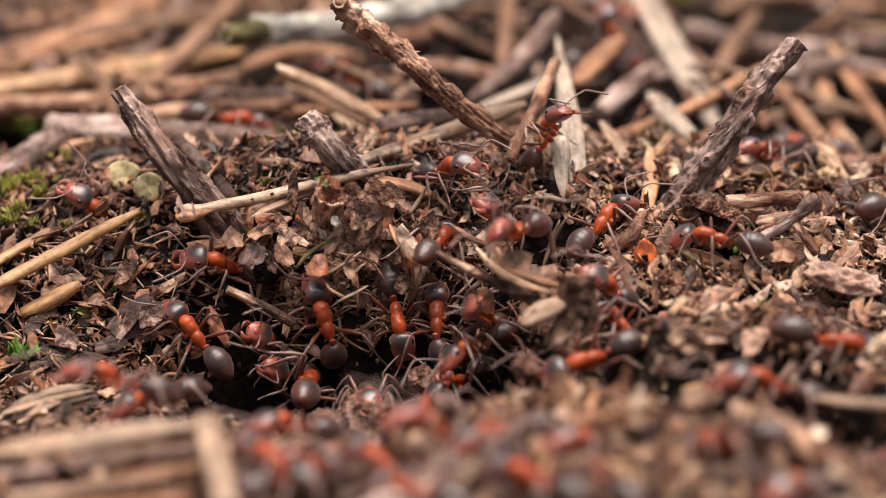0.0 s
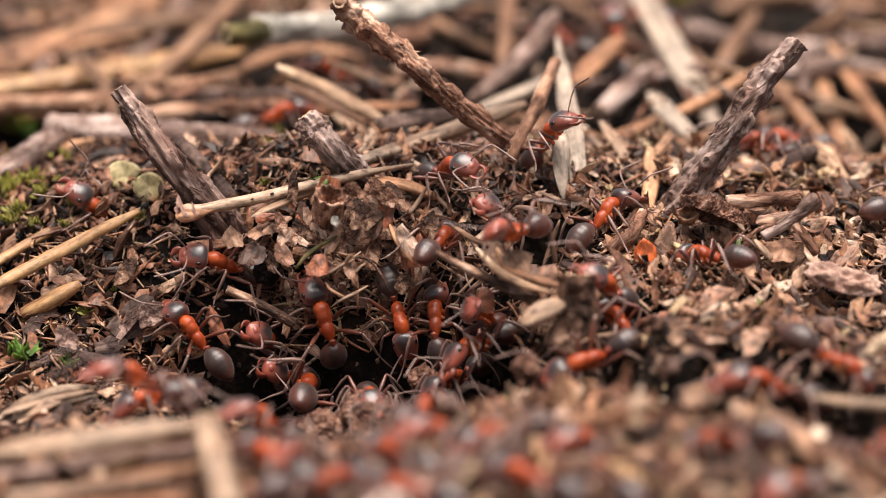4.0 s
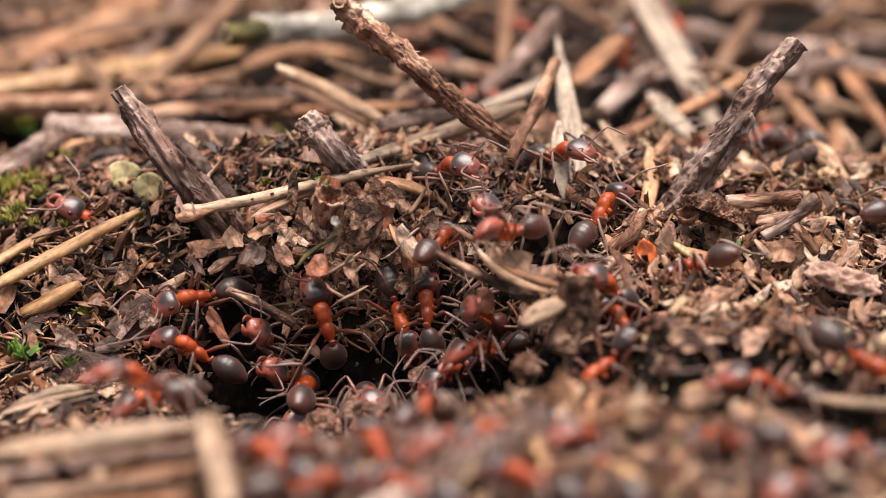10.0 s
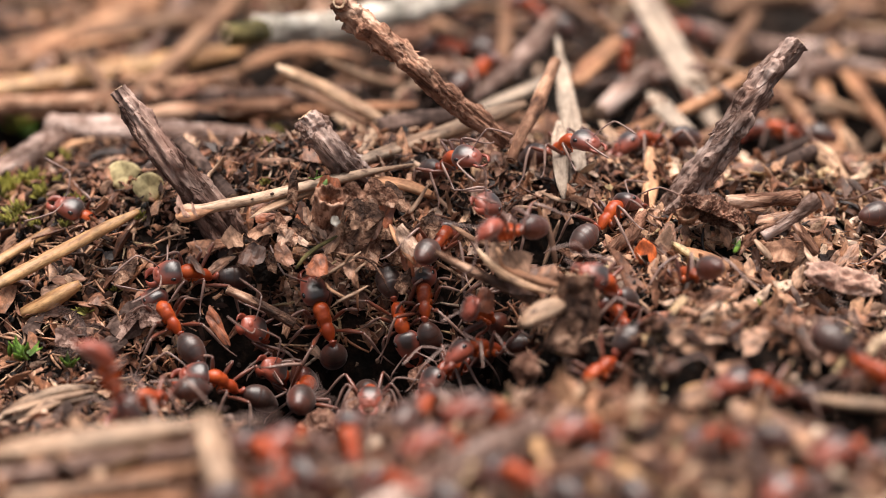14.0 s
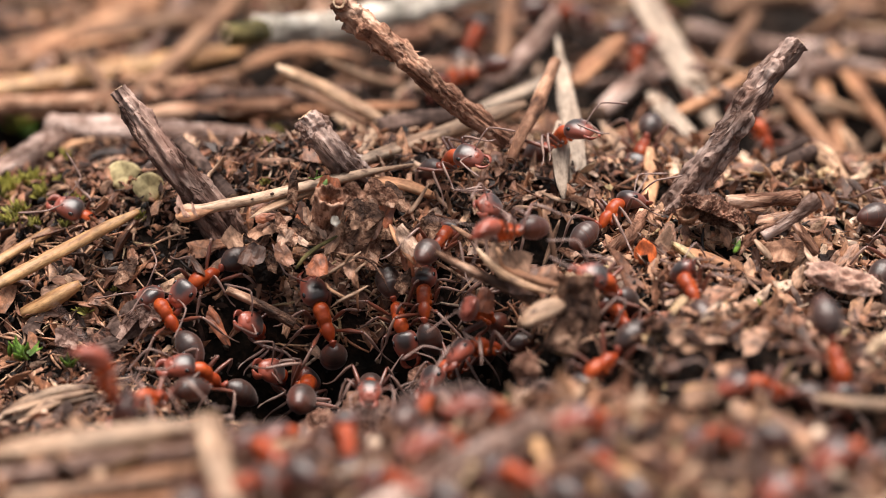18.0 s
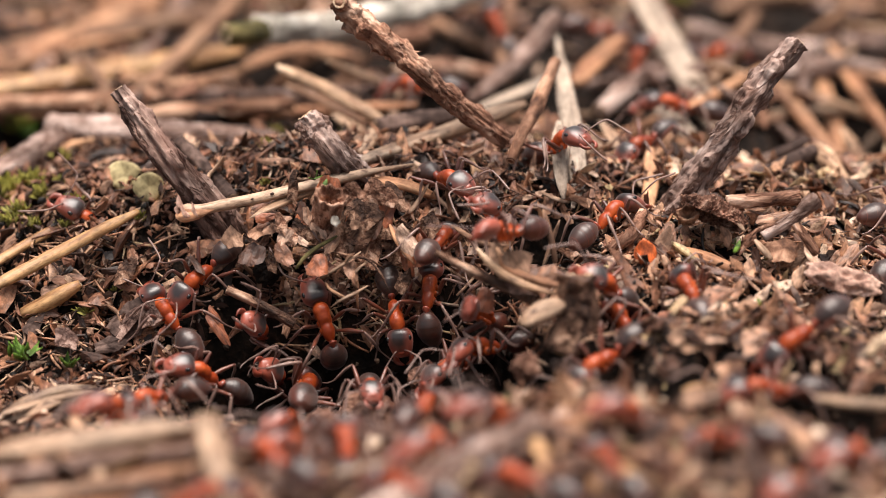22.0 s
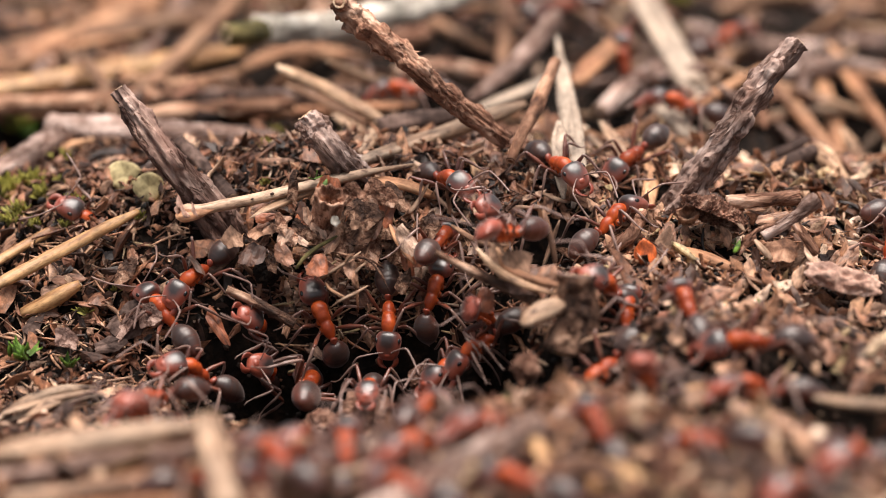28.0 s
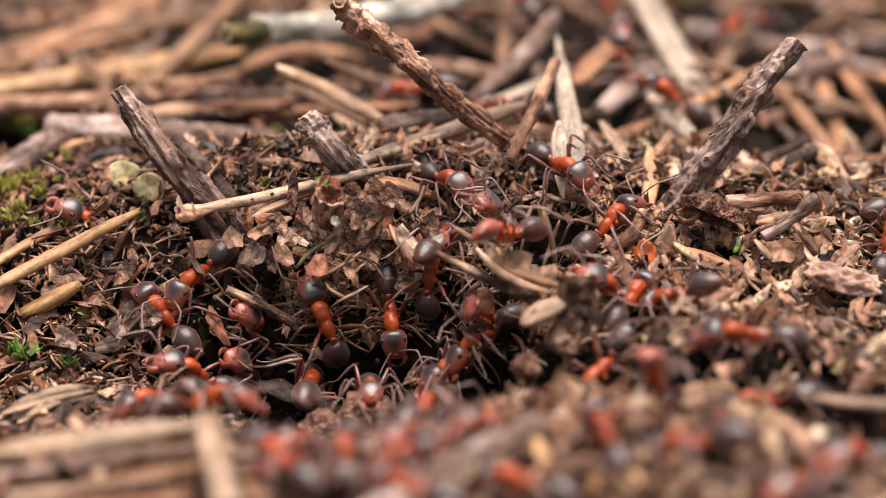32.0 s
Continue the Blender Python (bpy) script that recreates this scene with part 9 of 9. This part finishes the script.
scattered("crumb_litter", 6000, 4, NEAR, (0.1, 0.35), CRUMB, "fine dark soil crumbs", "soil crumbs", 0.6, (0.8, 1.3))
scattered("far_litter", 2400, 5, (-48, 48, 18, 90), (0.25, 0.9), SCRAP_DARK, "dark brown bark scraps on the ground behind the mound", "litter", long=(1.0, 3.0), tilt=0.8, keep=off_pit)


def near_rim(x, y, rng):
    return not in_pit(x, y) and rng.random() < 0.35 + 0.65 * (noise.noise(Vector((x * 0.35, y * 0.35, 3.0))) > -0.05)


scattered("rim_litter", 850, 6, (-36, 36, -43, -22), (0.25, 1.0), SCRAP_TAN, "broken bark chips and straw bits on the near rim", "litter", long=(1.0, 3.5), tilt=1.0, lift=0.3, keep=near_rim)
scattered("rim_crumbs", 900, 7, (-36, 36, -43, -22), (0.25, 0.8), SCRAP_DARK, "dark bark scraps on the near rim", "litter", long=(1.0, 3.0), tilt=1.0, lift=0.3, keep=lambda x, y, rng: not in_pit(x, y))


def fibres(name, count, seed, box, length, radius, paint, label, category, deep=False):
    """Thin dry fibres and rootlets lying about, each bent its own way."""
    rng = random.Random(seed)
    verts, faces = [], []
    for _ in range(count):
        x, y = rng.uniform(box[0], box[1]), rng.uniform(box[2], box[3])
        size = rng.uniform(*length)
        up = ground_normal(x, y)
        way = Vector((rng.gauss(0, 1), rng.gauss(0, 1), rng.gauss(0, 0.35)))
        way = (way - up * way.dot(up) * 0.75).normalized()
        bend = Vector((rng.gauss(0, 0.3), rng.gauss(0, 0.3), rng.gauss(0, 0.2)))
        p = Vector((x, y, height(x, y) + rng.uniform(0.1, 1.0)))
        r = rng.uniform(*radius)
        if not deep and (in_pit(x, y) or ((darkened(x, y) or -24 < y < -11) and rng.random() < 0.6)):
            continue
        rows = []
        for k in range(6):
            u = k / 5 - 0.5
            q = p + way * (size * u) + bend * (size * u * u)
            rows.append((*q, r * (1 - 1.2 * abs(u) ** 2)))
        v, f = tube(rows, 5)
        n = len(verts)
        verts += v
        faces += [tuple(k + n for k in q) for q in f]
    return thing(name, mesh_of(name, verts, faces, paint), label, category, kind="stuff")


def strewn(made, count, seed, box, group, lift=0.4, tilt=8, keep=None):
    """Copies of stalks laid on the ground at chance angles."""
    rng = random.Random(seed)
    for _ in range(count):
        x, y = rng.uniform(box[0], box[1]), rng.uniform(box[2], box[3])
        if keep and not keep(x, y):
            continue
        n = ground_normal(x, y, 4.0)
        m = Matrix.Translation(Vector((x, y, height(x, y) + lift)) * MM) @ n.to_track_quat("Z", "Y").to_matrix().to_4x4() @ pose(0, 0, 0, rng.gauss(0, tilt), 0, rng.uniform(0, 360)) @ pose(0, 0, 0, -90)
        tagged(copy_thing(rng.choice(made), m), group=group)


def clear_of_pit(x, y):
    return not (-26 < x < 24 and -14 < y < 8)


fibres("fibre_litter", 4600, 11, NEAR, (0.6, 3.6), (0.03, 0.12), SCRAP, "thin brown rootlets and needle bits in the litter", "fibres")
fibres("pale_fibres", 600, 12, NEAR, (1.0, 4.0), (0.04, 0.12), SCRAP_TAN, "pale dry grass fibres in the litter", "fibres")
fibres("pit_fibres", 260, 13, (-11.5, -1.5, -1.8, 2.4), (0.8, 3.2), (0.04, 0.13), SCRAP_TAN, "tangled red-brown rootlets on the pit wall", "fibres", deep=True)
STALKS = [needle("needle", [(0, -h, 0, r), (b, -h * 0.3, 0.3, r), (b * 0.6, h * 0.4, 0.3, r), (0, h, 0, r * 0.8)], paint, words, 900 + k, "strewn stalks", flat=0.75)
          for k, (h, r, b, paint, words) in enumerate((
              (6, 0.35, 0.4, STRAW, "dry tan pine needle on the forest floor"), (9, 0.45, -0.6, STRAW, "dry tan grass stalk on the forest floor"),
              (5, 0.5, 0.3, STRAW_DULL, "dull brown stalk on the forest floor"), (11, 0.6, 1.0, STRAW_DULL, "dull brown grass stalk on the forest floor"),
              (4, 0.3, 0.2, PALE_WOOD, "bleached wood splinter on the forest floor"), (8, 0.7, -0.5, BARK_GREY, "thin grey twig on the forest floor"), (7, 0.55, 0.6, BARK_BROWN, "thin brown twig on the forest floor")))]
for k, ob in enumerate(STALKS):
    ob.matrix_basis = mpose(-52 + 17 * k, 62 + 3 * (k % 3), height(-52 + 17 * k, 62 + 3 * (k % 3)) + 0.4, 0, 0, 50 * k) @ pose(0, 0, 0, -90)
strewn(STALKS[1:4] + STALKS[5:], 170, 21, (-55, 55, 16, 85), "strewn stalks", 0.6)
strewn(STALKS[2:], 16, 22, (-34, 34, -34, -18), "strewn stalks", 0.3, 4)
strewn([STALKS[2]], 10, 23, (4, 34, -2, 12), "strewn stalks", 0.3, 6, clear_of_pit)

CHIPS = [flake("bark_flake", words, "bark flake", "loose bark flakes", FLAKE, half, long, curl, 0.14, 700 + k, mpose(-30 + 5 * k, 14, height(-30 + 5 * k, 14) + 0.5, 20, 10, 40 * k))
         for k, (half, long, curl, words) in enumerate(((0.5, 1.4, 0.3, "small brown bark flake in the litter"), (0.8, 1.2, 0.2, "brown bark flake in the litter"), (0.4, 2.6, 0.4, "narrow brown bark sliver in the litter"), (0.6, 1.8, 0.5, "curled brown bark flake in the litter"),
                                                        (0.45, 3.2, 0.2, "long brown bark sliver in the litter"), (0.95, 1.3, 0.4, "broad brown bark flake in the litter"), (0.55, 1.1, 0.1, "small brown bark chip in the litter"), (0.7, 2.0, 0.6, "rolled brown bark flake in the litter")))]


def strewn_flakes(made, count, seed, box, tilt, deep=False):
    """Copies of flakes, each lying its own way on the mound."""
    rng = random.Random(seed)
    for _ in range(count):
        x, y = rng.uniform(box[0], box[1]), rng.uniform(box[2], box[3])
        if not deep and (in_pit(x, y) or (darkened(x, y) and rng.random() < 0.7)):
            continue
        n = (ground_normal(x, y) + Vector((rng.gauss(0, tilt), rng.gauss(0, tilt), 0))).normalized()
        m = Matrix.Translation(Vector((x, y, height(x, y) + rng.uniform(0.5, 1.1))) * MM) @ n.to_track_quat("Z", "Y").to_matrix().to_4x4() @ pose(0, 0, 0, 0, 0, rng.uniform(0, 360))
        copy_thing(rng.choice(made), m)


PETALS = [flake("bud_scale", words, "bud scale", "loose bud scales", PETAL, half, long, curl, 0.12, 720 + k, mpose(14 + 5 * k, 15, height(14 + 5 * k, 15) + 0.5, 20, 10, 70 * k), petal=True)
          for k, (half, long, curl, words) in enumerate(((0.38, 1.8, 0.5, "small curved tan bud scale in the litter"), (0.5, 1.7, 0.4, "curved brown bud scale in the litter"), (0.3, 2.8, 0.5, "narrow tan bud scale in the litter"), (0.42, 2.2, 0.7, "hollow pinkish-brown bud scale in the litter")))]
strewn_flakes(CHIPS, 140, 31, (-33, 33, -12, 16), 0.6)
strewn_flakes(CHIPS, 95, 32, (5, 33, -11, 12), 0.7)
strewn_flakes(CHIPS, 30, 33, (-12, 8, -1, 9), 0.8)
strewn_flakes(CHIPS, 90, 34, (12, 34, -21, -8), 0.6)
strewn_flakes(PETALS, 150, 36, (11, 34, -13, 6), 0.6)
strewn_flakes(CHIPS, 34, 35, (-12, -1, -1.6, 2.6), 0.6, True)



def blend_at(rows, t):
    """Place and look of an ant at t, between its rows."""
    for a, b in zip(rows, rows[1:]):
        if t <= b[0]:
            u = (t - a[0]) / max(b[0] - a[0], 1e-6)
            return np.array(a[1:]) * (1 - u) + np.array(b[1:]) * u
    return np.array(rows[-1][1:])


def motions():
    """Each ant goes its way; its legs step with the ground it covers, its head and feelers search."""
    for i, (ob, head, hind, feelers, rows) in enumerate(ANT_PLACES):
        rng = random.Random(100 + i)
        if rows[-1][0] < 32.0:
            rows = rows + [(32.0, *rows[-1][1:])]
        walk(ob, [(r[0], ant_pose(*r[1:])) for r in rows])
        # how far it has gone, with turns counted as way
        times, went = [0.0], [0.0]
        while times[-1] < 31.99:
            t = times[-1]
            a, b = blend_at(rows, t), blend_at(rows, min(32.0, t + 0.15))
            d = float(np.linalg.norm(b[:3] - a[:3]) + 1.5 * np.linalg.norm(b[3:6] - a[3:6]))
            times.append(min(32.0, round(t + 0.15, 3)))
            went.append(went[-1] + d)
        for part_ob in ob.children:
            kind, x, y = part_ob.name.split(".")[0], part_ob.location.x, part_ob.location.y
            place = Matrix.Translation(part_ob.location)
            if kind == "leg":
                side = 1 if x > 0 else -1
                pair = 0 if y > 0.0004 else 1 if y > -0.0001 else 2
                phase = (0.5 if (pair + (side > 0)) % 2 else 0.0) + rng.uniform(-0.06, 0.06)
                stand = (rng.gauss(0, 9), rng.gauss(2, 5))
                keys, last = [], -9.0
                for t, s in zip(times, went):
                    if abs(s - last) < 0.3 and 0 < t < 32:
                        continue
                    last = s
                    w = 2 * math.pi * (s / 3.6 + phase)
                    m = place @ pose(0, 0, 0, 0, -side * (stand[1] + 9 * max(0, math.cos(w))), side * stand[0] - side * 15 * math.sin(w))
                    keys.append((t, m))
                walk(part_ob, keys)
            elif kind == "gaster":
                part_ob.matrix_basis = place @ pose(0, 0, 0, -hind)
            elif kind == "head":
                yaw, nod = rng.uniform(-6, 6), head
                keys = []
                t = 0.0
                while t < 32.0:
                    keys.append((t, place @ pose(0, 0, 0, nod + rng.gauss(0, 3), rng.gauss(0, 3), yaw + rng.gauss(0, 4))))
                    t += rng.uniform(1.5, 3.5)
                keys.append((32.0, keys[-1][1]))
                walk(part_ob, keys)
                for feeler in part_ob.children:
                    if feeler.name.split(".")[0] != "antenna":
                        continue
                    spot, side = Matrix.Translation(feeler.location), 1 if feeler.location.x > 0 else -1
                    keys, t, lift, sweep = [], 0.0, rng.uniform(-10, 35) + feelers, rng.uniform(-15, 25)
                    while t < 32.0:
                        keys.append((t, spot @ pose(0, 0, 0, lift + rng.gauss(0, 12), 0, -side * (sweep + rng.gauss(0, 12)))))
                        t += rng.uniform(0.35, 1.1)
                    keys.append((32.0, keys[-1][1]))
                    walk(feeler, keys)


motions()
